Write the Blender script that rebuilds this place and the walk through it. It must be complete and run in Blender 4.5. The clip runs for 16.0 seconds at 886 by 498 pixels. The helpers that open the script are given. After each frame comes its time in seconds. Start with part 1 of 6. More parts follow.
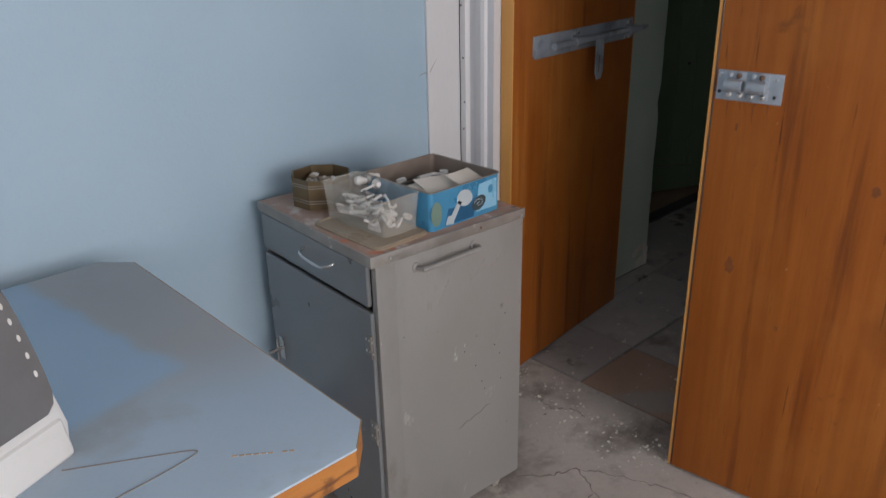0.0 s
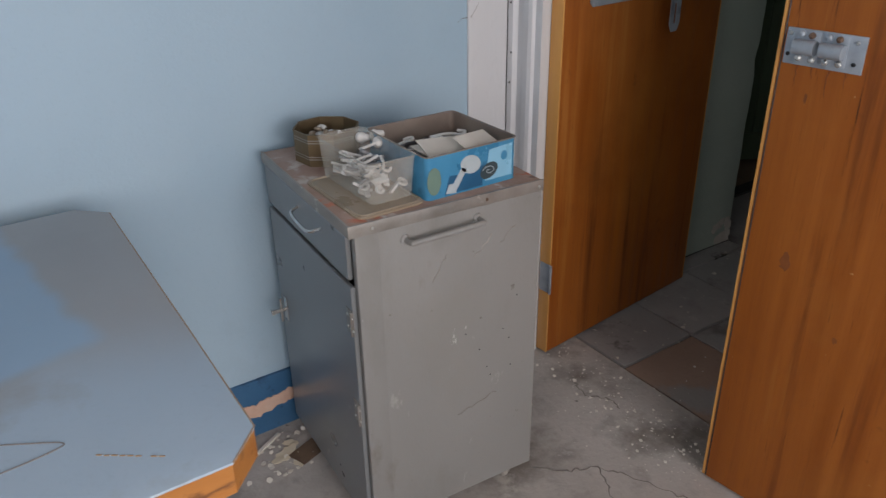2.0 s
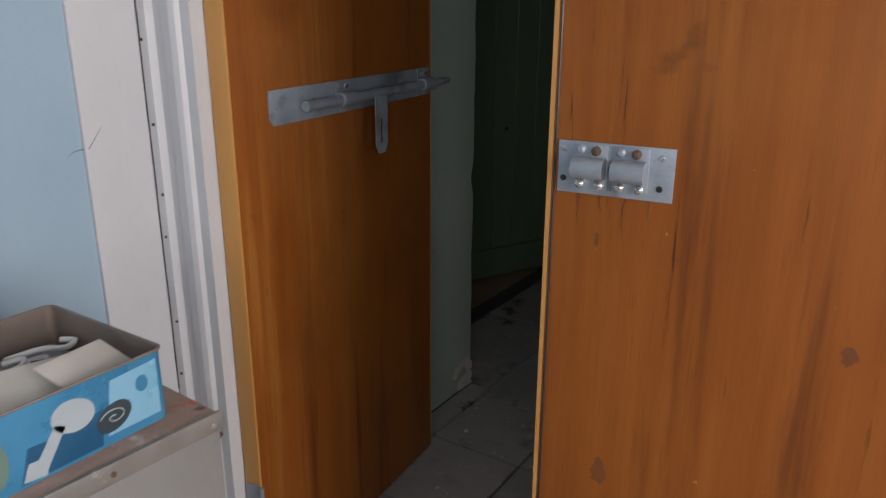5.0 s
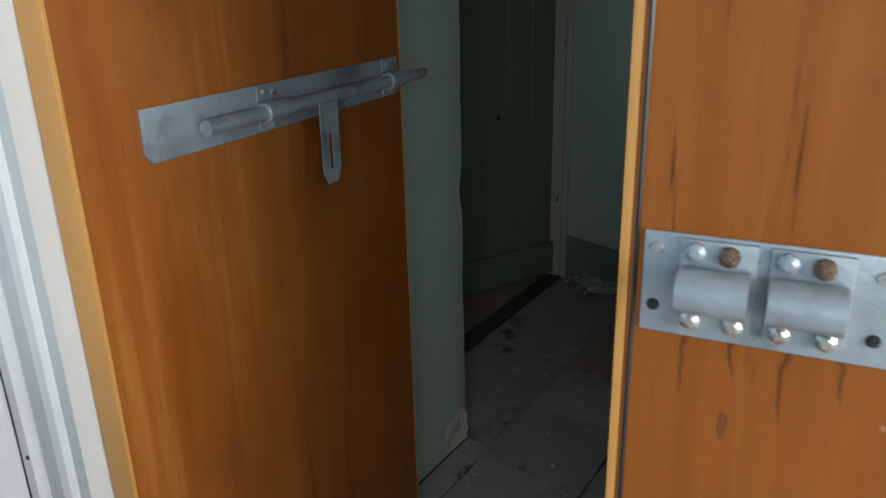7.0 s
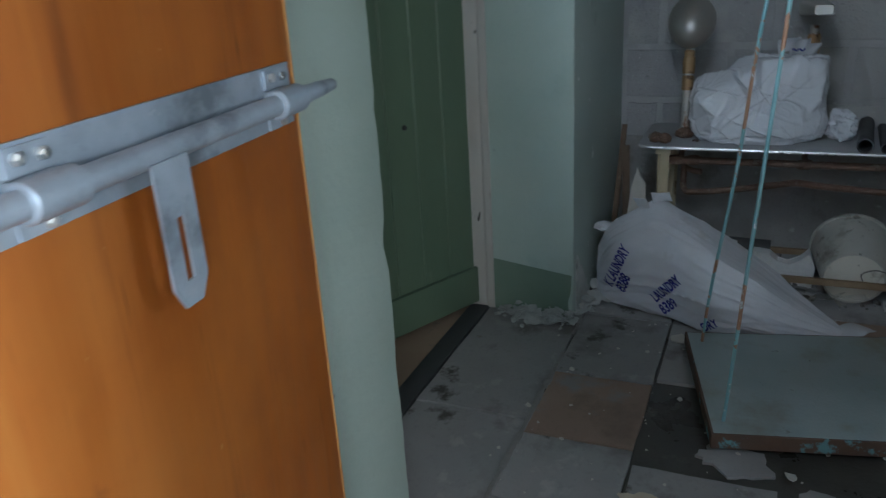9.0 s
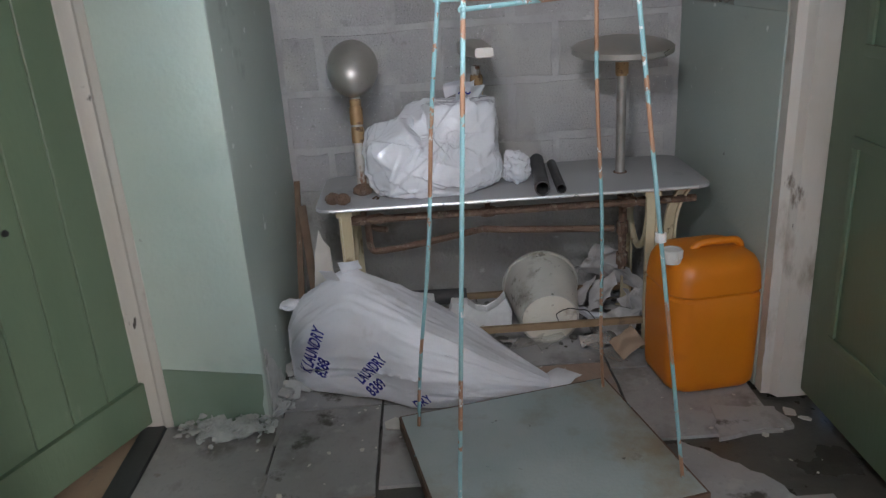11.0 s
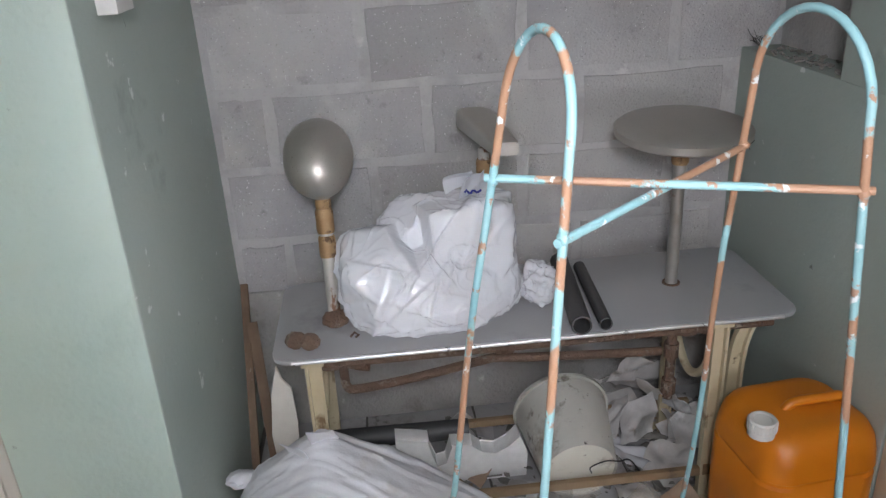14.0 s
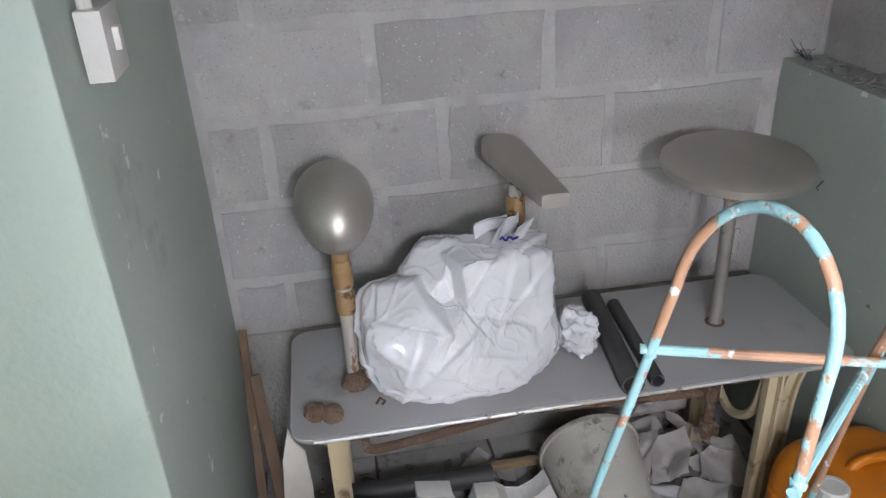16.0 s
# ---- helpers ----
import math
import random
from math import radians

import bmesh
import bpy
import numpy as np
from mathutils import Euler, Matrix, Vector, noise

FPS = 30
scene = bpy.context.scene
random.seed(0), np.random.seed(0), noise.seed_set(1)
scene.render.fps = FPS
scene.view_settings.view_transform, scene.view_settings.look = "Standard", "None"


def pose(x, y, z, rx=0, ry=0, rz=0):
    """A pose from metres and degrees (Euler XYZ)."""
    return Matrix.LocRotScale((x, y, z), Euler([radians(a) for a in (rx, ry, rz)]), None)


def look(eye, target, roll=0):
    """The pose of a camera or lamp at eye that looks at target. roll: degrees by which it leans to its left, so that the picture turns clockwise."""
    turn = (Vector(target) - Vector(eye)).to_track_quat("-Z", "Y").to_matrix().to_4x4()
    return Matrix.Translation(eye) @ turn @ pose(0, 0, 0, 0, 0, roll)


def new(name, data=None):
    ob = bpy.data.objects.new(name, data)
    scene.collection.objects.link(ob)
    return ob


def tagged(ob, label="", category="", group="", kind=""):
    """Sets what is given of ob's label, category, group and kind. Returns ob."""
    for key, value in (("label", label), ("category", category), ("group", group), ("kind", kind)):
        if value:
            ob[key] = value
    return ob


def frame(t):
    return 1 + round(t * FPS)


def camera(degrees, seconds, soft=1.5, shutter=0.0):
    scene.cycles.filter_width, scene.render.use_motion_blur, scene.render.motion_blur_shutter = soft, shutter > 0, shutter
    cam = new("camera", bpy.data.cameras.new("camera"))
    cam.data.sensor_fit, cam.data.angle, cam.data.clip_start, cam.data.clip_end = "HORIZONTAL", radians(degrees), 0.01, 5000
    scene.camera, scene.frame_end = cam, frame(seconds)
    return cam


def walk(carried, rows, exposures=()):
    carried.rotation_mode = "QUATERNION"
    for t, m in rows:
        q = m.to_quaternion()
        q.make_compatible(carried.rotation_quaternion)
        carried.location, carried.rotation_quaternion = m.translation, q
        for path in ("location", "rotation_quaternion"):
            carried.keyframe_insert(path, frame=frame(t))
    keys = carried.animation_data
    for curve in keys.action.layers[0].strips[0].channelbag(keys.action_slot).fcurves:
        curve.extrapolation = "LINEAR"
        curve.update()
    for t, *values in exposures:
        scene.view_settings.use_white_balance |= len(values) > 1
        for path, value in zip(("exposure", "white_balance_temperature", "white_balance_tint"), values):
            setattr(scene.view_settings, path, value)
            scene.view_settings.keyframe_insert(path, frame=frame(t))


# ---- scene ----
cam = camera(60.1, 16.0, soft=1.3, shutter=0.4)
METRES, EYE, TILT, LEAN, TURN = 4.0, 1.5, 0.0, 0.0, -43.2
ROWS = [
    (0.0, 0.0, 0.0, 0.0, -0.49, -22.76, 1.16),
    (0.5, 0.012, 0.026, -0.0055, 1.84, -25.97, 2.36),
    (1.0, 0.0274, 0.0404, -0.0062, 6.41, -25.88, 1.58),
    (1.5, 0.0444, 0.048, -0.005, 9.47, -26.26, 1.08),
    (2.0, 0.0603, 0.0546, -0.0069, 8.98, -26.72, 0.91),
    (2.5, 0.0763, 0.0664, -0.0119, 7.18, -28.87, 1.61),
    (3.0, 0.0847, 0.0853, -0.0166, 1.01, -30.51, 1.15),
    (3.5, 0.0747, 0.1142, -0.0216, -4.48, -28.8, -1.28),
    (4.0, 0.0543, 0.1594, -0.0213, -9.87, -26.7, -2.56),
    (4.5, 0.0552, 0.1888, -0.0296, -12.47, -24.32, -0.14),
    (5.0, 0.0706, 0.222, -0.0365, -13.16, -18.09, -0.24),
    (7.5, 0.1068, 0.3887, -0.0419, -14.99, -20.83, 1.21),
    (8.0, 0.1058, 0.4205, -0.0428, -18.3, -23.23, -3.29),
    (8.5, 0.1124, 0.453, -0.043, -22.42, -22.76, -0.83),
    (9.0, 0.1288, 0.5043, -0.0543, -24.36, -20.7, 3.22),
    (9.5, 0.1516, 0.5455, -0.0589, -35.96, -22.93, 5.48),
    (10.0, 0.1707, 0.5614, -0.0514, -44.33, -21.89, 1.3),
    (12.5, 0.2607, 0.6473, -0.0372, -51.9, -19.85, 5.32),
    (13.0, 0.2833, 0.6773, -0.0275, -46.78, -18.5, 1.63),
    (13.5, 0.3154, 0.7232, -0.0023, -49.35, -24.43, 0.11),
    (14.0, 0.3345, 0.7471, 0.0126, -52.75, -23.76, 2.78),
    (14.5, 0.3529, 0.76, 0.02, -50.73, -28.59, 3.98),
    (15.0, 0.3624, 0.7853, 0.0374, -51.28, -25.92, 3.49),
    (15.5, 0.366, 0.8118, 0.0437, -54.38, -27.06, 3.38),
    (16.0, 0.3663, 0.8246, 0.0447, -56.56, -27.44, 2.5),
]

# daylight room in the west, dark room in the east; two fixed lamps are added in place of a carried torch
EXPOSURES = [(0.0, -3.2, 6500, 10), (3.0, -3.15, 6500, 10), (5.0, -3.05, 6500, 10), (7.4, -2.2, 5900, -5), (9.0, -0.75, 5500, -1), (10.1, 0.0, 6100, 8), (12.4, 0.92, 6500, 10), (14.5, 0.97, 6500, 11), (16.0, 1.08, 6500, 11)]
walk(cam, [(t, pose(0, 0, EYE, TILT, LEAN, TURN) @ pose(METRES * x, METRES * y, METRES * z, 90 + pitch, roll, yaw)) for t, x, y, z, yaw, pitch, roll in ROWS], EXPOSURES)

# ---- light ----
sky = bpy.data.worlds.new("sky")
scene.world = sky
sky.use_nodes = True
_nt = sky.node_tree
_tex = _nt.nodes.new("ShaderNodeTexSky")
_tex.sky_type, _tex.sun_disc, _tex.sun_elevation, _tex.sun_rotation = "NISHITA", False, radians(35), radians(200)
_nt.links.new(_tex.outputs[0], _nt.nodes["Background"].inputs[0])
_nt.nodes["Background"].inputs[1].default_value = 0.1


def area(name, m, sx, sy, watts, colour):
    data = bpy.data.lights.new(name, "AREA")
    data.shape, data.size, data.size_y, data.energy, data.color = "RECTANGLE", sx, sy, watts, colour
    ob = new(name, data)
    ob.matrix_world = m
    return ob


sun = new("sun", bpy.data.lights.new("sun", "SUN"))
sun.data.energy, sun.data.angle, sun.data.color = 1.0, radians(12), (1.0, 0.95, 0.88)
sun.matrix_world = look((-4, -6, 6), (0, 0, 0))
# daylight from an assumed window out of view, its place tuned by brightness
area("assumed_light_south", look((0.45, -2.62, 1.65), (0.45, 1.0, 1.0)), 2.0, 1.5, 850, (1.0, 0.905, 0.88))
# added fill without a seen source, brightens the right door leaf
area("added_fill_west", look((-2.62, -1.5, 1.65), (1.0, -1.0, 1.0)), 1.8, 1.5, 360, (1.0, 0.905, 0.88))
# added point lamp beside the path, in place of a light that moves
torch = new("torch_fill", bpy.data.lights.new("torch_fill", "POINT"))
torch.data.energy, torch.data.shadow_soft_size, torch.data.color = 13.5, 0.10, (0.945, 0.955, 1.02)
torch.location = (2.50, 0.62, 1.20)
# second added lamp: a fixed spot that brightens bench and block wall
beam = new("torch_fill_spot", bpy.data.lights.new("torch_fill_spot", "SPOT"))
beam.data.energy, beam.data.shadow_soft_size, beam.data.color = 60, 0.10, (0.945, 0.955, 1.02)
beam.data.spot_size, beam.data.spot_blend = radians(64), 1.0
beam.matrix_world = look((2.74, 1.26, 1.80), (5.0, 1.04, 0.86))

# ---- materials ----


def rgba(c):
    return (c[0], c[1], c[2], 1.0)


def mat(name, a, b, rough=0.6, clouds=None, metal=0.0, scale=6.0, stretch=(1, 1, 1), bump=0.15, fine=90.0, spots=None, rnd=0.0, coat=0.0, rough_var=0.15, alpha=1.0, bump_size=0.004, band=None, lo=0.3, hi=0.7, speckle=0.35):
    """Two colours mixed by coarse and fine noise at world size, optional spots (colour, scale, threshold, softness)
    and a second level of them, bump by fine noise."""
    m = bpy.data.materials.new(name)
    m.use_nodes = True
    nt = m.node_tree
    n, l = nt.nodes, nt.links
    p = n["Principled BSDF"]
    geo = n.new("ShaderNodeNewGeometry")
    mp = n.new("ShaderNodeMapping")
    mp.inputs["Scale"].default_value = stretch
    l.new(geo.outputs["Position"], mp.inputs["Vector"])
    vec = mp.outputs["Vector"]
    info = n.new("ShaderNodeObjectInfo")
    if rnd:
        off = n.new("ShaderNodeVectorMath")
        off.operation = "MULTIPLY_ADD"
        l.new(info.outputs["Random"], off.inputs[0])
        off.inputs[1].default_value = (7.3, 3.1, 5.7)
        l.new(vec, off.inputs[2])
        vec = off.outputs[0]

    def noise_node(s, detail, v=vec, rg=0.55):
        t = n.new("ShaderNodeTexNoise")
        t.inputs["Scale"].default_value, t.inputs["Detail"].default_value, t.inputs["Roughness"].default_value = s, detail, rg
        l.new(v, t.inputs["Vector"])
        return t.outputs["Fac"]

    def ramp(src, x0, x1):
        r = n.new("ShaderNodeMapRange")
        r.inputs["From Min"].default_value, r.inputs["From Max"].default_value = x0, x1
        l.new(src, r.inputs["Value"])
        return r.outputs["Result"]

    def mix(f, x, y):
        k = n.new("ShaderNodeMix")
        k.data_type = "RGBA"
        for sock, val in ((k.inputs[0], f), (k.inputs[6], x), (k.inputs[7], y)):
            if hasattr(val, "is_linked"):
                l.new(val, sock)
            else:
                sock.default_value = rgba(val) if isinstance(val, tuple) else val
        return k.outputs[2]

    coarse = noise_node(scale, 6.0)
    grain = noise_node(fine, 3.0)
    col = mix(ramp(coarse, lo, hi), a, b)
    dark = tuple(x * 0.72 for x in a)
    col = mix(ramp(grain, 0.58, 0.58 + 0.45 / max(speckle, 0.01)), col, dark)
    rough_src = ramp(coarse, 0.2, 0.8)
    rmix = n.new("ShaderNodeMapRange")
    rmix.inputs["To Min"].default_value, rmix.inputs["To Max"].default_value = max(0.03, rough - rough_var), min(1.0, rough + rough_var)
    l.new(rough_src, rmix.inputs["Value"])
    height = grain
    for sp in spots or ():
        f = ramp(noise_node(sp[1], 8.0, vec, 0.62), sp[2], sp[2] + sp[3])
        col = mix(f, col, sp[0])
        if len(sp) > 4:
            hgt = n.new("ShaderNodeMath")
            hgt.operation = "MULTIPLY_ADD"
            l.new(f, hgt.inputs[0])
            hgt.inputs[1].default_value = sp[4]
            l.new(height, hgt.inputs[2])
            height = hgt.outputs[0]
    for colour, size, x0, soft, strength in clouds or ():
        f = n.new("ShaderNodeMath")
        f.operation = "MULTIPLY"
        l.new(ramp(noise_node(size, 5.0, geo.outputs["Position"], 0.6), x0, x0 + soft), f.inputs[0])
        f.inputs[1].default_value = strength
        col = mix(f.outputs[0], col, colour)
    if rnd:
        hsv = n.new("ShaderNodeHueSaturation")
        v = n.new("ShaderNodeMapRange")
        v.inputs["To Min"].default_value, v.inputs["To Max"].default_value = 1 - rnd, 1 + rnd
        l.new(info.outputs["Random"], v.inputs["Value"])
        l.new(v.outputs["Result"], hsv.inputs["Value"])
        l.new(col, hsv.inputs["Color"])
        col = hsv.outputs["Color"]
    l.new(col, p.inputs["Base Color"])
    l.new(rmix.outputs["Result"], p.inputs["Roughness"])
    p.inputs["Metallic"].default_value = metal
    p.inputs["Coat Weight"].default_value = coat
    p.inputs["Alpha"].default_value = alpha
    if bump:
        bp = n.new("ShaderNodeBump")
        bp.inputs["Strength"].default_value, bp.inputs["Distance"].default_value = bump, bump_size
        l.new(height, bp.inputs["Height"])
        l.new(bp.outputs["Normal"], p.inputs["Normal"])
    return m


BLUE = mat("blue_wall_paint", (0.34, 0.475, 0.585), (0.38, 0.515, 0.62), 0.55, scale=2.2, fine=140, bump=0.12, spots=[((0.30, 0.40, 0.48), 1.3, 0.60, 0.2), ((0.16, 0.18, 0.20), 13.0, 0.74, 0.03)])
NAVY = mat("navy_skirting_paint", (0.035, 0.115, 0.235), (0.05, 0.15, 0.29), 0.45, scale=5, spots=[((0.02, 0.055, 0.11), 9, 0.58, 0.08), ((0.16, 0.22, 0.28), 24, 0.68, 0.04)])
PINK = mat("bare_pink_plaster", (0.52, 0.33, 0.25), (0.62, 0.46, 0.37), 0.9, scale=14, bump=0.5)
WHITE = mat("chalky_white_gloss", (0.60, 0.61, 0.63), (0.68, 0.69, 0.71), 0.5, scale=3.5, stretch=(1, 1, 0.4), spots=[((0.45, 0.44, 0.42), 4, 0.6, 0.2), ((0.06, 0.05, 0.05), 38, 0.755, 0.02)])
DIRTYWHITE = mat("dirty_white_gloss", (0.50, 0.47, 0.42), (0.60, 0.57, 0.52), 0.55, scale=6, stretch=(1, 1, 0.35), spots=[((0.27, 0.22, 0.165), 6, 0.55, 0.12), ((0.12, 0.09, 0.065), 11, 0.67, 0.06), ((0.05, 0.04, 0.035), 19, 0.68, 0.03)])
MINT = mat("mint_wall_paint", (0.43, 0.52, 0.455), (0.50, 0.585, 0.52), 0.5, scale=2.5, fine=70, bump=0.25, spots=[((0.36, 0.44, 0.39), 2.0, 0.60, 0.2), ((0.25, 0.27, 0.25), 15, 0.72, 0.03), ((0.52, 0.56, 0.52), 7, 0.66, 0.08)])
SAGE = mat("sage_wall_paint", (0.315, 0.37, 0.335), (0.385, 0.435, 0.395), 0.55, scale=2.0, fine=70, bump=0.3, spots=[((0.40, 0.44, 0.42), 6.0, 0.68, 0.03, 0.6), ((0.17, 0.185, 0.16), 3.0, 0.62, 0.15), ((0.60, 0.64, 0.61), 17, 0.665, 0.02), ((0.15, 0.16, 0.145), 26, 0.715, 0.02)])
SKIRTGREEN = mat("green_dado_paint", (0.17, 0.235, 0.175), (0.205, 0.27, 0.205), 0.5, scale=5, spots=[((0.40, 0.42, 0.40), 12, 0.66, 0.03, 0.6)])
DOORGREEN = mat("dark_green_door_paint", (0.105, 0.155, 0.10), (0.135, 0.19, 0.125), 0.42, scale=4, stretch=(1, 1, 0.3), bump=0.15, spots=[((0.19, 0.22, 0.165), 5, 0.64, 0.06), ((0.03, 0.035, 0.025), 21, 0.72, 0.03)])
BLOCK = mat("concrete_block", (0.31, 0.303, 0.30), (0.39, 0.38, 0.375), 0.95, scale=4.5, fine=120, bump=0.7, bump_size=0.006, rnd=0.10, spots=[((0.43, 0.42, 0.395), 2.4, 0.54, 0.12), ((0.21, 0.205, 0.20), 150, 0.62, 0.07, -1.0), ((0.60, 0.59, 0.58), 130, 0.63, 0.04, 0.5), ((0.25, 0.245, 0.24), 12, 0.62, 0.08)], clouds=[((0.42, 0.41, 0.385), 1.5, 0.47, 0.16, 0.75), ((0.27, 0.265, 0.275), 2.8, 0.55, 0.14, 0.6)], speckle=0.8)
MORTAR = mat("smeared_mortar", (0.36, 0.35, 0.345), (0.43, 0.42, 0.41), 0.95, scale=6, fine=90, bump=0.6, bump_size=0.005, spots=[((0.31, 0.30, 0.295), 5, 0.52, 0.14), ((0.48, 0.47, 0.455), 13, 0.62, 0.06), ((0.22, 0.215, 0.21), 70, 0.70, 0.03)], clouds=[((0.30, 0.295, 0.29), 2.2, 0.52, 0.16, 0.7)], speckle=1.0)
CONCRETE = mat("worn_concrete_floor", (0.40, 0.375, 0.35), (0.50, 0.47, 0.44), 0.75, scale=4, fine=60, bump=0.5, spots=[((0.29, 0.27, 0.25), 9, 0.54, 0.16, -0.3), ((0.56, 0.53, 0.49), 32, 0.66, 0.04), ((0.20, 0.18, 0.16), 2.6, 0.51, 0.12), ((0.46, 0.435, 0.40), 5.5, 0.62, 0.06), ((0.50, 0.475, 0.445), 9, 0.64, 0.08), ((0.14, 0.125, 0.115), 22, 0.68, 0.06)], clouds=[((0.27, 0.25, 0.225), 1.6, 0.50, 0.2, 0.6)], speckle=1.0)
SLAB = mat("grey_floor_slab", (0.295, 0.29, 0.285), (0.375, 0.365, 0.36), 0.6, scale=5, fine=60, bump=0.35, rnd=0.12, rough_var=0.25, spots=[((0.20, 0.19, 0.178), 3.6, 0.56, 0.10), ((0.085, 0.077, 0.066), 4.2, 0.625, 0.05), ((0.40, 0.39, 0.375), 9, 0.60, 0.07), ((0.17, 0.11, 0.072), 3.1, 0.68, 0.04), ((0.5, 0.48, 0.45), 60, 0.71, 0.03)], clouds=[((0.12, 0.112, 0.10), 2.3, 0.56, 0.10, 0.6), ((0.17, 0.162, 0.15), 6.0, 0.58, 0.14, 0.4)], speckle=1.0)
REDSLAB = mat("reddish_floor_slab", (0.31, 0.215, 0.165), (0.38, 0.275, 0.215), 0.65, scale=4, fine=60, bump=0.3, rnd=0.1, spots=[((0.13, 0.075, 0.05), 4.5, 0.62, 0.08), ((0.31, 0.295, 0.28), 3.0, 0.58, 0.08), ((0.5, 0.48, 0.45), 60, 0.71, 0.03)], clouds=[((0.13, 0.105, 0.085), 2.6, 0.56, 0.12, 0.6)], speckle=1.0)
WETFLOOR = mat("wet_dirty_screed", (0.045, 0.042, 0.037), (0.105, 0.10, 0.088), 0.35, scale=5, fine=45, bump=0.5, rough_var=0.25, spots=[((0.14, 0.13, 0.115), 6, 0.62, 0.08), ((0.05, 0.055, 0.035), 2.5, 0.6, 0.15)], speckle=1.0)
THRESHOLD = mat("black_threshold_strip", (0.045, 0.047, 0.05), (0.075, 0.077, 0.08), 0.6, scale=8)
BROWNBOARD = mat("dusty_brown_floor", (0.27, 0.19, 0.13), (0.34, 0.25, 0.18), 0.8, scale=5, spots=[((0.20, 0.17, 0.15), 8, 0.6, 0.1)])
CEILING = mat("grey_ceiling_paint", (0.55, 0.55, 0.54), (0.62, 0.62, 0.61), 0.8, scale=3)
VARNISH = mat("varnished_orange_plywood", (0.24, 0.065, 0.0075), (0.34, 0.106, 0.0145), 0.5, scale=4.2, stretch=(7, 7, 0.35), fine=42, bump=0.08, speckle=1.0, lo=0.28, hi=0.72, spots=[((0.15, 0.040, 0.007), 1.6, 0.56, 0.10), ((0.36, 0.135, 0.025), 2.2, 0.60, 0.12), ((0.075, 0.022, 0.006), 6.5, 0.67, 0.05), ((0.10, 0.030, 0.007), 11.0, 0.66, 0.06)], clouds=[((0.40, 0.165, 0.034), 1.7, 0.50, 0.25, 0.45), ((0.13, 0.036, 0.007), 2.6, 0.54, 0.22, 0.55), ((0.085, 0.030, 0.010), 9.0, 0.66, 0.08, 0.45), ((0.48, 0.30, 0.15), 55.0, 0.725, 0.02, 0.6)])
VARNISH.node_tree.nodes["Principled BSDF"].inputs["Specular IOR Level"].default_value = 0.32
LIPPING = mat("light_wood_lipping", (0.52, 0.245, 0.062), (0.60, 0.31, 0.085), 0.45, scale=4, stretch=(5, 5, 0.5), coat=0.15, spots=[((0.12, 0.06, 0.03), 6, 0.70, 0.04)])
GALV = mat("galvanised_steel", (0.28, 0.325, 0.375), (0.385, 0.435, 0.49), 0.40, metal=0.35, scale=22, fine=160, speckle=0.8, spots=[((0.17, 0.195, 0.22), 9, 0.55, 0.12), ((0.50, 0.54, 0.57), 30, 0.66, 0.06), ((0.20, 0.15, 0.11), 14, 0.72, 0.04)])
SCREW = mat("bright_screw_steel", (0.6, 0.6, 0.58), (0.68, 0.68, 0.66), 0.3, metal=0.9, scale=30)
RUST = mat("brown_rust", (0.105, 0.064, 0.044), (0.18, 0.115, 0.08), 0.85, scale=18, fine=120, bump=0.9, bump_size=0.008, spots=[((0.27, 0.22, 0.18), 26, 0.58, 0.08, 0.5), ((0.09, 0.045, 0.03), 22, 0.58, 0.1)], speckle=1.0)
GREYPAINT = mat("grey_hammer_paint", (0.222, 0.221, 0.214), (0.258, 0.256, 0.248), 0.42, scale=3, fine=170, bump=0.12, stretch=(1, 1, 0.45), spots=[((0.20, 0.198, 0.185), 3.2, 0.54, 0.15), ((0.40, 0.40, 0.385), 8.5, 0.64, 0.06, -0.4), ((0.50, 0.50, 0.485), 20, 0.69, 0.03), ((0.19, 0.18, 0.165), 6, 0.62, 0.08), ((0.06, 0.055, 0.05), 26, 0.70, 0.02)], clouds=[((0.225, 0.215, 0.19), 2.0, 0.52, 0.2, 0.5), ((0.13, 0.12, 0.105), 34, 0.70, 0.03, 0.8)])
STEELPAINT = mat("dull_blue_grey_steel", (0.20, 0.215, 0.225), (0.25, 0.265, 0.275), 0.34, metal=0.35, scale=3, fine=160, bump=0.08, spots=[((0.34, 0.35, 0.35), 10, 0.67, 0.04), ((0.10, 0.10, 0.10), 3, 0.62, 0.12)])
TOPBOARD = mat("worn_red_brown_board", (0.29, 0.185, 0.145), (0.40, 0.30, 0.255), 0.75, scale=12, fine=90, bump=0.4, spots=[((0.52, 0.47, 0.44), 11, 0.56, 0.08), ((0.42, 0.15, 0.09), 10, 0.62, 0.05), ((0.12, 0.085, 0.07), 19, 0.66, 0.05)], speckle=1.0)
TRIMSTEEL = mat("scratched_trim_steel", (0.24, 0.225, 0.205), (0.36, 0.34, 0.315), 0.45, metal=0.5, scale=16, spots=[((0.17, 0.085, 0.05), 13, 0.67, 0.06), ((0.55, 0.53, 0.50), 20, 0.64, 0.04)])
CHROME = mat("dulled_chrome", (0.55, 0.54, 0.52), (0.62, 0.61, 0.59), 0.25, metal=0.95, scale=20)
LAMINATE = mat("blue_grey_laminate", (0.36, 0.455, 0.555), (0.40, 0.495, 0.59), 0.4, scale=3.0, fine=110, bump=0.05, spots=[((0.31, 0.33, 0.345), 2.1, 0.53, 0.12)])


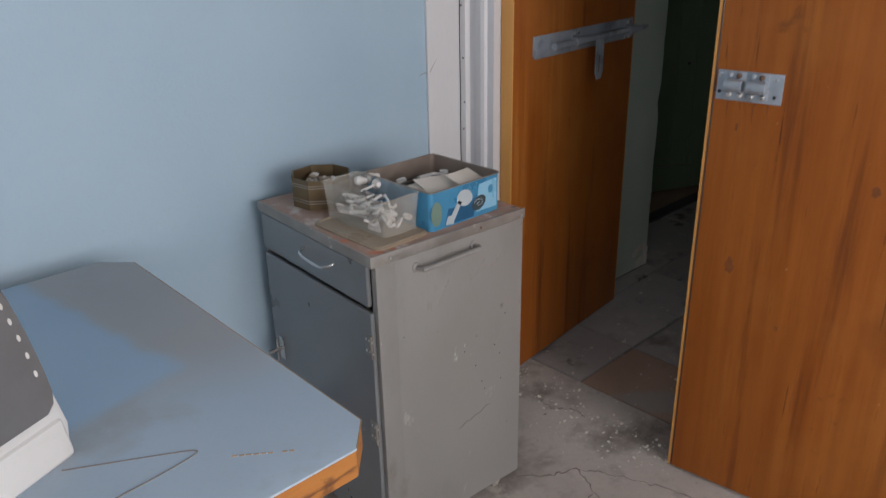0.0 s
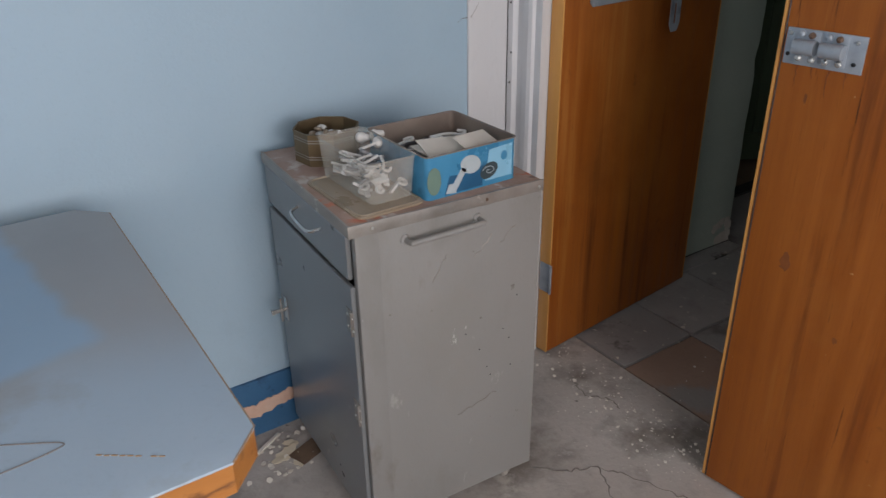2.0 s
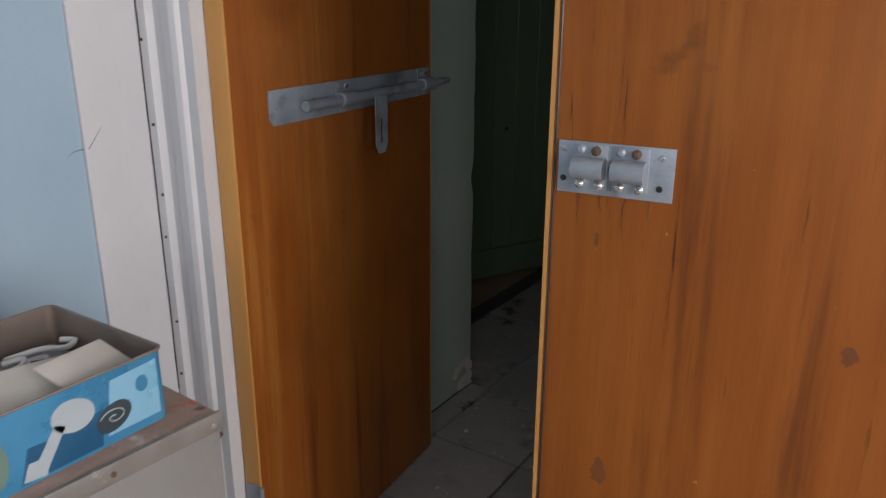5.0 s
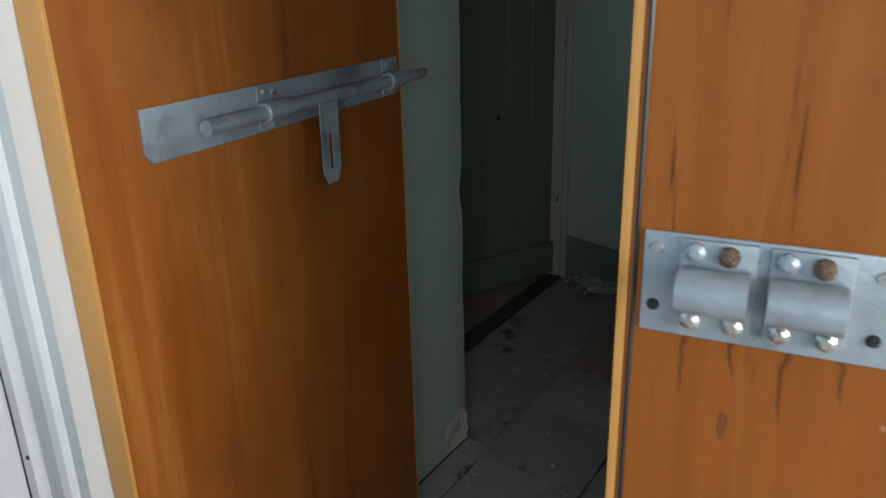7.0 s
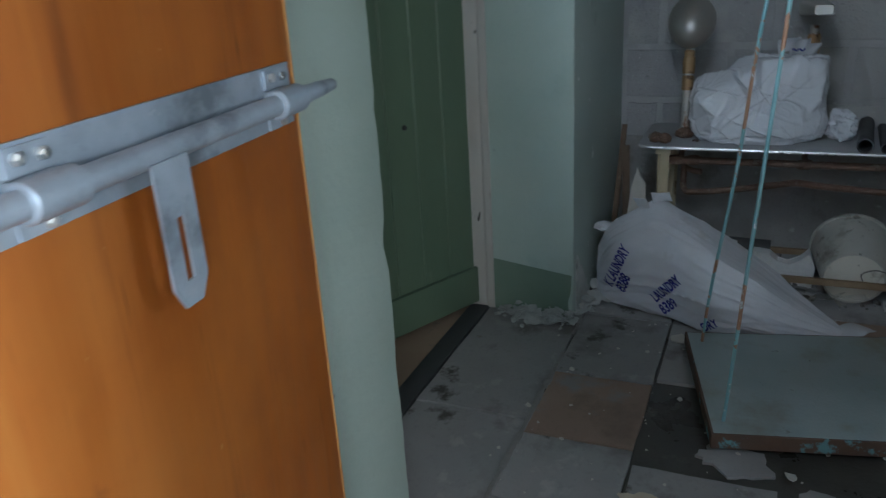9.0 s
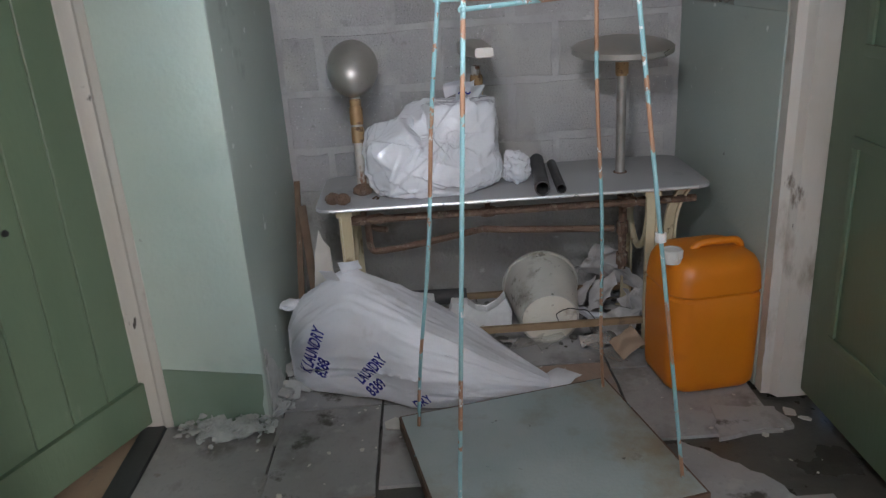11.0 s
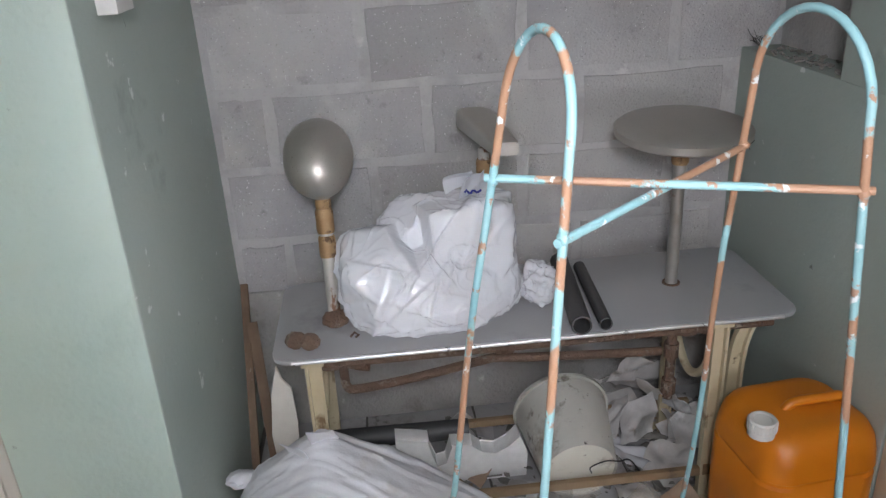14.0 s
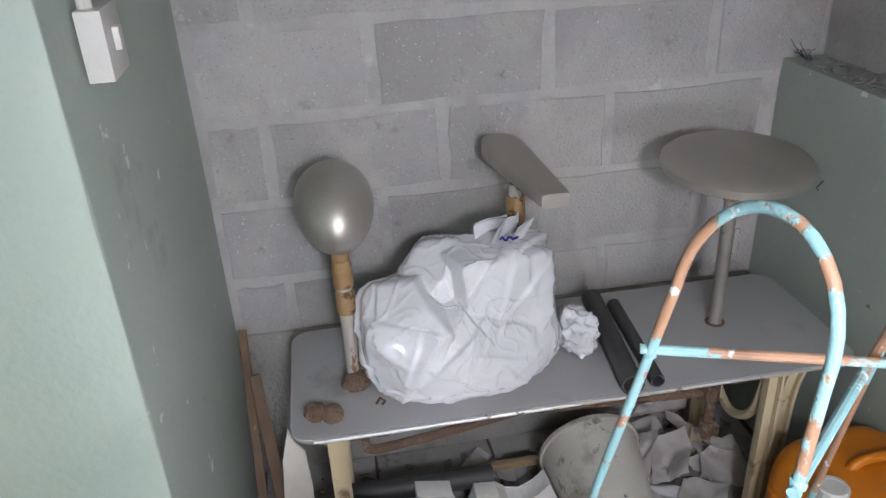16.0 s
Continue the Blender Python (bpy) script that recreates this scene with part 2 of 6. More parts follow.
def laminate_fields():
    """Laminate top: a stronger blue field set by position, greyer beside it, both with soft uneven borders."""
    m = LAMINATE
    nt = m.node_tree
    n, l = nt.nodes, nt.links
    base = n["Principled BSDF"].inputs["Base Color"].links[0].from_socket
    geo = n.new("ShaderNodeNewGeometry")
    wob = n.new("ShaderNodeTexNoise")
    wob.inputs["Scale"].default_value = 9
    l.new(geo.outputs["Position"], wob.inputs["Vector"])
    sep = n.new("ShaderNodeSeparateXYZ")
    l.new(geo.outputs["Position"], sep.inputs[0])

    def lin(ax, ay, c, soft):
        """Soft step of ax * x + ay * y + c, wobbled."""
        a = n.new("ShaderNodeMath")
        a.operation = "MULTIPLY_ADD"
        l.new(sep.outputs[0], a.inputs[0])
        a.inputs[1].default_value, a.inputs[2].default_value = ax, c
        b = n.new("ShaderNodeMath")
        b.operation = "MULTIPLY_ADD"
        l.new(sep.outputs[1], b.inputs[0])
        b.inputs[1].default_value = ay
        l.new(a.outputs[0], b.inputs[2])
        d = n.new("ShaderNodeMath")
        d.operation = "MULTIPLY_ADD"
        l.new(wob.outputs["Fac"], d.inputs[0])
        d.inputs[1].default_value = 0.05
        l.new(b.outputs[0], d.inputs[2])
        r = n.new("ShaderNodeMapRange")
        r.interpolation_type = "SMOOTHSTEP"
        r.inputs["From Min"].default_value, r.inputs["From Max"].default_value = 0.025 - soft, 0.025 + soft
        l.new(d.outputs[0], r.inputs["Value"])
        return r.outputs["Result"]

    def times(a, b):
        k = n.new("ShaderNodeMath")
        k.operation = "MULTIPLY"
        l.new(a, k.inputs[0])
        l.new(b, k.inputs[1])
        return k.outputs[0]

    def mixed(f, x, colour):
        k = n.new("ShaderNodeMix")
        k.data_type = "RGBA"
        l.new(f, k.inputs[0])
        l.new(x, k.inputs[6])
        k.inputs[7].default_value = rgba(colour)
        return k.outputs[2]

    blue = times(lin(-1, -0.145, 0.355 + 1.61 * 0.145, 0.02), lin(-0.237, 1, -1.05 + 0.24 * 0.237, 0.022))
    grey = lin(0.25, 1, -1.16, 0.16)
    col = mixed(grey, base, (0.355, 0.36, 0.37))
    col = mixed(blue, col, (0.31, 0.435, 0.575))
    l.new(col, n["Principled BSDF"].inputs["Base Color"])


laminate_fields()
CRACKDIRT = mat("dirt_in_cracks", (0.15, 0.135, 0.12), (0.22, 0.20, 0.18), 0.9, bump=0)
KNOT = mat("dark_varnish_stain", (0.13, 0.036, 0.008), (0.21, 0.062, 0.011), 0.5, scale=30, bump=0)
SCRATCH = mat("dark_scratch", (0.16, 0.14, 0.13), (0.20, 0.18, 0.17), 0.7, bump=0)
BURN = mat("brown_scorch_mark", (0.30, 0.19, 0.10), (0.36, 0.25, 0.15), 0.7, bump=0)
WORNWOOD = mat("orange_edge_wood", (0.34, 0.115, 0.020), (0.46, 0.19, 0.042), 0.5, scale=5, stretch=(1, 4, 6), spots=[((0.16, 0.06, 0.02), 9, 0.55, 0.1)], clouds=[((0.11, 0.042, 0.016), 13, 0.56, 0.08, 0.75), ((0.55, 0.27, 0.08), 9, 0.62, 0.06, 0.6)])
IRONWHITE = mat("cream_white_plastic", (0.62, 0.62, 0.61), (0.68, 0.68, 0.67), 0.4, bump=0.02)
IRONSOLE = mat("grey_soleplate", (0.17, 0.165, 0.165), (0.22, 0.215, 0.215), 0.38, metal=0.4, scale=9, bump=0.05)
IRONTEAL = mat("teal_plastic", (0.05, 0.20, 0.21), (0.06, 0.24, 0.25), 0.35, bump=0.02)
TINBLUE = mat("printed_blue_tin", (0.04, 0.215, 0.41), (0.075, 0.31, 0.52), 0.3, metal=0.2, scale=7, coat=0.2, bump=0.03, spots=[((0.02, 0.10, 0.20), 12, 0.60, 0.1)])
TINLIGHT = mat("pale_blue_print", (0.20, 0.47, 0.66), (0.27, 0.53, 0.71), 0.3, metal=0.1, scale=9, bump=0.02)
TININSIDE = mat("dusty_tin_inside", (0.20, 0.16, 0.135), (0.28, 0.235, 0.20), 0.6, metal=0.3, scale=10)
TINGOLD = mat("tarnished_gold_tin", (0.12, 0.085, 0.045), (0.18, 0.135, 0.075), 0.45, metal=0.5, scale=18)
PRINTDARK = mat("dark_print", (0.03, 0.05, 0.06), (0.04, 0.06, 0.07), 0.4, bump=0)
PRINTNAVY = mat("navy_print", (0.012, 0.075, 0.17), (0.02, 0.11, 0.22), 0.35, scale=12, bump=0)
PRINTGREY = mat("grey_print", (0.33, 0.40, 0.43), (0.44, 0.50, 0.53), 0.4, bump=0)
PRINTGREEN = mat("olive_print", (0.12, 0.20, 0.17), (0.17, 0.26, 0.21), 0.4, bump=0)
CARD = mat("cream_card", (0.60, 0.56, 0.50), (0.66, 0.62, 0.56), 0.8, scale=20, bump=0.05)
PLASTICWHITE = mat("white_plastic_bits", (0.62, 0.61, 0.59), (0.70, 0.69, 0.67), 0.4, scale=20, bump=0.02)
PLASTICBLACK = mat("black_plastic", (0.012, 0.012, 0.014), (0.02, 0.02, 0.022), 0.4, scale=20, bump=0.02)
PLASTICGREY = mat("grey_plastic_bits", (0.20, 0.20, 0.21), (0.26, 0.26, 0.27), 0.5, scale=20, bump=0.02)
CLEAR = mat("clouded_clear_plastic", (0.58, 0.56, 0.49), (0.66, 0.64, 0.58), 0.2, scale=16, bump=0.05, alpha=0.18, spots=[((0.40, 0.36, 0.28), 11, 0.58, 0.1)])
LIDBROWN = mat("yellowed_plastic_lid", (0.28, 0.22, 0.155), (0.34, 0.28, 0.21), 0.35, scale=12, bump=0.05, alpha=0.92)
BENCHGREY = mat("grey_coated_bench_top", (0.33, 0.33, 0.335), (0.39, 0.39, 0.395), 0.5, metal=0.15, scale=3.0, fine=150, bump=0.1, spots=[((0.20, 0.195, 0.195), 3.0, 0.60, 0.15), ((0.42, 0.42, 0.42), 7, 0.68, 0.06)])
BENCHEDGE = mat("bright_edge_metal", (0.52, 0.52, 0.52), (0.62, 0.62, 0.62), 0.35, metal=0.6, scale=25, bump=0.2)
CREAM = mat("cream_cast_iron", (0.46, 0.39, 0.25), (0.54, 0.47, 0.33), 0.6, scale=9, fine=80, bump=0.3, spots=[((0.20, 0.13, 0.07), 9, 0.58, 0.1), ((0.10, 0.07, 0.045), 16, 0.67, 0.06)])
RAILDIRT = mat("dirty_ochre_rail", (0.20, 0.135, 0.075), (0.29, 0.21, 0.13), 0.75, scale=12, bump=0.4, spots=[((0.08, 0.06, 0.045), 10, 0.58, 0.1)])
ALU = mat("dull_cast_aluminium", (0.40, 0.38, 0.345), (0.47, 0.445, 0.405), 0.42, metal=0.72, scale=5, fine=190, bump=0.12, rough_var=0.07, spots=[((0.34, 0.32, 0.29), 4, 0.56, 0.25), ((0.24, 0.225, 0.205), 110, 0.66, 0.06)], speckle=0.7)
BRASS = mat("tarnished_brass", (0.24, 0.14, 0.06), (0.36, 0.235, 0.12), 0.6, metal=0.25, scale=24, bump=0.5, spots=[((0.11, 0.06, 0.03), 24, 0.56, 0.06, -0.6), ((0.50, 0.45, 0.36), 22, 0.64, 0.04, 0.4)])
PIPEPAINT = mat("flaking_pipe_paint", (0.34, 0.32, 0.29), (0.43, 0.41, 0.38), 0.5, metal=0.15, scale=14, stretch=(1, 1, 0.5), bump=0.5, spots=[((0.17, 0.08, 0.04), 20, 0.53, 0.04, -0.8), ((0.10, 0.06, 0.04), 38, 0.66, 0.03)])
BAGWHITE = mat("white_polythene", (0.58, 0.59, 0.62), (0.63, 0.64, 0.67), 0.2, scale=5, bump=0.04, fine=40, rough_var=0.06, coat=0.25)
SACKWHITE = mat("grubby_white_sack", (0.60, 0.60, 0.63), (0.68, 0.68, 0.71), 0.42, scale=7, fine=120, bump=0.2, spots=[((0.47, 0.45, 0.44), 5, 0.60, 0.15), ((0.36, 0.32, 0.28), 8, 0.70, 0.05)])
INK = mat("blue_ink", (0.012, 0.014, 0.20), (0.02, 0.025, 0.27), 0.5, scale=40, bump=0)
BUCKETWHITE = mat("dirty_bucket_plastic", (0.40, 0.395, 0.355), (0.48, 0.475, 0.43), 0.45, scale=9, bump=0.1, spots=[((0.24, 0.225, 0.19), 6, 0.54, 0.12), ((0.16, 0.145, 0.12), 14, 0.60, 0.08), ((0.05, 0.045, 0.04), 26, 0.68, 0.04)])
BUCKETBASE = mat("cream_bucket_base", (0.62, 0.60, 0.52), (0.68, 0.66, 0.58), 0.5, scale=10, spots=[((0.36, 0.32, 0.26), 9, 0.58, 0.1), ((0.18, 0.15, 0.12), 20, 0.66, 0.05)])
CANORANGE = mat("orange_jerrycan_plastic", (0.58, 0.165, 0.005), (0.66, 0.215, 0.010), 0.42, scale=4, fine=120, bump=0.1, spots=[((0.50, 0.14, 0.01), 3, 0.60, 0.15), ((0.42, 0.16, 0.03), 18, 0.72, 0.04)])
CAPWHITE = mat("dirty_white_cap", (0.58, 0.57, 0.54), (0.64, 0.63, 0.60), 0.45, scale=25)
TURQ = mat("flaking_turquoise_on_rust", (0.20, 0.39, 0.42), (0.28, 0.46, 0.48), 0.5, scale=9, fine=120, bump=0.35, spots=[((0.35, 0.20, 0.125), 3.4, 0.525, 0.012, -1.0), ((0.32, 0.185, 0.12), 24, 0.62, 0.02, -1.0), ((0.62, 0.66, 0.66), 30, 0.63, 0.02, 0.5)])
PLATFORM = mat("worn_turquoise_platform", (0.33, 0.40, 0.40), (0.42, 0.475, 0.475), 0.42, scale=5, fine=100, bump=0.3, spots=[((0.29, 0.26, 0.185), 2.6, 0.54, 0.14), ((0.17, 0.125, 0.085), 6.5, 0.64, 0.08), ((0.08, 0.07, 0.06), 19, 0.68, 0.04)], clouds=[((0.24, 0.21, 0.15), 3.2, 0.55, 0.12, 0.6)])
PLATEDGE = mat("rusted_platform_edge", (0.10, 0.064, 0.045), (0.155, 0.095, 0.064), 0.8, scale=12, bump=0.5, spots=[((0.17, 0.33, 0.36), 9, 0.57, 0.04, 0.8)])
TUBEBLACK = mat("dusty_black_tube", (0.035, 0.035, 0.036), (0.055, 0.055, 0.056), 0.55, scale=14, spots=[((0.16, 0.155, 0.15), 18, 0.66, 0.1)])
PLANK = mat("old_timber", (0.105, 0.068, 0.043), (0.18, 0.12, 0.078), 0.8, scale=5, stretch=(4, 4, 0.6), bump=0.4, spots=[((0.33, 0.29, 0.25), 8, 0.64, 0.08)])
FOAM = mat("white_foam", (0.66, 0.66, 0.65), (0.74, 0.74, 0.73), 0.8, scale=50, fine=200, bump=0.3)
PAPER = mat("dirty_crumpled_paper", (0.34, 0.325, 0.31), (0.56, 0.55, 0.54), 0.85, scale=11, rnd=0.28, spots=[((0.17, 0.15, 0.125), 9, 0.60, 0.10), ((0.64, 0.63, 0.62), 6, 0.62, 0.06)])
FLAKE = mat("plaster_flakes", (0.55, 0.53, 0.48), (0.65, 0.62, 0.56), 0.9, scale=30, rnd=0.2)
GREYFLAKE = mat("dusty_grey_plaster", (0.42, 0.44, 0.42), (0.55, 0.56, 0.54), 0.9, scale=20, spots=[((0.30, 0.31, 0.29), 12, 0.58, 0.1)])
RENDERGREY = mat("rough_grey_render", (0.27, 0.26, 0.245), (0.35, 0.34, 0.325), 0.95, scale=5, fine=70, bump=0.8, bump_size=0.008, spots=[((0.17, 0.155, 0.14), 3.5, 0.56, 0.12), ((0.44, 0.43, 0.41), 11, 0.62, 0.06)], speckle=1.0)
CREAMFLAKE = mat("cream_paint_flake", (0.60, 0.53, 0.40), (0.66, 0.59, 0.46), 0.8, scale=30)
GREYRUBBLE = mat("grey_rubble", (0.19, 0.18, 0.165), (0.27, 0.26, 0.24), 0.95, scale=20, bump=0.6, rnd=0.3, speckle=1.0)
REDPACK = mat("red_packet_print", (0.50, 0.03, 0.025), (0.58, 0.05, 0.03), 0.3, scale=20, spots=[((0.65, 0.42, 0.04), 26, 0.58, 0.02), ((0.05, 0.12, 0.40), 24, 0.66, 0.02)])
# dark base colour carries the shade of the recess
SHADEGREY = mat("shade_toned_plaster", (0.16, 0.16, 0.15), (0.20, 0.20, 0.19), 0.9, scale=3)

# ---- building helpers ----
PLACE = {}


def thing(name, label, category, at=(0, 0, 0), group="", kind=""):
    ob = new(name)
    ob.empty_display_size = 0.05
    ob.location = at
    PLACE[ob.name] = Matrix.Translation(at)
    return tagged(ob, label, category, group, kind)


def mesh_of(name, bm, material, smooth=35):
    """A mesh from a bmesh; faces meeting under `smooth` degrees are shaded smooth."""
    me = bpy.data.meshes.new(name)
    bmesh.ops.recalc_face_normals(bm, faces=bm.faces)
    if smooth:
        for f in bm.faces:
            f.smooth = True
        lim = radians(smooth)
        for e in bm.edges:
            if len(e.link_faces) == 2 and e.calc_face_angle(0) > lim:
                e.smooth = False
    bm.to_mesh(me)
    bm.free()
    me.materials.append(material)
    return me


def part(name, bm, material, parent, label="", smooth=35):
    ob = new(name, mesh_of(name, bm, material, smooth))
    ob.parent = parent
    ob.matrix_parent_inverse = PLACE.get(parent.name, Matrix()).inverted()
    if label:
        ob["label"] = label
    return ob


def whole(name, bm, material, label, category, group="", kind="", smooth=35):
    ob = new(name, mesh_of(name, bm, material, smooth))
    return tagged(ob, label, category, group, kind)


def box(bm, x0, x1, y0, y1, z0, z1, m=None, bevel=0.0, seg=2):
    """An upright box, optionally with rounded edges and moved by m."""
    r = bmesh.ops.create_cube(bm, size=1.0, matrix=Matrix.Translation(((x0 + x1) / 2, (y0 + y1) / 2, (z0 + z1) / 2)) @ Matrix.Diagonal((x1 - x0, y1 - y0, z1 - z0, 1)))
    vs = r["verts"]
    if bevel:
        es = list({e for v in vs for e in v.link_edges})
        rb = bmesh.ops.bevel(bm, geom=es, offset=bevel, segments=seg, affect="EDGES", profile=0.6)
        vs = list({v for f in rb["faces"] for v in f.verts} | {v for v in vs if v.is_valid})
    if m is not None:
        bmesh.ops.transform(bm, matrix=m, verts=vs)
    return bm


def tube(bm, pts, r, seg=10, closed=False, radii=None):
    """A round bar along points."""
    pts = [Vector(p) for p in pts]
    rings = []
    up = None
    for i, p in enumerate(pts):
        d = (pts[min(i + 1, len(pts) - 1)] - pts[max(i - 1, 0)]).normalized()
        if up is None:
            up = d.orthogonal().normalized()
        up = (up - d * up.dot(d)).normalized()
        side = d.cross(up)
        rr = radii[i] if radii else r
        rings.append([bm.verts.new(p + (up * math.cos(2 * math.pi * k / seg) + side * math.sin(2 * math.pi * k / seg)) * rr) for k in range(seg)])
    for a, b in zip(rings, rings[1:]):
        for k in range(seg):
            bm.faces.new((a[k], a[(k + 1) % seg], b[(k + 1) % seg], b[k]))
    bm.faces.new(rings[0][::-1])
    bm.faces.new(rings[-1])
    return bm


def smooth_path(pts, per=8):
    """Points along a smooth curve through pts."""
    pts = [Vector(p) for p in pts]
    ext = [pts[0] * 2 - pts[1]] + pts + [pts[-1] * 2 - pts[-2]]
    out = []
    for i in range(1, len(ext) - 2):
        p0, p1, p2, p3 = ext[i - 1:i + 3]
        for k in range(per):
            t = k / per
            out.append(0.5 * (2 * p1 + (p2 - p0) * t + (2 * p0 - 5 * p1 + 4 * p2 - p3) * t * t + (3 * p1 - p0 - 3 * p2 + p3) * t ** 3))
    return out + [pts[-1]]


def lathe(bm, prof, m, seg=32):
    """A turned shape from (radius, height) pairs, its axis the z of m."""
    rings = []
    for r, h in prof:
        if r < 1e-6:
            rings.append([bm.verts.new(m @ Vector((0, 0, h)))])
        else:
            rings.append([bm.verts.new(m @ Vector((r * math.cos(2 * math.pi * k / seg), r * math.sin(2 * math.pi * k / seg), h))) for k in range(seg)])
    for a, b in zip(rings, rings[1:]):
        for k in range(seg):
            q = (k + 1) % seg
            if len(a) == 1 and len(b) > 1:
                bm.faces.new((a[0], b[q], b[k]))
            elif len(b) == 1 and len(a) > 1:
                bm.faces.new((a[k], a[q], b[0]))
            elif len(a) > 1:
                bm.faces.new((a[k], a[q], b[q], b[k]))
    return bm


def prism(bm, outline, z0, z1, m=None, bevel=0.0):
    """A plan outline raised from z0 to z1."""
    m = m or Matrix()
    lo = [bm.verts.new(m @ Vector((x, y, z0))) for x, y in outline]
    hi = [bm.verts.new(m @ Vector((x, y, z1))) for x, y in outline]
    n = len(outline)
    for k in range(n):
        bm.faces.new((lo[k], lo[(k + 1) % n], hi[(k + 1) % n], hi[k]))
    top = bm.faces.new(hi)
    bot = bm.faces.new(lo[::-1])
    if bevel:
        bmesh.ops.bevel(bm, geom=list(top.edges) + list(bot.edges), offset=bevel, segments=2, affect="EDGES", profile=0.6)
    return bm


def rounded(x0, x1, y0, y1, r, seg=6):
    out = []
    for cx, cy, a0 in ((x1 - r, y1 - r, 0), (x0 + r, y1 - r, 90), (x0 + r, y0 + r, 180), (x1 - r, y0 + r, 270)):
        out += [(cx + r * math.cos(radians(a0 + 90 * k / seg)), cy + r * math.sin(radians(a0 + 90 * k / seg))) for k in range(seg + 1)]
    return out


def blob(bm, m, radius_at, sub=4):
    """A closed shape whose radius depends on the direction."""
    r = bmesh.ops.create_icosphere(bm, subdivisions=sub, radius=1.0)
    for v in r["verts"]:
        d = v.co.normalized()
        v.co = m @ (d * radius_at(d))
    return bm


def flake(bm, x, y, z, size, rng, tilt=0.25, thick=0.15):
    """One broken flake with an uneven outline."""
    n = rng.randint(5, 8)
    a0 = rng.random() * 6.28
    outline = [(size * rng.uniform(0.55, 1.0) * math.cos(a0 + 6.283 * k / n), size * rng.uniform(0.5, 1.0) * math.sin(a0 + 6.283 * k / n)) for k in range(n)]
    t = min(0.004, size * thick)
    m = Matrix.Translation((x, y, z + size * tilt * 0.3)) @ Euler((rng.uniform(-tilt, tilt), rng.uniform(-tilt, tilt), 0)).to_matrix().to_4x4()
    prism(bm, outline, 0, t, m)


def crumpled_sheet(bm, m, w, h, rng, amp=0.03, n=14):
    """A creased sheet with thickness."""
    seed = Vector((rng.random() * 50, rng.random() * 50, 0))
    rows = []
    for i in range(n + 1):
        row = []
        for j in range(n + 1):
            u, v = (i / n - 0.5) * w, (j / n - 0.5) * h
            p = Vector((u, v, 0)) * 9 + seed
            d = noise.voronoi(p)[0]
            z = amp * (d[1] - d[0]) + amp * 0.7 * noise.noise(p * 0.7)
            row.append(bm.verts.new(m @ Vector((u * (1 + 0.12 * noise.noise(p)), v * (1 + 0.12 * noise.noise(p + Vector((9, 0, 0)))), z))))
        rows.append(row)
    fs = []
    for i in range(n):
        for j in range(n):
            fs.append(bm.faces.new((rows[i][j], rows[i + 1][j], rows[i + 1][j + 1], rows[i][j + 1])))
    ex = bmesh.ops.extrude_face_region(bm, geom=fs)
    nrm = (m.to_3x3() @ Vector((0, 0, 1))) * 0.0015
    for v in ex["geom"]:
        if isinstance(v, bmesh.types.BMVert):
            v.co += nrm
    return bm


def B():
    return bmesh.new()

# ---- structure: blue room ----


def wall(name, label, boxes, material, bevel=0.0):
    bm = B()
    for b in boxes:
        box(bm, *b, bevel=bevel)
    return whole(name, bm, material, label, "wall", kind="structure", smooth=20)


wall("floor_room", "worn grey-brown concrete floor with cracks", [(-2.75, 1.94, -2.75, 1.76, -0.10, 0.0)], CONCRETE)["category"] = "floor"
wall("wall_north", "pale blue painted plaster wall", [(-2.75, 1.738, 1.76, 2.06, 0, 2.7)], BLUE)
wall("wall_west", "unseen pale blue plaster wall with an assumed window", [(-2.75, -2.6, -2.6, -2.4, 0, 2.7), (-2.75, -2.6, -0.6, 1.76, 0, 2.7), (-2.75, -2.6, -2.4, -0.6, 0, 0.9), (-2.75, -2.6, -2.4, -0.6, 2.4, 2.7)], BLUE)
wall("wall_south", "unseen pale blue plaster wall with an assumed window", [(-2.75, -0.55, -2.75, -2.6, 0, 2.7), (1.45, 1.9, -2.75, -2.6, 0, 2.7), (-0.55, 1.45, -2.75, -2.6, 0, 0.9), (-0.55, 1.45, -2.75, -2.6, 2.4, 2.7)], BLUE)
wall("wall_east", "pale blue painted wall round a double doorway", [(1.80, 1.90, -2.6, 0.0, 0, 2.7), (1.80, 1.90, 0.0, 1.775, 2.12, 2.7)], BLUE)
bm = B()
box(bm, -2.75, 1.90, -2.75, 2.06, 2.7, 2.85)
whole("ceiling_room", bm, CEILING, "plain off-white plaster ceiling", "ceiling", kind="structure")
bm = B()
box(bm, -2.6, 1.6, 1.748, 1.76, 0.0, 0.185, bevel=0.002)
skirting = whole("baseboard", bm, NAVY, "navy blue painted skirting band with flaking paint", "baseboard", kind="structure")
rng = random.Random(4)
bm = B()
n = 60
top, low = [], []
for k in range(n + 1):
    x = 0.62 + 0.36 * k / n
    mid = 0.060 + 0.045 * k / n
    top.append((x, mid + 0.022 + 0.016 * noise.noise(Vector((x * 30, 0, 0))) + 0.010 * noise.noise(Vector((x * 90, 2, 0)))))
    low.append((x, mid - 0.020 + 0.016 * noise.noise(Vector((x * 30, 5, 0))) + 0.010 * noise.noise(Vector((x * 80, 7, 0)))))
prism(bm, [(x, z) for x, z in low + top[::-1]], 0, 0.003, Matrix(((1, 0, 0, 0), (0, 0, -1, 1.7475), (0, 1, 0, 0), (0, 0, 0, 1))))
part("peeled_patch", bm, PINK, skirting, "bare pink plaster where paint peeled")

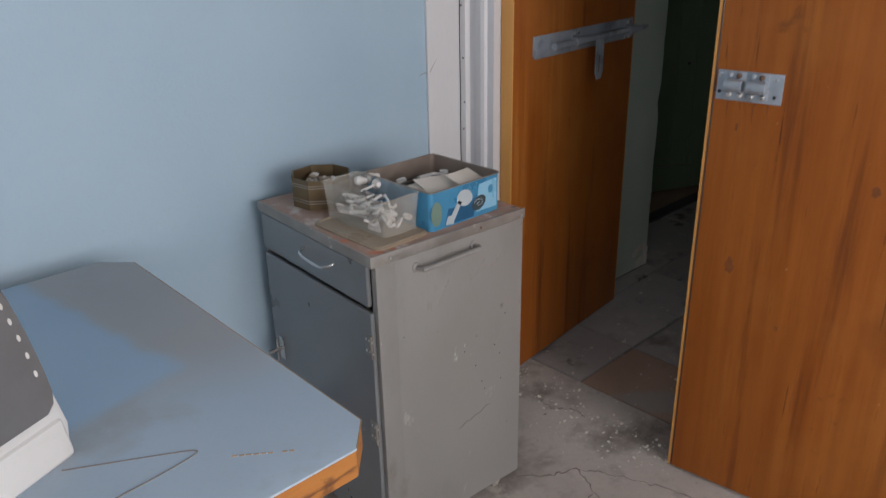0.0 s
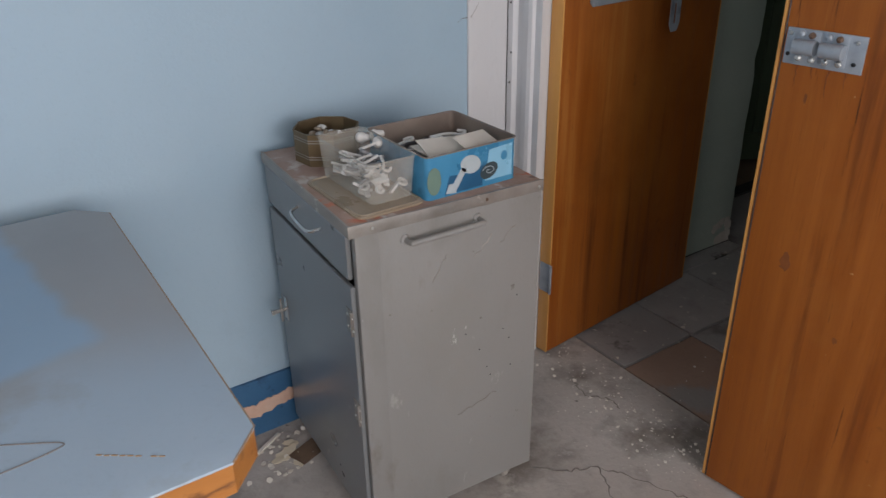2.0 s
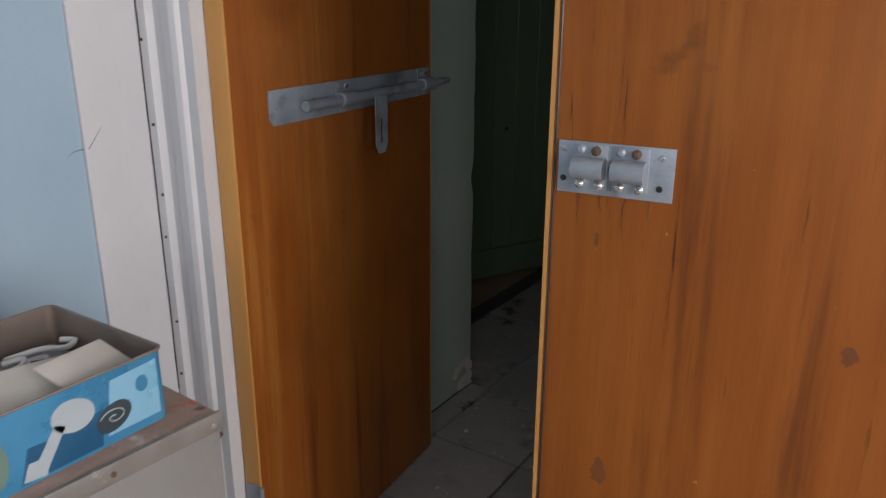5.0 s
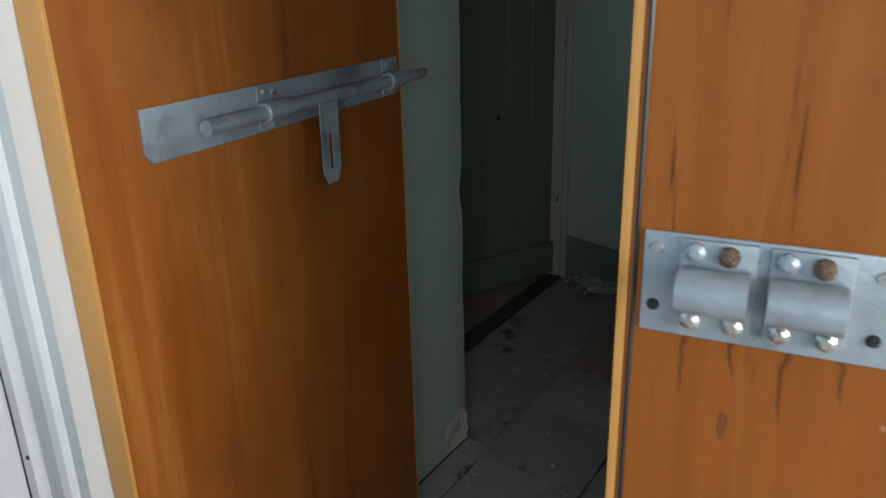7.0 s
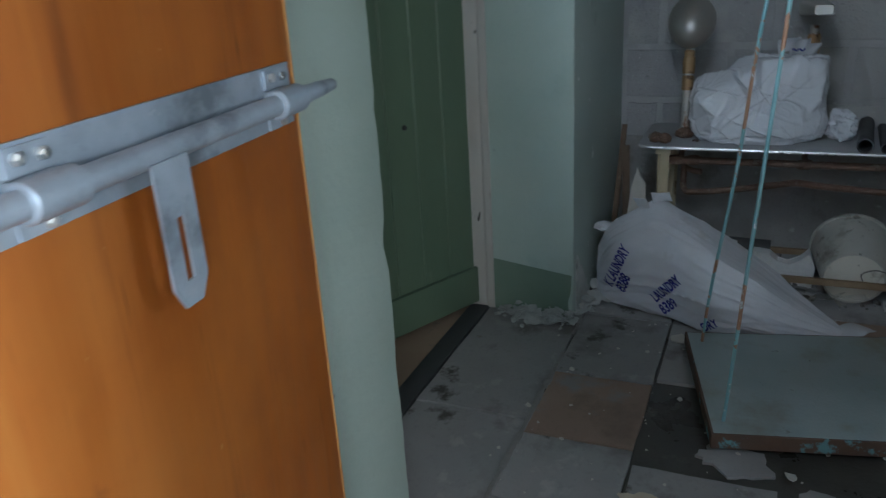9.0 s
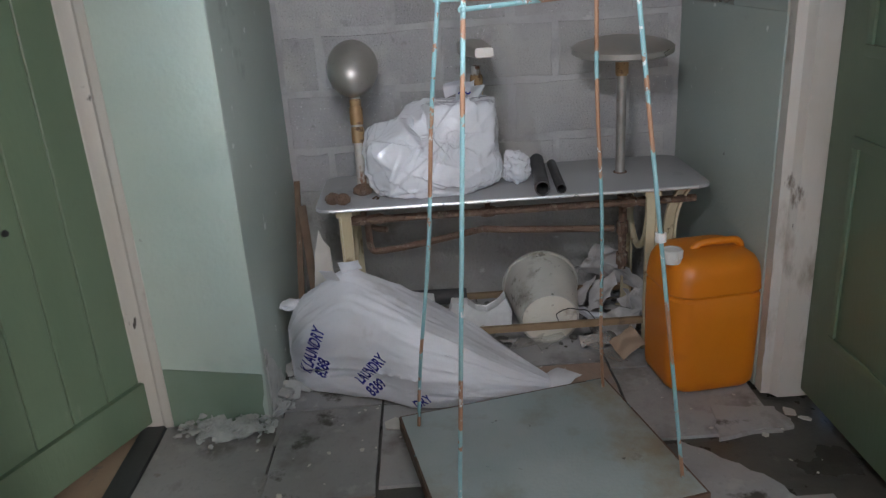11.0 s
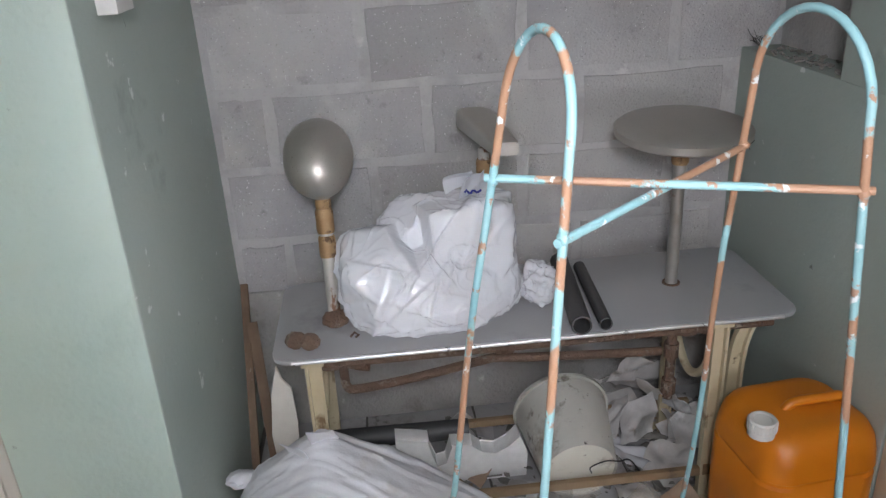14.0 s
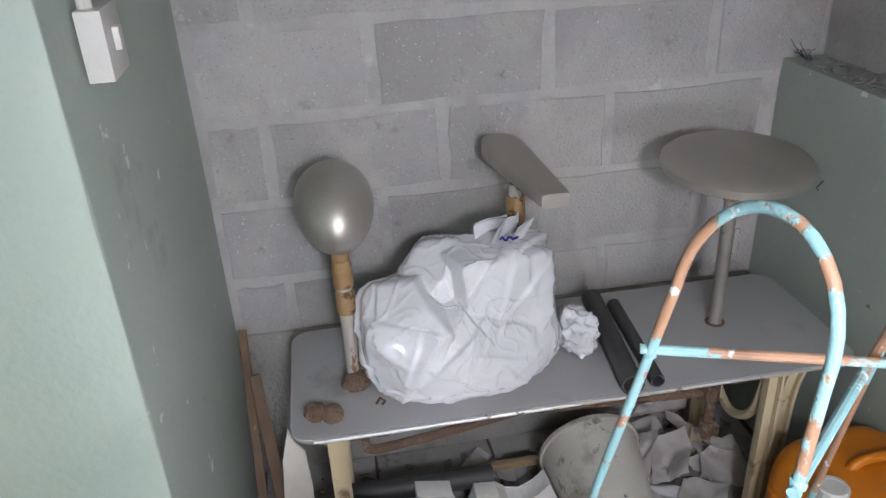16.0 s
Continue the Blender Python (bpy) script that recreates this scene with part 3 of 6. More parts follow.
# assumed window frames, never in view, round the two added area lights
for nm, m in (("window_1", pose(0.45, -2.68, 0.9)), ("window_2", pose(-2.68, -1.5, 0.9, 0, 0, 90))):
    w = 1.0 if nm == "window_1" else 0.9
    win = thing(nm, "assumed white timber window, never in view", "window", m.translation, kind="structure")
    bm = B()
    for b in ((-w, -w + 0.05), (w - 0.05, w), (-0.025, 0.025)):
        box(bm, b[0], b[1], -0.03, 0.03, 0, 1.5, m)
    for z in (0, 1.45):
        box(bm, -w + 0.05, w - 0.05, -0.028, 0.028, z, z + 0.05, m)
    part("window_frame", bm, WHITE, win)

# white door surround: flat plaster strip, then a moulded post
bm = B()
box(bm, 1.598, 1.735, 1.751, 1.7598, 0.0, 2.7, bevel=0.002)
whole("trim_plaster", bm, WHITE, "chalky white painted strip beside the blue wall", "trim", kind="structure")
bm = B()
prism(bm, [(1.745, 1.757), (1.735, 1.748), (1.735, 1.726), (1.748, 1.718), (1.748, 1.694), (1.741, 1.688), (1.737, 1.662), (1.741, 1.650), (1.750, 1.645), (1.750, 1.619), (1.784, 1.619), (1.784, 1.757)], 0.0, 2.12)
box(bm, 1.740, 1.783, 0.10, 1.619, 2.06, 2.118, bevel=0.004)
prism(bm, [(1.745, 0.0), (1.745, 0.10), (1.798, 0.10), (1.798, 0.0)], 0.0, 2.12)
frame_1 = whole("door_frame", bm, WHITE, "chipped white moulded timber door frame", "door frame", kind="structure", smooth=25)
bm = B()
box(bm, 1.80, 1.90, 1.66, 1.775, 0, 2.12)
whole("wall_nib", bm, MINT, "mint painted wall end beside the door", "wall", kind="structure")

# nail holes and cracks in the white surround
bm = B()
for k in range(9):
    z = 0.35 + 0.13 * k + rng.uniform(-0.03, 0.03)
    lathe(bm, [(0.0, -0.001), (0.0035, -0.001), (0.002, 0.002), (0, 0.002)], pose(1.7335, rng.choice((1.735, 1.742, 1.73)), z, 0, -90, 0), 7)
part("nail_head", bm, PLASTICBLACK, frame_1)
bm = B()
pts = [(1.7345, 1.7492 + 0.0015 * math.sin(k * 1.7), 0.55 + 0.075 * k) for k in range(18)]
tube(bm, pts, 0.0012, 5)
part("crack", bm, PLASTICBLACK, frame_1)
bm = B()
tube(bm, [(1.568, 1.7597, 1.082), (1.580, 1.7597, 1.090), (1.592, 1.7597, 1.091), (1.606, 1.7508, 1.093), (1.618, 1.7508, 1.108), (1.636, 1.7508, 1.130)], 0.0010, 5, radii=[0.0003, 0.0006, 0.0010, 0.0009, 0.0007, 0.0003])
whole("plaster_crack", bm, CRACKDIRT, "hairline crack across the plaster edge", "crack", kind="structure")

# ---- structure: dark room ----
wall("floor_dark", "wet dirty dark screed floor", [(1.94, 5.35, -0.05, 3.2, -0.10, -0.012)], WETFLOOR)["category"] = "floor"


def chipped_end(name, x0, x1, y0, y1, z1, label):
    """A wall whose corner at (x1, y0) is knocked about."""
    bm = B()
    n = 90
    rings = []
    for k in range(n + 1):
        z = z1 * (k / n) ** 1.25
        c = 0.006 + 0.012 * max(0, noise.noise(Vector((0, 3, z * 5)))) + 0.01 * max(0, noise.noise(Vector((2, 3, z * 19))))
        if z < 0.11:
            c += 0.05 * (0.11 - z) / 0.11 + 0.02 * noise.noise(Vector((0, 0, z * 60)))
        c += 0.018 * max(0, 1 - abs(z - 0.78) / 0.06)
        c = max(0.004, c)
        out = [(x0, y1), (x0, y0), (x1 - c, y0), (x1 - c * 0.35, y0 + c * 0.35), (x1, y0 + c), (x1, y1)]
        rings.append([bm.verts.new((x, y, z)) for x, y in out])
    for a, b in zip(rings, rings[1:]):
        for k in range(6):
            bm.faces.new((a[k], a[(k + 1) % 6], b[(k + 1) % 6], b[k]))
    bm.faces.new(rings[0][::-1])
    bm.faces.new(rings[-1])
    return whole(name, bm, MINT, label, "wall", kind="structure", smooth=50)


chipped_end("wall_strip", 1.90, 3.0, 1.778, 2.06, 2.6, "mint painted wall end with a chipped corner")
bm = B()
for k in range(14):
    flake(bm, 2.93 + rng.uniform(-0.06, 0.06), 1.7765, 0.05 + rng.uniform(-0.05, 0.06), rng.uniform(0.012, 0.035), rng, 0.1)
for v in bm.verts:
    y, z = v.co.y, v.co.z
    v.co.y, v.co.z = 1.7775 - abs(z - 0.05) * 0.08, max(0.002, z + (y - 1.7765))
tagged(whole("fallen_plaster", bm, FLAKE, "crumbled white plaster at the wall foot", "plaster", kind="stuff"))

PX, PY = 4.325, 1.724
bm = B()
n = 80
rings = []
for k in range(n + 1):
    z = 2.6 * (k / n) ** 1.2
    c = max(0.003, 0.005 + 0.012 * max(0, noise.noise(Vector((7, 1, z * 6)))) + 0.008 * max(0, noise.noise(Vector((4, 1, z * 23)))) + (0.03 * (0.14 - z) / 0.14 if z < 0.14 else 0))
    out = [(5.2, 1.718), (PX + c, PY), (PX + c * 0.3, PY + c * 0.3), (PX, PY + c), (PX, 2.035), (5.2, 2.035)]
    rings.append([bm.verts.new((x, y, z)) for x, y in out])
for a, b in zip(rings, rings[1:]):
    for k in range(6):
        bm.faces.new((a[k], a[(k + 1) % 6], b[(k + 1) % 6], b[k]))
bm.faces.new(rings[0][::-1])
bm.faces.new(rings[-1])
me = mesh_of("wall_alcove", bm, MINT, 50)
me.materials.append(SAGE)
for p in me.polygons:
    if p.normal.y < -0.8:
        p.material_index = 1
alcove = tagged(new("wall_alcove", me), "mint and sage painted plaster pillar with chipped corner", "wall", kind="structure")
bm = B()
outline = [(2.033, 0.002), (2.033, 0.208), (1.9, 0.190), (1.732, 0.166), (1.735, 0.10), (1.745, 0.06), (1.742, 0.002)]
prism(bm, [(y, z) for y, z in outline], 0, 0.003, Matrix(((0, 0, -1, PX - 0.0005), (1, 0, 0, 0), (0, 1, 0, 0), (0, 0, 0, 1))))
part("dado_band", bm, SKIRTGREEN, alcove, "green painted dado band")
bm = B()
out = [(4.345, 0.0)]
for k in range(24):
    x = 4.345 + 0.22 * k / 23
    out.append((x, max(0.01, 0.24 * (1 - k / 23) ** 0.8 + 0.035 * noise.noise(Vector((x * 26, 1, 0))) + 0.018 * noise.noise(Vector((x * 80, 4, 0))))))
out.append((4.565, 0.0))
prism(bm, out, 0, 0.004, Matrix(((1, 0, 0, 0), (0, 0, -1, 1.7215), (0, 1, 0, 0), (0, 0, 0, 1))))
part("peeled_patch", bm, GREYFLAKE, alcove, "peeling pale plaster above the floor", smooth=0)
bm = B()
for k in range(90):
    y = rng.uniform(1.70, 1.98)
    flake(bm, 4.31 - abs(rng.gauss(0, 0.03)), y, 0.001 + rng.random() * 0.05 * (1 if rng.random() < 0.4 else 0), rng.uniform(0.003, 0.014), rng, 0.6)
for k in range(60):
    flake(bm, rng.uniform(4.34, 4.75), 1.712 - abs(rng.gauss(0, 0.03)), 0.001 + rng.random() * 0.02, rng.uniform(0.006, 0.03), rng, 0.7)
drng = random.Random(52)
for k in range(10):
    near = k % 3
    x, y = (4.29 - abs(drng.gauss(0, 0.025)), 1.76 + 0.023 * k) if near else (drng.uniform(4.34, 4.50), 1.700 - abs(drng.gauss(0, 0.02)))
    crumpled_sheet(bm, pose(x, y, 0.010, drng.uniform(-8, 8), drng.uniform(-16, 0), drng.uniform(0, 180)), drng.uniform(0.07, 0.12), drng.uniform(0.04, 0.07), random.Random(500 + k), 0.024, 16)
for k in range(150):
    flake(bm, 4.32 - abs(drng.gauss(0, 0.05)), drng.uniform(1.70, 2.0), drng.random() * 0.02, drng.uniform(0.004, 0.016), drng, 0.8, 0.5)
for v in bm.verts:
    v.co.z = max(v.co.z, 0.001)
whole("plaster_debris", bm, GREYFLAKE, "heap of crumbled white plaster along the wall", "debris", kind="stuff")

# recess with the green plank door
# walls added to close the recess, with its shade in their colour
wall("wall_recess", "added walls behind the green door, toned dark as unlit", [(2.9, 3.0, 2.06, 3.2, 0, 2.6), (4.45, 4.55, 2.14, 3.2, 0, 2.6), (2.9, 4.55, 3.2, 3.3, 0, 2.6), (4.371, 5.2, 2.04, 2.14, 0, 2.6)], SHADEGREY)
bm = B()
box(bm, 3.0, 4.45, 2.135, 3.2, -0.012, 0.001)
whole("floor_recess", bm, BROWNBOARD, "dusty brown floor inside the recess", "floor", kind="structure")
bm = B()
box(bm, 3.0, 4.41, 2.062, 2.135, -0.012, 0.004, bevel=0.001)
whole("door_sill", bm, THRESHOLD, "black worn threshold strip on the floor", "threshold", kind="structure")
bm = B()
prism(bm, [(4.372, 2.036), (4.372, 2.06), (4.38, 2.07), (4.376, 2.09), (4.38, 2.115), (4.375, 2.13), (4.448, 2.13), (4.448, 2.036)], 0.0, 2.08)
for v in bm.verts:
    v.co.x -= 0.050
whole("door_frame_green", bm, DIRTYWHITE, "dirty peeling white timber door post", "door frame", kind="structure", smooth=25)
gd = thing("door_3", "dark green painted plank door standing ajar", "door", (4.38, 2.135, 0), kind="structure")
mg = Matrix.Translation((4.345, 2.142, 0)) @ pose(0, 0, 0, 0, 0, 180 - 25)
for k in range(7):
    bm = B()
    box(bm, k * 0.125 + 0.0015, (k + 1) * 0.125 - 0.0015, 0.0, 0.028, 0.02, 2.02, mg, bevel=0.003, seg=1)
    part("plank", bm, DOORGREEN, gd)
bm = B()
box(bm, 0.0, 0.875, 0.028, 0.048, 0.02, 0.165, mg, bevel=0.004)
part("bottom_rail", bm, DOORGREEN, gd)
# raised black disc stands in for a dark hole
bm = B()
lathe(bm, [(0, 0), (0.010, 0), (0.008, 0.006), (0, 0.008)], mg @ pose(0.30, 0.028, 0.76, -90, 0, 0), 10)
part("keyhole_cover", bm, PLASTICBLACK, gd)

# south side of the dark room with its green door
# unseen beside the door, added so the dark room is closed
wall("wall_dark_south", "sage painted wall added to close the dark room", [(1.90, 3.35, -0.05, 0.10, 0, 2.6), (3.35, 4.27, -0.05, 0.10, 2.08, 2.6), (3.35, 4.27, -0.12, -0.05, 0, 2.6)], SAGE)
wall("wall_alcove_south", "sage green painted lower wall with a rough ledge", [(4.33, 5.2, -0.05, 0.18, 0, 1.15)], SAGE, bevel=0.004)
wall("wall_alcove_south_pier", "sage green painted upper wall pier", [(4.33, 4.70, -0.05, 0.18, 1.15, 2.6)], SAGE)
wall("wall_alcove_south_niche", "dark grey unpainted back of a wall niche", [(4.70, 5.2, -0.05, 0.06, 1.15, 2.6)], MORTAR)
gd2 = thing("door_4", "dark green painted door with a gap below", "door", (3.8, 0.05, 0), kind="structure")
bm = B()
box(bm, 3.40, 4.245, 0.03, 0.07, 0.03, 2.04, bevel=0.003)
leaf = part("leaf", bm, DOORGREEN, gd2)
for z0, z1 in ((0.25, 0.85), (1.05, 1.85)):
    bm = B()
    for b in ((3.52, 4.12, z0, z0 + 0.03), (3.52, 4.12, z1 - 0.03, z1), (3.52, 3.55, z0 + 0.03, z1 - 0.03), (4.09, 4.12, z0 + 0.03, z1 - 0.03)):
        box(bm, b[0], b[1], 0.069, 0.078, b[2], b[3], bevel=0.003)
    part("panel_moulding", bm, DOORGREEN, gd2)
bm = B()
n = 60
rings = []
for k in range(n + 1):
    z = 2.08 * (k / n) ** 1.4
    w = 0.012 * noise.noise(Vector((5, 5, z * 30))) * (1 if z < 0.16 else 0.15)
    out = [(4.25 + w, 0.02), (4.25 + w, 0.135 + w), (4.262, 0.143), (4.275, 0.150), (4.282, 0.176 + w), (4.325, 0.176), (4.325, 0.02)]
    rings.append([bm.verts.new((x, y, z)) for x, y in out])
for a, b in zip(rings, rings[1:]):
    for k in range(7):
        bm.faces.new((a[k], a[(k + 1) % 7], b[(k + 1) % 7], b[k]))
bm.faces.new(rings[0][::-1])
bm.faces.new(rings[-1])
whole("door_frame_south", bm, DIRTYWHITE, "rotten dirty white timber door post", "door frame", kind="structure", smooth=30)
bm = B()
box(bm, 1.90, 5.35, -0.05, 3.3, 2.6, 2.75)
whole("ceiling_dark", bm, CEILING, "grey plaster ceiling of the dark room", "ceiling", kind="structure")

# ---- things: blue room ----
# left door leaf, standing open into the dark room
ML = pose(1.790, 1.573, 0, 0, 0, 5.9)


def M_box(b, m, material, name, parent, bevel=0.002, label="", seg=2):
    bm = B()
    box(bm, *b, m, bevel, seg)
    return part(name, bm, material, parent, label)


door_l = thing("door_1", "open varnished orange plywood door with steel slide bolt", "door", (1.80, 1.6, 0), kind="structure")
M_box((0.0, 0.767, 0.0, 0.044, 0.012, 2.035), ML, VARNISH, "leaf", door_l, 0.0025)
M_box((-0.006, 0.0, 0.0005, 0.0435, 0.012, 2.035), ML, LIPPING, "lipping", door_l, 0.001, "light wood edge strip")
M_box((0.767, 0.773, 0.0005, 0.0435, 0.012, 2.035), ML, LIPPING, "lipping", door_l, 0.001, "light wood edge strip")
for z in (0.24, 1.78):
    bm = B()
    box(bm, -0.0085, -0.0065, -0.002, 0.040, z, z + 0.10, ML)
    tube(bm, [ML @ Vector((-0.010, -0.006, z)), ML @ Vector((-0.010, -0.006, z + 0.10))], 0.005, 10)
    part("hinge", bm, GALV, door_l, "painted steel butt hinge")
# slide bolt
plate_out = [(0.100, 1.122), (0.112, 1.110), (0.752, 1.110), (0.752, 1.181), (0.100, 1.181)]
MX = ML @ Matrix(((1, 0, 0, 0), (0, 0, -1, 0), (0, 1, 0, 0), (0, 0, 0, 1)))
bm = B()
prism(bm, plate_out, 0.0, 0.004, MX, bevel=0.001)
bolt = part("slide_bolt", bm, GALV, door_l, "long galvanised slide bolt")
bm = B()
tube(bm, [ML @ Vector((0.195, -0.019, 1.141)), ML @ Vector((0.76, -0.019, 1.141))], 0.0115, 16)
tube(bm, [ML @ Vector((0.76, -0.019, 1.141)), ML @ Vector((0.80, -0.019, 1.141)), ML @ Vector((0.835, -0.019, 1.141)), ML @ Vector((0.845, -0.019, 1.141))], 0.009, 14, radii=[0.0105, 0.0098, 0.0075, 0.003])
part("rod", bm, GALV, bolt)
for xs in (0.345, 0.712):
    bm = B()
    tube(bm, [ML @ Vector((xs - 0.028, -0.019, 1.141)), ML @ Vector((xs - 0.026, -0.019, 1.141)), ML @ Vector((xs + 0.026, -0.019, 1.141)), ML @ Vector((xs + 0.028, -0.019, 1.141))], 0.0165, 18, radii=[0.0145, 0.0165, 0.0165, 0.0145])
    box(bm, xs - 0.024, xs + 0.024, -0.018, -0.004, 1.127, 1.155, ML)
    box(bm, xs - 0.022, xs + 0.022, -0.0065, -0.004, 1.157, 1.178, ML)
    box(bm, xs - 0.022, xs + 0.022, -0.0065, -0.004, 1.111, 1.125, ML)
    part("saddle", bm, GALV, bolt)
    for dx, z in ((-0.010, 1.169), (0.013, 1.168), (0.006, 1.118)):
        bm = B()
        lathe(bm, [(0, 0), (0.0055, 0), (0.0055, 0.004), (0.003, 0.006), (0, 0.006)], ML @ pose(xs + dx, -0.0065, z, 90, 0, 0), 6)
        part("screw", bm, SCREW, bolt)
# hanging hasp with slot
bm = B()
w = 0.0255
ho = [(-w, 0.0), (w, 0.0), (w, -0.114), (w * 0.5, -0.136), (-w * 0.5, -0.136), (-w, -0.114)]
hi_ = [(-0.0055, -0.052), (0.0055, -0.052), (0.0055, -0.112), (-0.0055, -0.112)]
mh = ML @ Matrix.Translation((0.467, -0.030, 1.136)) @ Matrix(((1, 0, 0, 0), (0, 0, -1, 0), (0, 1, 0, 0), (0, 0, 0, 1)))
for a, b in ((0, 0.003),):
    lo = [bm.verts.new(mh @ Vector((x, z, a))) for x, z in ho]
    li = [bm.verts.new(mh @ Vector((x, z, a))) for x, z in hi_]
    uo = [bm.verts.new(mh @ Vector((x, z, b))) for x, z in ho]
    ui = [bm.verts.new(mh @ Vector((x, z, b))) for x, z in hi_]
    for o, i_ in ((lo, li), (uo, ui)):
        bm.faces.new((o[0], o[1], i_[1], i_[0]))
        bm.faces.new((o[1], o[2], i_[2], i_[1]))
        bm.faces.new((o[2], o[3], o[4], o[5], i_[3], i_[2]))
        bm.faces.new((o[5], o[0], i_[0], i_[3]))
    for s, u in ((lo, uo), (li, ui)):
        q = len(s)
        for k in range(q):
            bm.faces.new((s[k], s[(k + 1) % q], u[(k + 1) % q], u[k]))
part("hasp", bm, GALV, bolt)

# right door leaf, a little ajar into the blue room
MR = Matrix.Translation((1.835, 0.128, 0)) @ pose(0, 0, 0, 0, 0, 96.2)
door_r = thing("door_2", "varnished orange plywood door with steel bolt keeper, ajar", "door", (1.82, 0.13, 0), kind="structure")
M_box((0.0, 0.775, -0.044, 0.0, 0.012, 2.035), MR, VARNISH, "leaf", door_r, 0.0025)
M_box((0.775, 0.782, -0.0435, -0.0005, 0.012, 2.035), MR, LIPPING, "lipping", door_r, 0.001, "light wood edge strip")
bm = B()
tube(bm, [MR @ Vector((0.7705, 0.0002, z)) for z in (0.014, 0.7, 1.4, 2.03)], 0.0017, 5)
part("edge_groove", bm, PLASTICBLACK, door_r, "dark grimy groove beside the edge strip")
bm = B()
box(bm, 0.611, 0.765, 0.0, 0.004, 1.106, 1.176, MR, 0.001)
keeper = part("bolt_keeper", bm, GALV, door_r, "galvanised double bolt keeper")
for xs in (0.667, 0.720):
    bm = B()
    tube(bm, [MR @ Vector((xs - 0.022, 0.018, 1.144)), MR @ Vector((xs + 0.020, 0.018, 1.144))], 0.0145, 18)
    box(bm, xs - 0.024, xs + 0.022, 0.004, 0.0075, 1.114, 1.174, MR, 0.001)
    part("barrel", bm, GALV, keeper)
    for dx, z, mt in ((-0.008, 1.166, RUST), (0.012, 1.121, SCREW), (-0.014, 1.121, SCREW), (0.012, 1.167, GALV)):
        bm = B()
        lathe(bm, [(0, 0), (0.0065, 0), (0.0065, 0.005), (0.003, 0.0075), (0, 0.0075)], MR @ pose(xs + dx, 0.0075, z, -90, 0, 0), 8)
        part("bolt_head", bm, mt, keeper)
for xs, z in ((0.628, 1.163), (0.757, 1.165), (0.628, 1.123), (0.757, 1.125)):
    bm = B()
    lathe(bm, [(0, 0), (0.0045, 0), (0.0035, 0.002), (0, 0.0022)], MR @ pose(xs, 0.004, z, -90, 0, 0), 8)
    part("screw", bm, SCREW if z > 1.15 else PLASTICBLACK, keeper)

# stains and knots in the right leaf
krng = random.Random(6)
for u, z, a, b in ((0.68, 0.685, 0.013, 0.026), (0.542, 0.548, 0.007, 0.009), (0.383, 0.94, 0.012, 0.014), (0.706, 1.043, 0.004, 0.012), (0.24, 0.52, 0.006, 0.010)):
    bm = B()
    n = 18
    out = [(u + a * math.cos(6.2832 * k / n) * krng.uniform(0.55, 1.1), z + b * math.sin(6.2832 * k / n) * krng.uniform(0.55, 1.1)) for k in range(n)]
    prism(bm, out, 0.0, 0.0003, MR @ Matrix(((1, 0, 0, 0), (0, 0, 1, 0), (0, 1, 0, 0), (0, 0, 0, 1))))
    part("wood_knot", bm, KNOT, door_r, "dark stained knot", smooth=0)
for u, L in ((0.735, 0.05), (0.705, 0.03), (0.672, 0.06), (0.64, 0.035)):
    bm = B()
    tube(bm, [MR @ Vector((u + krng.uniform(-0.002, 0.002), 0.0, 1.111 - L * k / 6)) for k in range(7)], 0.001, 5, radii=[0.0022 * (1 - k / 7.5) for k in range(7)])
    part("rust_drip", bm, KNOT, door_r, "dark rust streak below the keeper")

# grey steel cabinet on castors
cab = thing("steel_cabinet", "grey painted steel cabinet on castors, scuffed, with drawer and door", "cabinet", (0.913, 1.20, 0))
CX0, CX1, CY0, CY1, CT = 0.913, 1.378, 1.200, 1.715, 0.852
bm = B()
box(bm, CX0 + 0.060, CX1, CY0, CY1, 0.052, CT - 0.022, bevel=0.006, seg=3)
for b in ((CY0, CY0 + 0.0195, 0.052, CT - 0.022), (CY1 - 0.012, CY1, 0.052, CT - 0.022), (CY0 + 0.0195, CY1 - 0.012, 0.052, 0.064), (CY0 + 0.0195, CY1 - 0.012, CT - 0.034, CT - 0.022)):
    box(bm, CX0 + 0.012, CX0 + 0.066, *b, bevel=0.003)
body = part("body", bm, GREYPAINT, cab)
bm = B()
box(bm, CX0 + 0.001, CX1 - 0.002, CY0 + 0.002, CY1 - 0.002, CT - 0.022, CT, bevel=0.002)
part("top_board", bm, TOPBOARD, cab, "worn red-brown board top")
bm = B()
box(bm, CX0 - 0.002, CX1 + 0.001, CY0 - 0.003, CY0 + 0.002, CT - 0.024, CT + 0.002, bevel=0.0008)
box(bm, CX0 - 0.002, CX0 + 0.003, CY0 + 0.002, CY1 - 0.002, CT - 0.024, CT + 0.002, bevel=0.0008)
part("edge_trim", bm, TRIMSTEEL, cab, "scratched steel edge trim")
bm = B()
box(bm, CX0, CX0 + 0.0118, CY0 + 0.020, CY1 - 0.012, 0.726, CT - 0.028, bevel=0.004, seg=3)
drawer = part("drawer", bm, STEELPAINT, cab)
bm = B()
tube(bm, smooth_path([(CX0 + 0.002, 1.487, 0.792), (CX0 - 0.018, 1.478, 0.786), (CX0 - 0.022, 1.45, 0.781), (CX0 - 0.022, 1.39, 0.779), (CX0 - 0.018, 1.362, 0.784), (CX0 + 0.002, 1.353, 0.790)], 5), 0.0038, 9)
part("handle", bm, CHROME, drawer, "bent chrome rod handle")
bm = B()
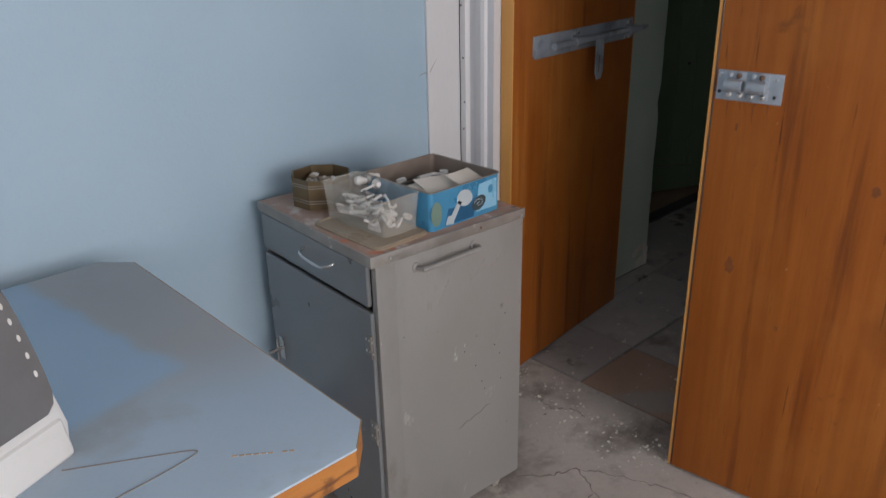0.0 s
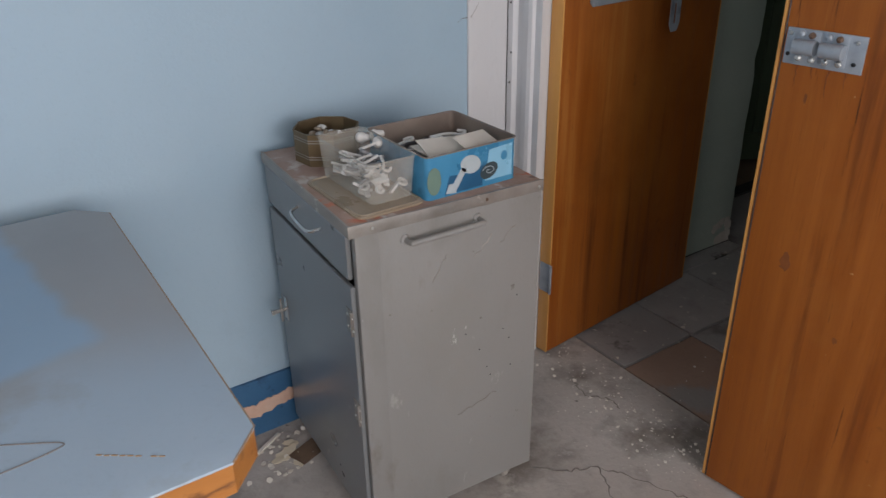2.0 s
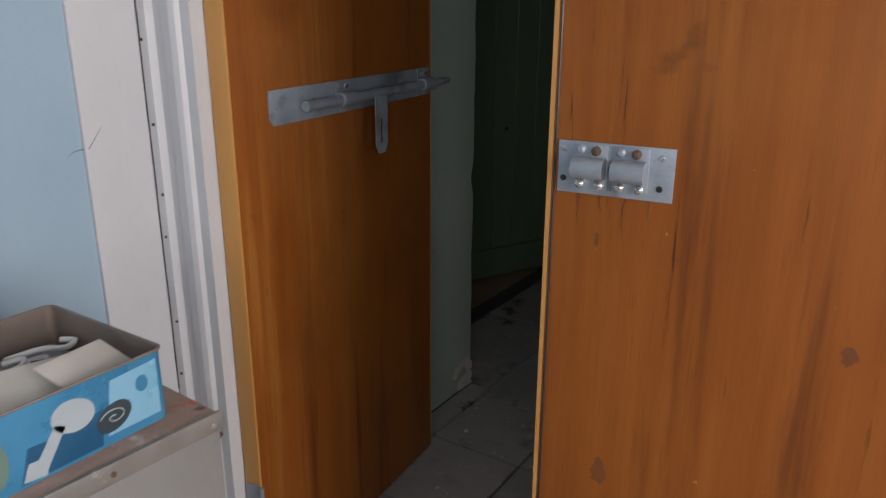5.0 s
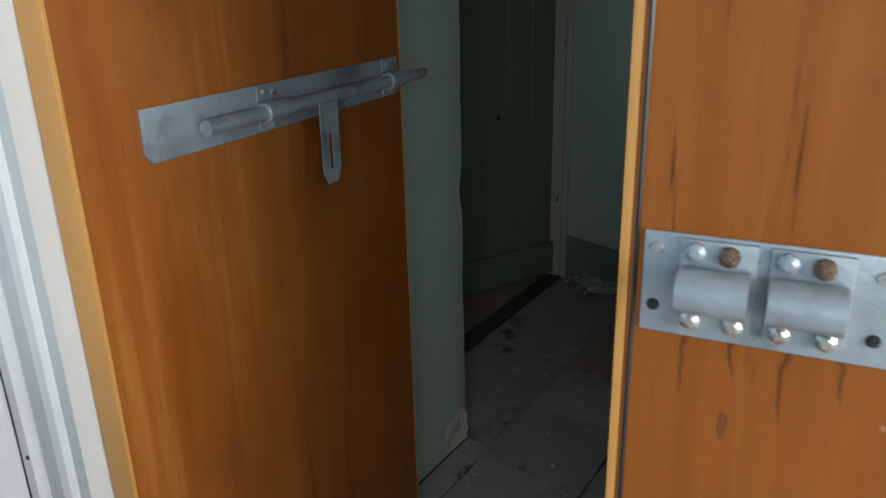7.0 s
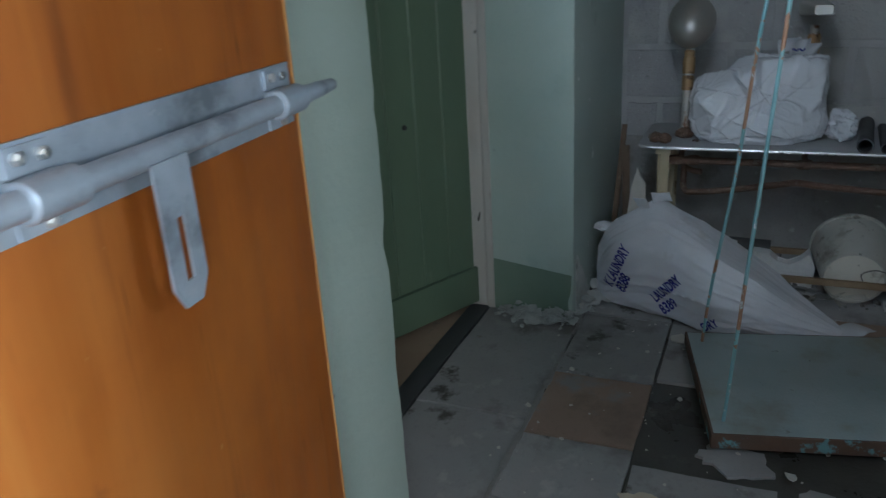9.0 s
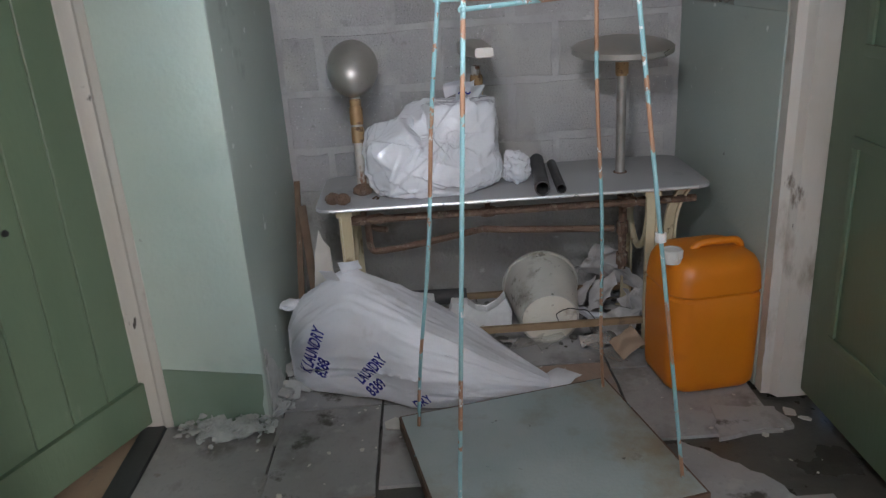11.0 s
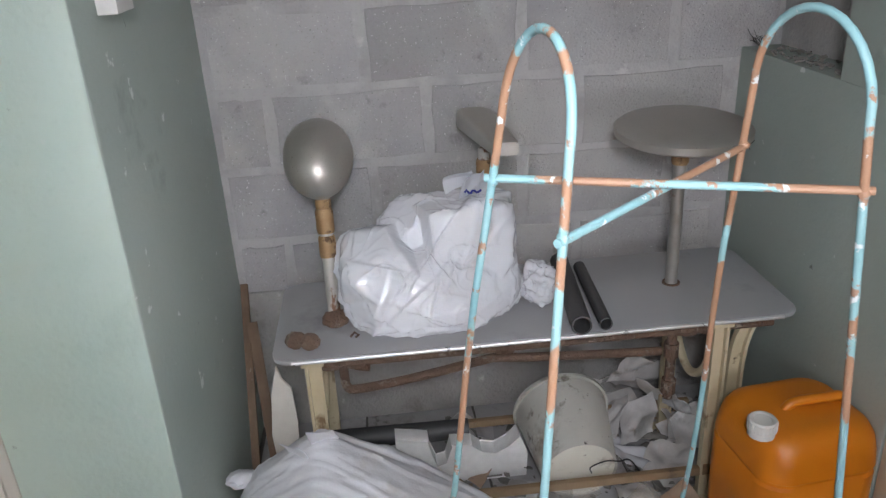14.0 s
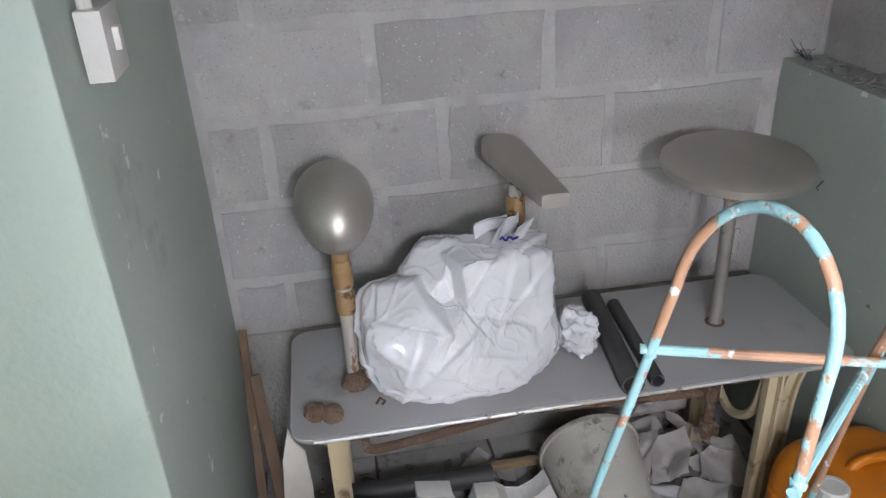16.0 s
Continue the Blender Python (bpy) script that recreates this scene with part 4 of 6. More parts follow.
box(bm, CX0, CX0 + 0.0118, CY0 + 0.012, CY1 - 0.012, 0.062, 0.713, bevel=0.004, seg=3)
cdoor = part("door", bm, STEELPAINT, cab)
bm = B()
tube(bm, [(CX0 + 0.001, 1.665, 0.435), (CX0 - 0.022, 1.665, 0.433), (CX0 - 0.040, 1.668, 0.431)], 0.006, 10, radii=[0.006, 0.0055, 0.008])
box(bm, CX0 - 0.002, CX0, 1.652, 1.678, 0.40, 0.47, bevel=0.0008)
tube(bm, [(CX0 - 0.014, 1.665, 0.40), (CX0 - 0.014, 1.665, 0.468)], 0.0035, 8)
part("latch", bm, CHROME, cdoor, "small chrome turn latch")
for z in (0.60, 0.365):
    bm = B()
    box(bm, CX0 - 0.0018, CX0 + 0.0002, 1.206, 1.240, z, z + 0.058, bevel=0.0005)
    tube(bm, [(CX0 - 0.003, 1.212, z), (CX0 - 0.003, 1.212, z + 0.058)], 0.0035, 8)
    h = part("hinge", bm, TRIMSTEEL, cab, "small steel hinge with domed rivets")
    for y in (1.221, 1.233, 1.2075):
        for dz in (0.014, 0.044):
            bm = B()
            lathe(bm, [(0, 0), (0.0035, 0), (0.002, 0.002), (0, 0.0025)], pose(CX0 - 0.0018, y, z + dz, 0, -90, 0), 8)
            part("rivet", bm, SCREW, h)
bm = B()
tube(bm, smooth_path([(1.035, CY0 + 0.001, 0.796), (1.037, CY0 - 0.026, 0.798), (1.055, CY0 - 0.030, 0.799), (1.19, CY0 - 0.030, 0.802), (1.206, CY0 - 0.026, 0.802), (1.208, CY0 + 0.001, 0.801)], 5), 0.0062, 12)
for x, z in ((1.035, 0.796), (1.208, 0.801)):
    lathe(bm, [(0, 0), (0.012, 0), (0.011, 0.004), (0.006, 0.006), (0, 0.006)], pose(x, CY0, z, 90, 0, 0), 14)
part("side_handle", bm, GREYPAINT, cab, "grey painted grab handle")
bm = B()
tube(bm, smooth_path([(CX1, 1.25, 0.786), (CX1 + 0.028, 1.25, 0.784), (CX1 + 0.030, 1.27, 0.784), (CX1 + 0.030, 1.42, 0.784), (CX1 + 0.028, 1.44, 0.784), (CX1, 1.44, 0.786)], 5), 0.0055, 10)
part("side_handle", bm, RUST, cab, "rusty grab handle")
for x in (CX0 + 0.05, CX1 - 0.06):
    for y in (CY0 + 0.045, CY1 - 0.05):
        bm = B()
        box(bm, x - 0.016, x + 0.016, y - 0.018, y + 0.018, 0.040, 0.0535, bevel=0.002)
        box(bm, x - 0.016, x - 0.012, y - 0.016, y + 0.012, 0.014, 0.042)
        box(bm, x + 0.012, x + 0.016, y - 0.016, y + 0.012, 0.014, 0.042)
        ca = part("castor", bm, TRIMSTEEL, cab)
        bm = B()
        lathe(bm, [(0, -0.009), (0.018, -0.009), (0.021, -0.005), (0.021, 0.005), (0.018, 0.009), (0, 0.009)], pose(x, y, 0.021, 0, 90, 0), 20)
        part("wheel", bm, PIPEPAINT, ca)
for x, z in ((CX0 + 0.05, CT - 0.012), (CX1 - 0.012, CT - 0.014), (1.23, CT - 0.012)):
    bm = B()
    lathe(bm, [(0, 0), (0.004, 0), (0.003, 0.002), (0, 0.003)], pose(x, CY0 - 0.003, z, 90, 0, 0), 8)
    part("screw", bm, SCREW if x != 1.23 else RUST, cab)
# scratches on the side panel
srng = random.Random(9)
for (x0, z0, x1, z1) in ((1.20, 0.71, 1.245, 0.752), (1.095, 0.675, 1.13, 0.735), (1.27, 0.73, 1.305, 0.762)):
    pts = [(x0 + (x1 - x0) * k / 9 + srng.uniform(-0.004, 0.004), CY0 - 0.0006, z0 + (z1 - z0) * k / 9 + srng.uniform(-0.004, 0.004)) for k in range(10)]
    bm = B()
    tube(bm, pts, 0.0011, 5)
    part("scratch", bm, TRIMSTEEL, cab, "bare metal scratch")
bm = B()
pts = [(1.155 + 0.010 * k, CY0 - 0.0003, 0.30 + 0.0026 * k + srng.uniform(-0.003, 0.003)) for k in range(12)]
tube(bm, pts, 0.0010, 5)
part("scuff_mark", bm, SCRATCH, cab, "dark scuff mark")
for k in range(8):
    bm = B()
    x, z = 1.20 + srng.uniform(-0.03, 0.16), 0.60 - srng.random() * 0.22
    lathe(bm, [(0, 0), (0.0022, 0), (0, 0.0008)], pose(x, CY0, z, 90, 0, 0), 6)
    part("paint_chip", bm, PLASTICBLACK, cab)

cab.rotation_euler.z = radians(-3.8)

# boxes on the cabinet
T0 = CT + 0.0005


def open_box(bm, x0, x1, y0, y1, z0, z1, t, r, flare=0.0, seg=5):
    """An open-topped box with rounded corners and wall thickness."""
    o0, o1 = rounded(x0 + flare, x1 - flare, y0 + flare, y1 - flare, r, seg), rounded(x0, x1, y0, y1, r, seg)
    i1, i0 = rounded(x0 + t, x1 - t, y0 + t, y1 - t, max(r - t, 0.001), seg), rounded(x0 + flare + t, x1 - flare - t, y0 + flare + t, y1 - flare - t, max(r - t, 0.001), seg)
    rings = [[bm.verts.new((x, y, z)) for x, y in o] for o, z in ((o0, z0), (o1, z1), (i1, z1), (i0, z0 + t))]
    n = len(o0)
    for a, b in zip(rings, rings[1:]):
        for k in range(n):
            bm.faces.new((a[k], a[(k + 1) % n], b[(k + 1) % n], b[k]))
    bm.faces.new(rings[0][::-1])
    bm.faces.new(rings[-1])
    return bm


tin = thing("storage_tin", "open blue printed biscuit tin, dusty inside", "tin", (1.215, 1.335, T0))
bm = B()
open_box(bm, 1.104, 1.336, 1.214, 1.456, T0, T0 + 0.094, 0.0012, 0.012)
me_t = part("tin_body", bm, TINBLUE, tin)
me_t.data.materials.append(TININSIDE)
for p in me_t.data.polygons:
    c = p.center
    inward = Vector((1.22 - c.x, 1.335 - c.y, 0)).dot(p.normal)
    if inward > 0.001 or (abs(p.normal.z) > 0.5 and c.z < T0 + 0.01):
        p.material_index = 1
bm = B()
tube(bm, [(x, y, T0 + 0.094) for x, y in rounded(1.103, 1.337, 1.213, 1.457, 0.012, 5)] + [(1.337, 1.445, T0 + 0.094)], 0.0018, 6)
part("rolled_rim", bm, TININSIDE, tin)
YF = 1.2138
MF = Matrix(((1, 0, 0, 0), (0, 0, -1, YF), (0, 1, 0, T0), (0, 0, 0, 1)))


def disc(cx, cz, rx, rz, rot=0, n=28):
    c, s = math.cos(radians(rot)), math.sin(radians(rot))
    return [(cx + rx * math.cos(6.2832 * k / n) * c - rz * math.sin(6.2832 * k / n) * s, cz + rx * math.cos(6.2832 * k / n) * s + rz * math.sin(6.2832 * k / n) * c) for k in range(n)]


def decal(name, outline, material, d=0.0006, d0=0.0):
    bm = B()
    prism(bm, outline, d0, d0 + d, MF)
    return part(name, bm, material, tin, smooth=0)


decal("print_panel", [(1.252, 0.012), (1.324, 0.012), (1.324, 0.084), (1.262, 0.080)], TINLIGHT)
decal("print_field", [(1.148, 0.004), (1.244, 0.004), (1.250, 0.050), (1.205, 0.040), (1.160, 0.044)], PRINTNAVY, 0.0003)
decal("print_circle", disc(1.122, 0.040, 0.017, 0.030, 0), PRINTGREEN)
decal("print_shower", disc(1.214, 0.058, 0.026, 0.020, -15), PRINTGREY)
decal("print_shower", [(1.160, 0.012), (1.178, 0.010), (1.204, 0.050), (1.192, 0.056)], PRINTGREY)
decal("print_shower", [(1.150, 0.006), (1.176, 0.003), (1.180, 0.024), (1.158, 0.026)], PRINTGREY, 0.0008)
decal("print_soap", disc(1.262, 0.034, 0.024, 0.017, 22), PRINTDARK, 0.0008)
bm = B()
tube(bm, [MF @ Vector((1.262 + 0.0022 * a * 0.9 * math.cos(a), 0.034 + 0.0022 * a * 0.55 * math.sin(a), 0.001)) for a in [0.4 * k for k in range(2, 24)]], 0.0008, 5)
part("print_spiral", bm, PRINTGREY, tin)
decal("print_dot", disc(1.302, 0.060, 0.0085, 0.0105), TINBLUE, 0.0009)

# cards and bits in the tin
rng = random.Random(12)
for (cx, cy, w, h, a, z, tl) in ((1.215, 1.275, 0.15, 0.075, -6, 0.080, 16), (1.262, 1.258, 0.10, 0.055, 14, 0.088, 22), (1.20, 1.30, 0.13, 0.06, 4, 0.076, 4)):
    bm = B()
    box(bm, -w / 2, w / 2, -h / 2, h / 2, -0.0015, 0.0015, pose(cx, cy, T0 + z, tl, 4, a), 0.0006)
    whole("card", bm, CARD, "folded cream card lying in the blue tin", "card", "cards in the tin")
bm = B()
box(bm, 1.14, 1.30, 1.23, 1.31, T0 + 0.003, T0 + 0.066, bevel=0.004)
whole("cardboard_box", bm, CARD, "small cream cardboard box inside the tin", "box")
bm = B()
box(bm, 1.125, 1.32, 1.32, 1.44, T0 + 0.0015, T0 + 0.05, bevel=0.01)
whole("cloth_bundle", bm, PLASTICGREY, "dark bundle at the bottom of the tin", "bundle")
for k in range(7):
    bm = B()
    x, y, a = 1.15 + 0.022 * k, 1.385 + rng.uniform(-0.03, 0.03), rng.uniform(-30, 30)
    m = pose(x, y, T0 + 0.056 + rng.random() * 0.014, rng.uniform(-10, 10), rng.uniform(-10, 10), a)
    L = rng.uniform(0.03, 0.06)
    if k % 2:
        tube(bm, [m @ Vector((-L, 0, 0)), m @ Vector((-L * 0.3, 0.006, 0.002)), m @ Vector((L * 0.4, -0.004, 0.002)), m @ Vector((L, 0.002, 0))], 0.006, 8)
        whole("black_clip", bm, PLASTICBLACK, "black plastic clip in the tin", "clip", "clips")
    else:
        tube(bm, smooth_path([m @ Vector((-L, 0, 0)), m @ Vector((0, 0.004, 0.003)), m @ Vector((L * 0.7, 0, 0)), m @ Vector((L, 0.014, 0)), m @ Vector((L * 0.6, 0.024, 0))], 4), 0.004, 8)
        whole("curtain_hook", bm, PLASTICWHITE, "white plastic curtain hook in the tin", "hook", "hooks")

for x, y, z, rot in ((1.088, 1.452, 0.086, 20), (1.112, 1.435, 0.092, 60), (1.100, 1.40, 0.087, -30)):
    bm = B()
    m = pose(x, y, T0 + z - 0.008, 80, 10, rot)
    lathe(bm, [(0, -0.012), (0.011, -0.010), (0.013, 0.0), (0.009, 0.008), (0.006, 0.02), (0, 0.022)], m, 12)
    box(bm, -0.006, 0.030, -0.004, 0.004, -0.004, 0.003, m, 0.0015)
    whole("curtain_toggle", bm, PLASTICWHITE, "white plastic curtain toggle heaped between box and tin", "toggle", "toggles")

# clear plastic box with its lid below
lid = B()
prism(lid, rounded(0.945, 1.100, 1.212, 1.462, 0.018), T0, T0 + 0.005, bevel=0.0015)
tube(lid, [(x, y, T0 + 0.005) for x, y in rounded(0.952, 1.094, 1.219, 1.455, 0.016)] + [(1.094, 1.439, T0 + 0.005)], 0.003, 6)

LB = T0 + 0.0085
bm = B()
open_box(bm, 0.985, 1.0985, 1.238, 1.470, LB, LB + 0.088, 0.0018, 0.014, 0.006)
clear = thing("plastic_box", "open clouded clear plastic box full of small white parts", "box", (1.04, 1.35, LB))
part("box_body", bm, CLEAR, clear)
part("lid", lid, LIDBROWN, clear, "yellowed plastic lid under the box")
bm = B()
tube(bm, [(x, y, LB + 0.088) for x, y in rounded(0.984, 1.0995, 1.237, 1.471, 0.014)] + [(1.0995, 1.457, LB + 0.088)], 0.0022, 6)
part("rim", bm, CLEAR, clear)
for k in range(64):
    bm = B()
    x, y = rng.uniform(1.006, 1.078), rng.uniform(1.258, 1.448)
    z = LB + 0.006 + rng.random() * (0.03 + 0.5 * (x - 1.006))
    m = pose(x, y, z, rng.uniform(-35, 35), rng.uniform(-35, 35), rng.uniform(0, 360))
    kind_ = k % 5
    if kind_ in (0, 1):
        tube(bm, smooth_path([m @ Vector(p) for p in ((-0.022, 0, 0), (0, 0.003, 0), (0.018, 0, 0), (0.024, 0.010, 0), (0.014, 0.016, 0))], 3), 0.0032, 7)
        whole("plastic_hook", bm, PLASTICWHITE, "small white plastic hook in the clear box", "hook", "hooks")
    elif kind_ in (2, 3):
        box(bm, -0.014, 0.014, -0.006, 0.006, -0.003, 0.003, m, 0.0015)
        whole("plastic_clip", bm, PLASTICWHITE if k % 2 else PLASTICGREY, "small plastic clip in the clear box", "clip", "clips")
    else:
        lathe(bm, [(0.006, -0.003), (0.011, -0.003), (0.012, 0), (0.011, 0.003), (0.006, 0.003), (0.006, -0.003)], m, 14)
        whole("plastic_ring", bm, PLASTICWHITE, "small white plastic ring in the clear box", "ring", "rings")

# octagonal tin
octi = thing("octagonal_tin", "small tarnished gold octagonal tin, open, with bits inside", "tin", (1.055, 1.575, T0))
bm = B()
mo = pose(1.066, 1.586, T0, 0, 0, 22.5 + 8)
prof = [(0.0, 0.0), (0.078, 0.0), (0.078, 0.074), (0.0795, 0.074), (0.0795, 0.076), (0.076, 0.076), (0.0755, 0.004), (0.0, 0.004)]
lathe(bm, prof, mo, 8)
part("tin_body", bm, TINGOLD, octi, smooth=20)
for z in (0.016, 0.022, 0.055, 0.061):
    bm = B()
    lathe(bm, [(0.0781, z), (0.0787, z), (0.0787, z + 0.002), (0.0781, z + 0.002)], mo, 8)
    part("stripe", bm, TRIMSTEEL, octi, smooth=0)
for k in range(10):
    bm = B()
    a, r = rng.random() * 6.28, rng.random() * 0.045
    blob(bm, pose(1.058 + r * math.cos(a), 1.588 + r * math.sin(a), T0 + 0.052 + rng.random() * 0.012, rng.uniform(0, 90), 0, rng.uniform(0, 180)) @ Matrix.Diagonal((0.012, 0.007, 0.005, 1)), lambda d: 1 + 0.2 * noise.noise(d * 3), 2)
    whole("odd_bit", bm, PLASTICWHITE if k % 3 else LIDBROWN, "small odd plastic bit in the octagonal tin", "bit", "bits")
bm = B()
lathe(bm, [(0, 0.004), (0.062, 0.004), (0.060, 0.046), (0, 0.05)], mo, 8)
whole("tin_filling", bm, TININSIDE, "dusty jumble filling the octagonal tin", "contents", kind="stuff")

# work table
table = thing("work_table", "blue and grey laminate work table with orange wood edge", "table", (-0.1, 1.18, 0))
outl = [(0.560, 1.583), (0.502, 1.640), (-0.80, 1.640), (-0.80, 0.720), (0.503, 0.720), (0.549, 0.768)]
bm = B()
prism(bm, outl, 0.792, 0.836)
part("core", bm, WORNWOOD, table, "orange worn wooden edge")
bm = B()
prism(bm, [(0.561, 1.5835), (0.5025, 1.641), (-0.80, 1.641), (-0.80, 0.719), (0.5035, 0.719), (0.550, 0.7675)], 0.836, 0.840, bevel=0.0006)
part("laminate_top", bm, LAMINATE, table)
bm = B()
tube(bm, [(0.5605, 1.583, 0.8392), (0.557, 1.30, 0.8392), (0.554, 1.05, 0.8392), (0.5498, 0.768, 0.8392), (0.504, 0.7195, 0.8392)], 0.0014, 5)
part("worn_edge_line", bm, BURN, table, "brown line where the laminate edge chipped")
bm = B()
tube(bm, smooth_path([(0.195, 0.962, 0.8402), (0.26, 0.925, 0.8402), (0.315, 0.893, 0.8402), (0.343, 0.874, 0.8402), (0.334, 0.866, 0.8402), (0.29, 0.860, 0.8402), (0.228, 0.856, 0.8402), (0.12, 0.85, 0.8402)], 6), 0.0011, 5)
part("pencil_line", bm, SCRATCH, table)
bm = B()
for k in range(9):
    if k != 6:
        tube(bm, [(0.372 + 0.0078 * k, 0.827 - 0.0058 * k + srng.uniform(-0.001, 0.001), 0.8401), (0.378 + 0.0078 * k, 0.823 - 0.0058 * k, 0.8401)], 0.0012, 5)
part("scorch_mark", bm, BURN, table)
for x in (-0.74, 0.44):
    for y in (0.78, 1.58):
        bm = B()
        box(bm, x - 0.025, x + 0.025, y - 0.025, y + 0.025, 0.0, 0.792, bevel=0.003)
        part("leg", bm, WORNWOOD, table)

# iron, stood on its heel
iron = thing("steam_iron", "white and grey steam iron standing on its heel", "iron", (0.16, 1.05, 0.84))
MI = pose(0.170, 0.960, 0.8408, -12, 0, 24)


def sole_outline(w, z0, z1, n=12):
    pts = []
    for k in range(n + 1):
        t = k / n
        pts.append((w * math.cos(t * math.pi / 2) ** 0.62, z0 + (z1 - z0) * math.sin(t * math.pi / 2)))
    return pts + [(-x, z) for x, z in pts[-2::-1]]


MS = MI @ Matrix(((1, 0, 0, 0), (0, 0, 1, 0), (0, 1, 0, 0), (0, 0, 0, 1)))
bm = B()
so = [(0.040, 0.074), (0.053, 0.084)] + sole_outline(0.058, 0.100, 0.31) + [(-0.053, 0.084), (-0.040, 0.074)]
prism(bm, so, -0.004, 0.004, MS, bevel=0.0015)
sole = part("soleplate", bm, IRONSOLE, iron, "grey soleplate with steam holes")
for sg in (1, -1):
    for k in range(9):
        t = 0.10 + 0.085 * k
        bm = B()
        lathe(bm, [(0, 0), (0.0032, 0), (0.0028, 0.0008), (0, 0.0008)], MS @ pose(sg * (0.058 * math.cos(t * 1.57) ** 0.62 - 0.012), 0.100 + 0.21 * math.sin(t * 1.57), -0.004, 180, 0, 0) @ Matrix.Diagonal((0.8, 1.6, 1, 1)), 8)
        part("steam_hole", bm, PLASTICWHITE, sole)
bm = B()
prism(bm, [(0.054, 0.0), (0.068, 0.045), (0.064, 0.095)] + sole_outline(0.055, 0.115, 0.29) + [(-0.064, 0.095), (-0.068, 0.045), (-0.054, 0.0)], 0.0045, 0.055, MS, bevel=0.006)
box(bm, -0.060, 0.060, 0.0, 0.10, 0.0, 0.060, MI, 0.010, 3)
part("shell", bm, IRONWHITE, iron)
bm = B()
tube(bm, smooth_path([MI @ Vector(p) for p in ((0, 0.055, 0.07), (0, 0.11, 0.09), (0, 0.12, 0.15), (0, 0.10, 0.21), (0, 0.055, 0.23))], 5), 0.016, 12)
part("handle", bm, IRONTEAL, iron, "teal plastic handle")

# floor cracks and flakes in the blue room
bm = B()
crng = random.Random(21)


def crack(bm, pts, r=0.0014, z=0.0):
    fine = []
    for (x0, y0), (x1, y1) in zip(pts, pts[1:]):
        for k in range(8):
            t = k / 8
            fine.append((x0 + (x1 - x0) * t + crng.uniform(-0.006, 0.006), y0 + (y1 - y0) * t + crng.uniform(-0.006, 0.006), z))
    tube(bm, fine, r, 5, radii=[1.5 * r * crng.uniform(0.4, 1.4) for _ in fine])


crack(bm, [(1.40, 1.19), (1.48, 1.12), (1.55, 1.09), (1.60, 1.0), (1.66, 0.86), (1.70, 0.70)])
crack(bm, [(1.55, 1.09), (1.50, 0.98), (1.40, 0.80), (1.30, 0.60)])
crack(bm, [(1.76, 1.40), (1.74, 1.34), (1.79, 1.28), (1.78, 1.22)])
crack(bm, [(1.06, 0.9), (1.2, 0.98), (1.4, 1.0), (1.50, 0.98)], 0.0014)
whole("floor_crack", bm, CRACKDIRT, "dark cracks in the concrete floor", "crack", kind="stuff")
bm = B()
for k in range(400):
    x = crng.gauss(1.80, 0.09) if k < 430 else crng.uniform(1.0, 1.95)
    y = crng.uniform(0.85, 1.62) if k < 430 else crng.uniform(0.3, 1.1)
    flake(bm, x, y, 0.0005, crng.choice((0.0012, 0.0016, 0.002, 0.003, 0.006)) * crng.uniform(0.6, 1.3), crng, 0.4)
for k in range(40):
    flake(bm, crng.gauss(0.86, 0.06), crng.uniform(1.55, 1.73), 0.0006, crng.uniform(0.003, 0.012), crng, 0.4)
whole("paint_flakes", bm, FLAKE, "scattered white paint and plaster flakes on concrete", "flakes", kind="stuff")
for x, y, size, tall, turn in ((0.870, 1.625, 0.030, 1.5, 25), (0.895, 1.585, 0.024, 1.3, 80), (0.905, 1.66, 0.020, 1.2, 140)):
    bm = B()
    out = []
    for k in range(17):
        a, r = 6.2832 * k / 17, size * (0.75 + 0.35 * crng.random())
        out.append((r * tall * math.cos(a), r * 0.7 * math.sin(a)))
    prism(bm, out, 0.001, 0.003, pose(x, y, 0, crng.uniform(-3, 3), crng.uniform(-4, 4), turn))
    for v in bm.verts:
        v.co.z = max(v.co.z + 0.10 * abs((v.co.x - x) * (v.co.y - y)) / size, 0.0006)
    whole("paint_chip", bm, CREAMFLAKE, "torn curled cream paint chip on the concrete floor", "paint chip", "paint chips", smooth=0)
bm = B()
box(bm, -0.055, 0.055, -0.006, 0.006, 0.001, 0.007, pose(0.845, 1.69, 0, 0, 0, 28), 0.002)
whole("wood_splinter", bm, FLAKE, "white painted splinter lying by the skirting", "splinter")
bm = B()
box(bm, -0.045, 0.045, -0.03, 0.03, 0.001, 0.005, pose(0.93, 1.60, 0, 0, 0, 20))
whole("tile_offcut", bm, PLANK, "dark brown board offcut under the cabinet", "offcut")

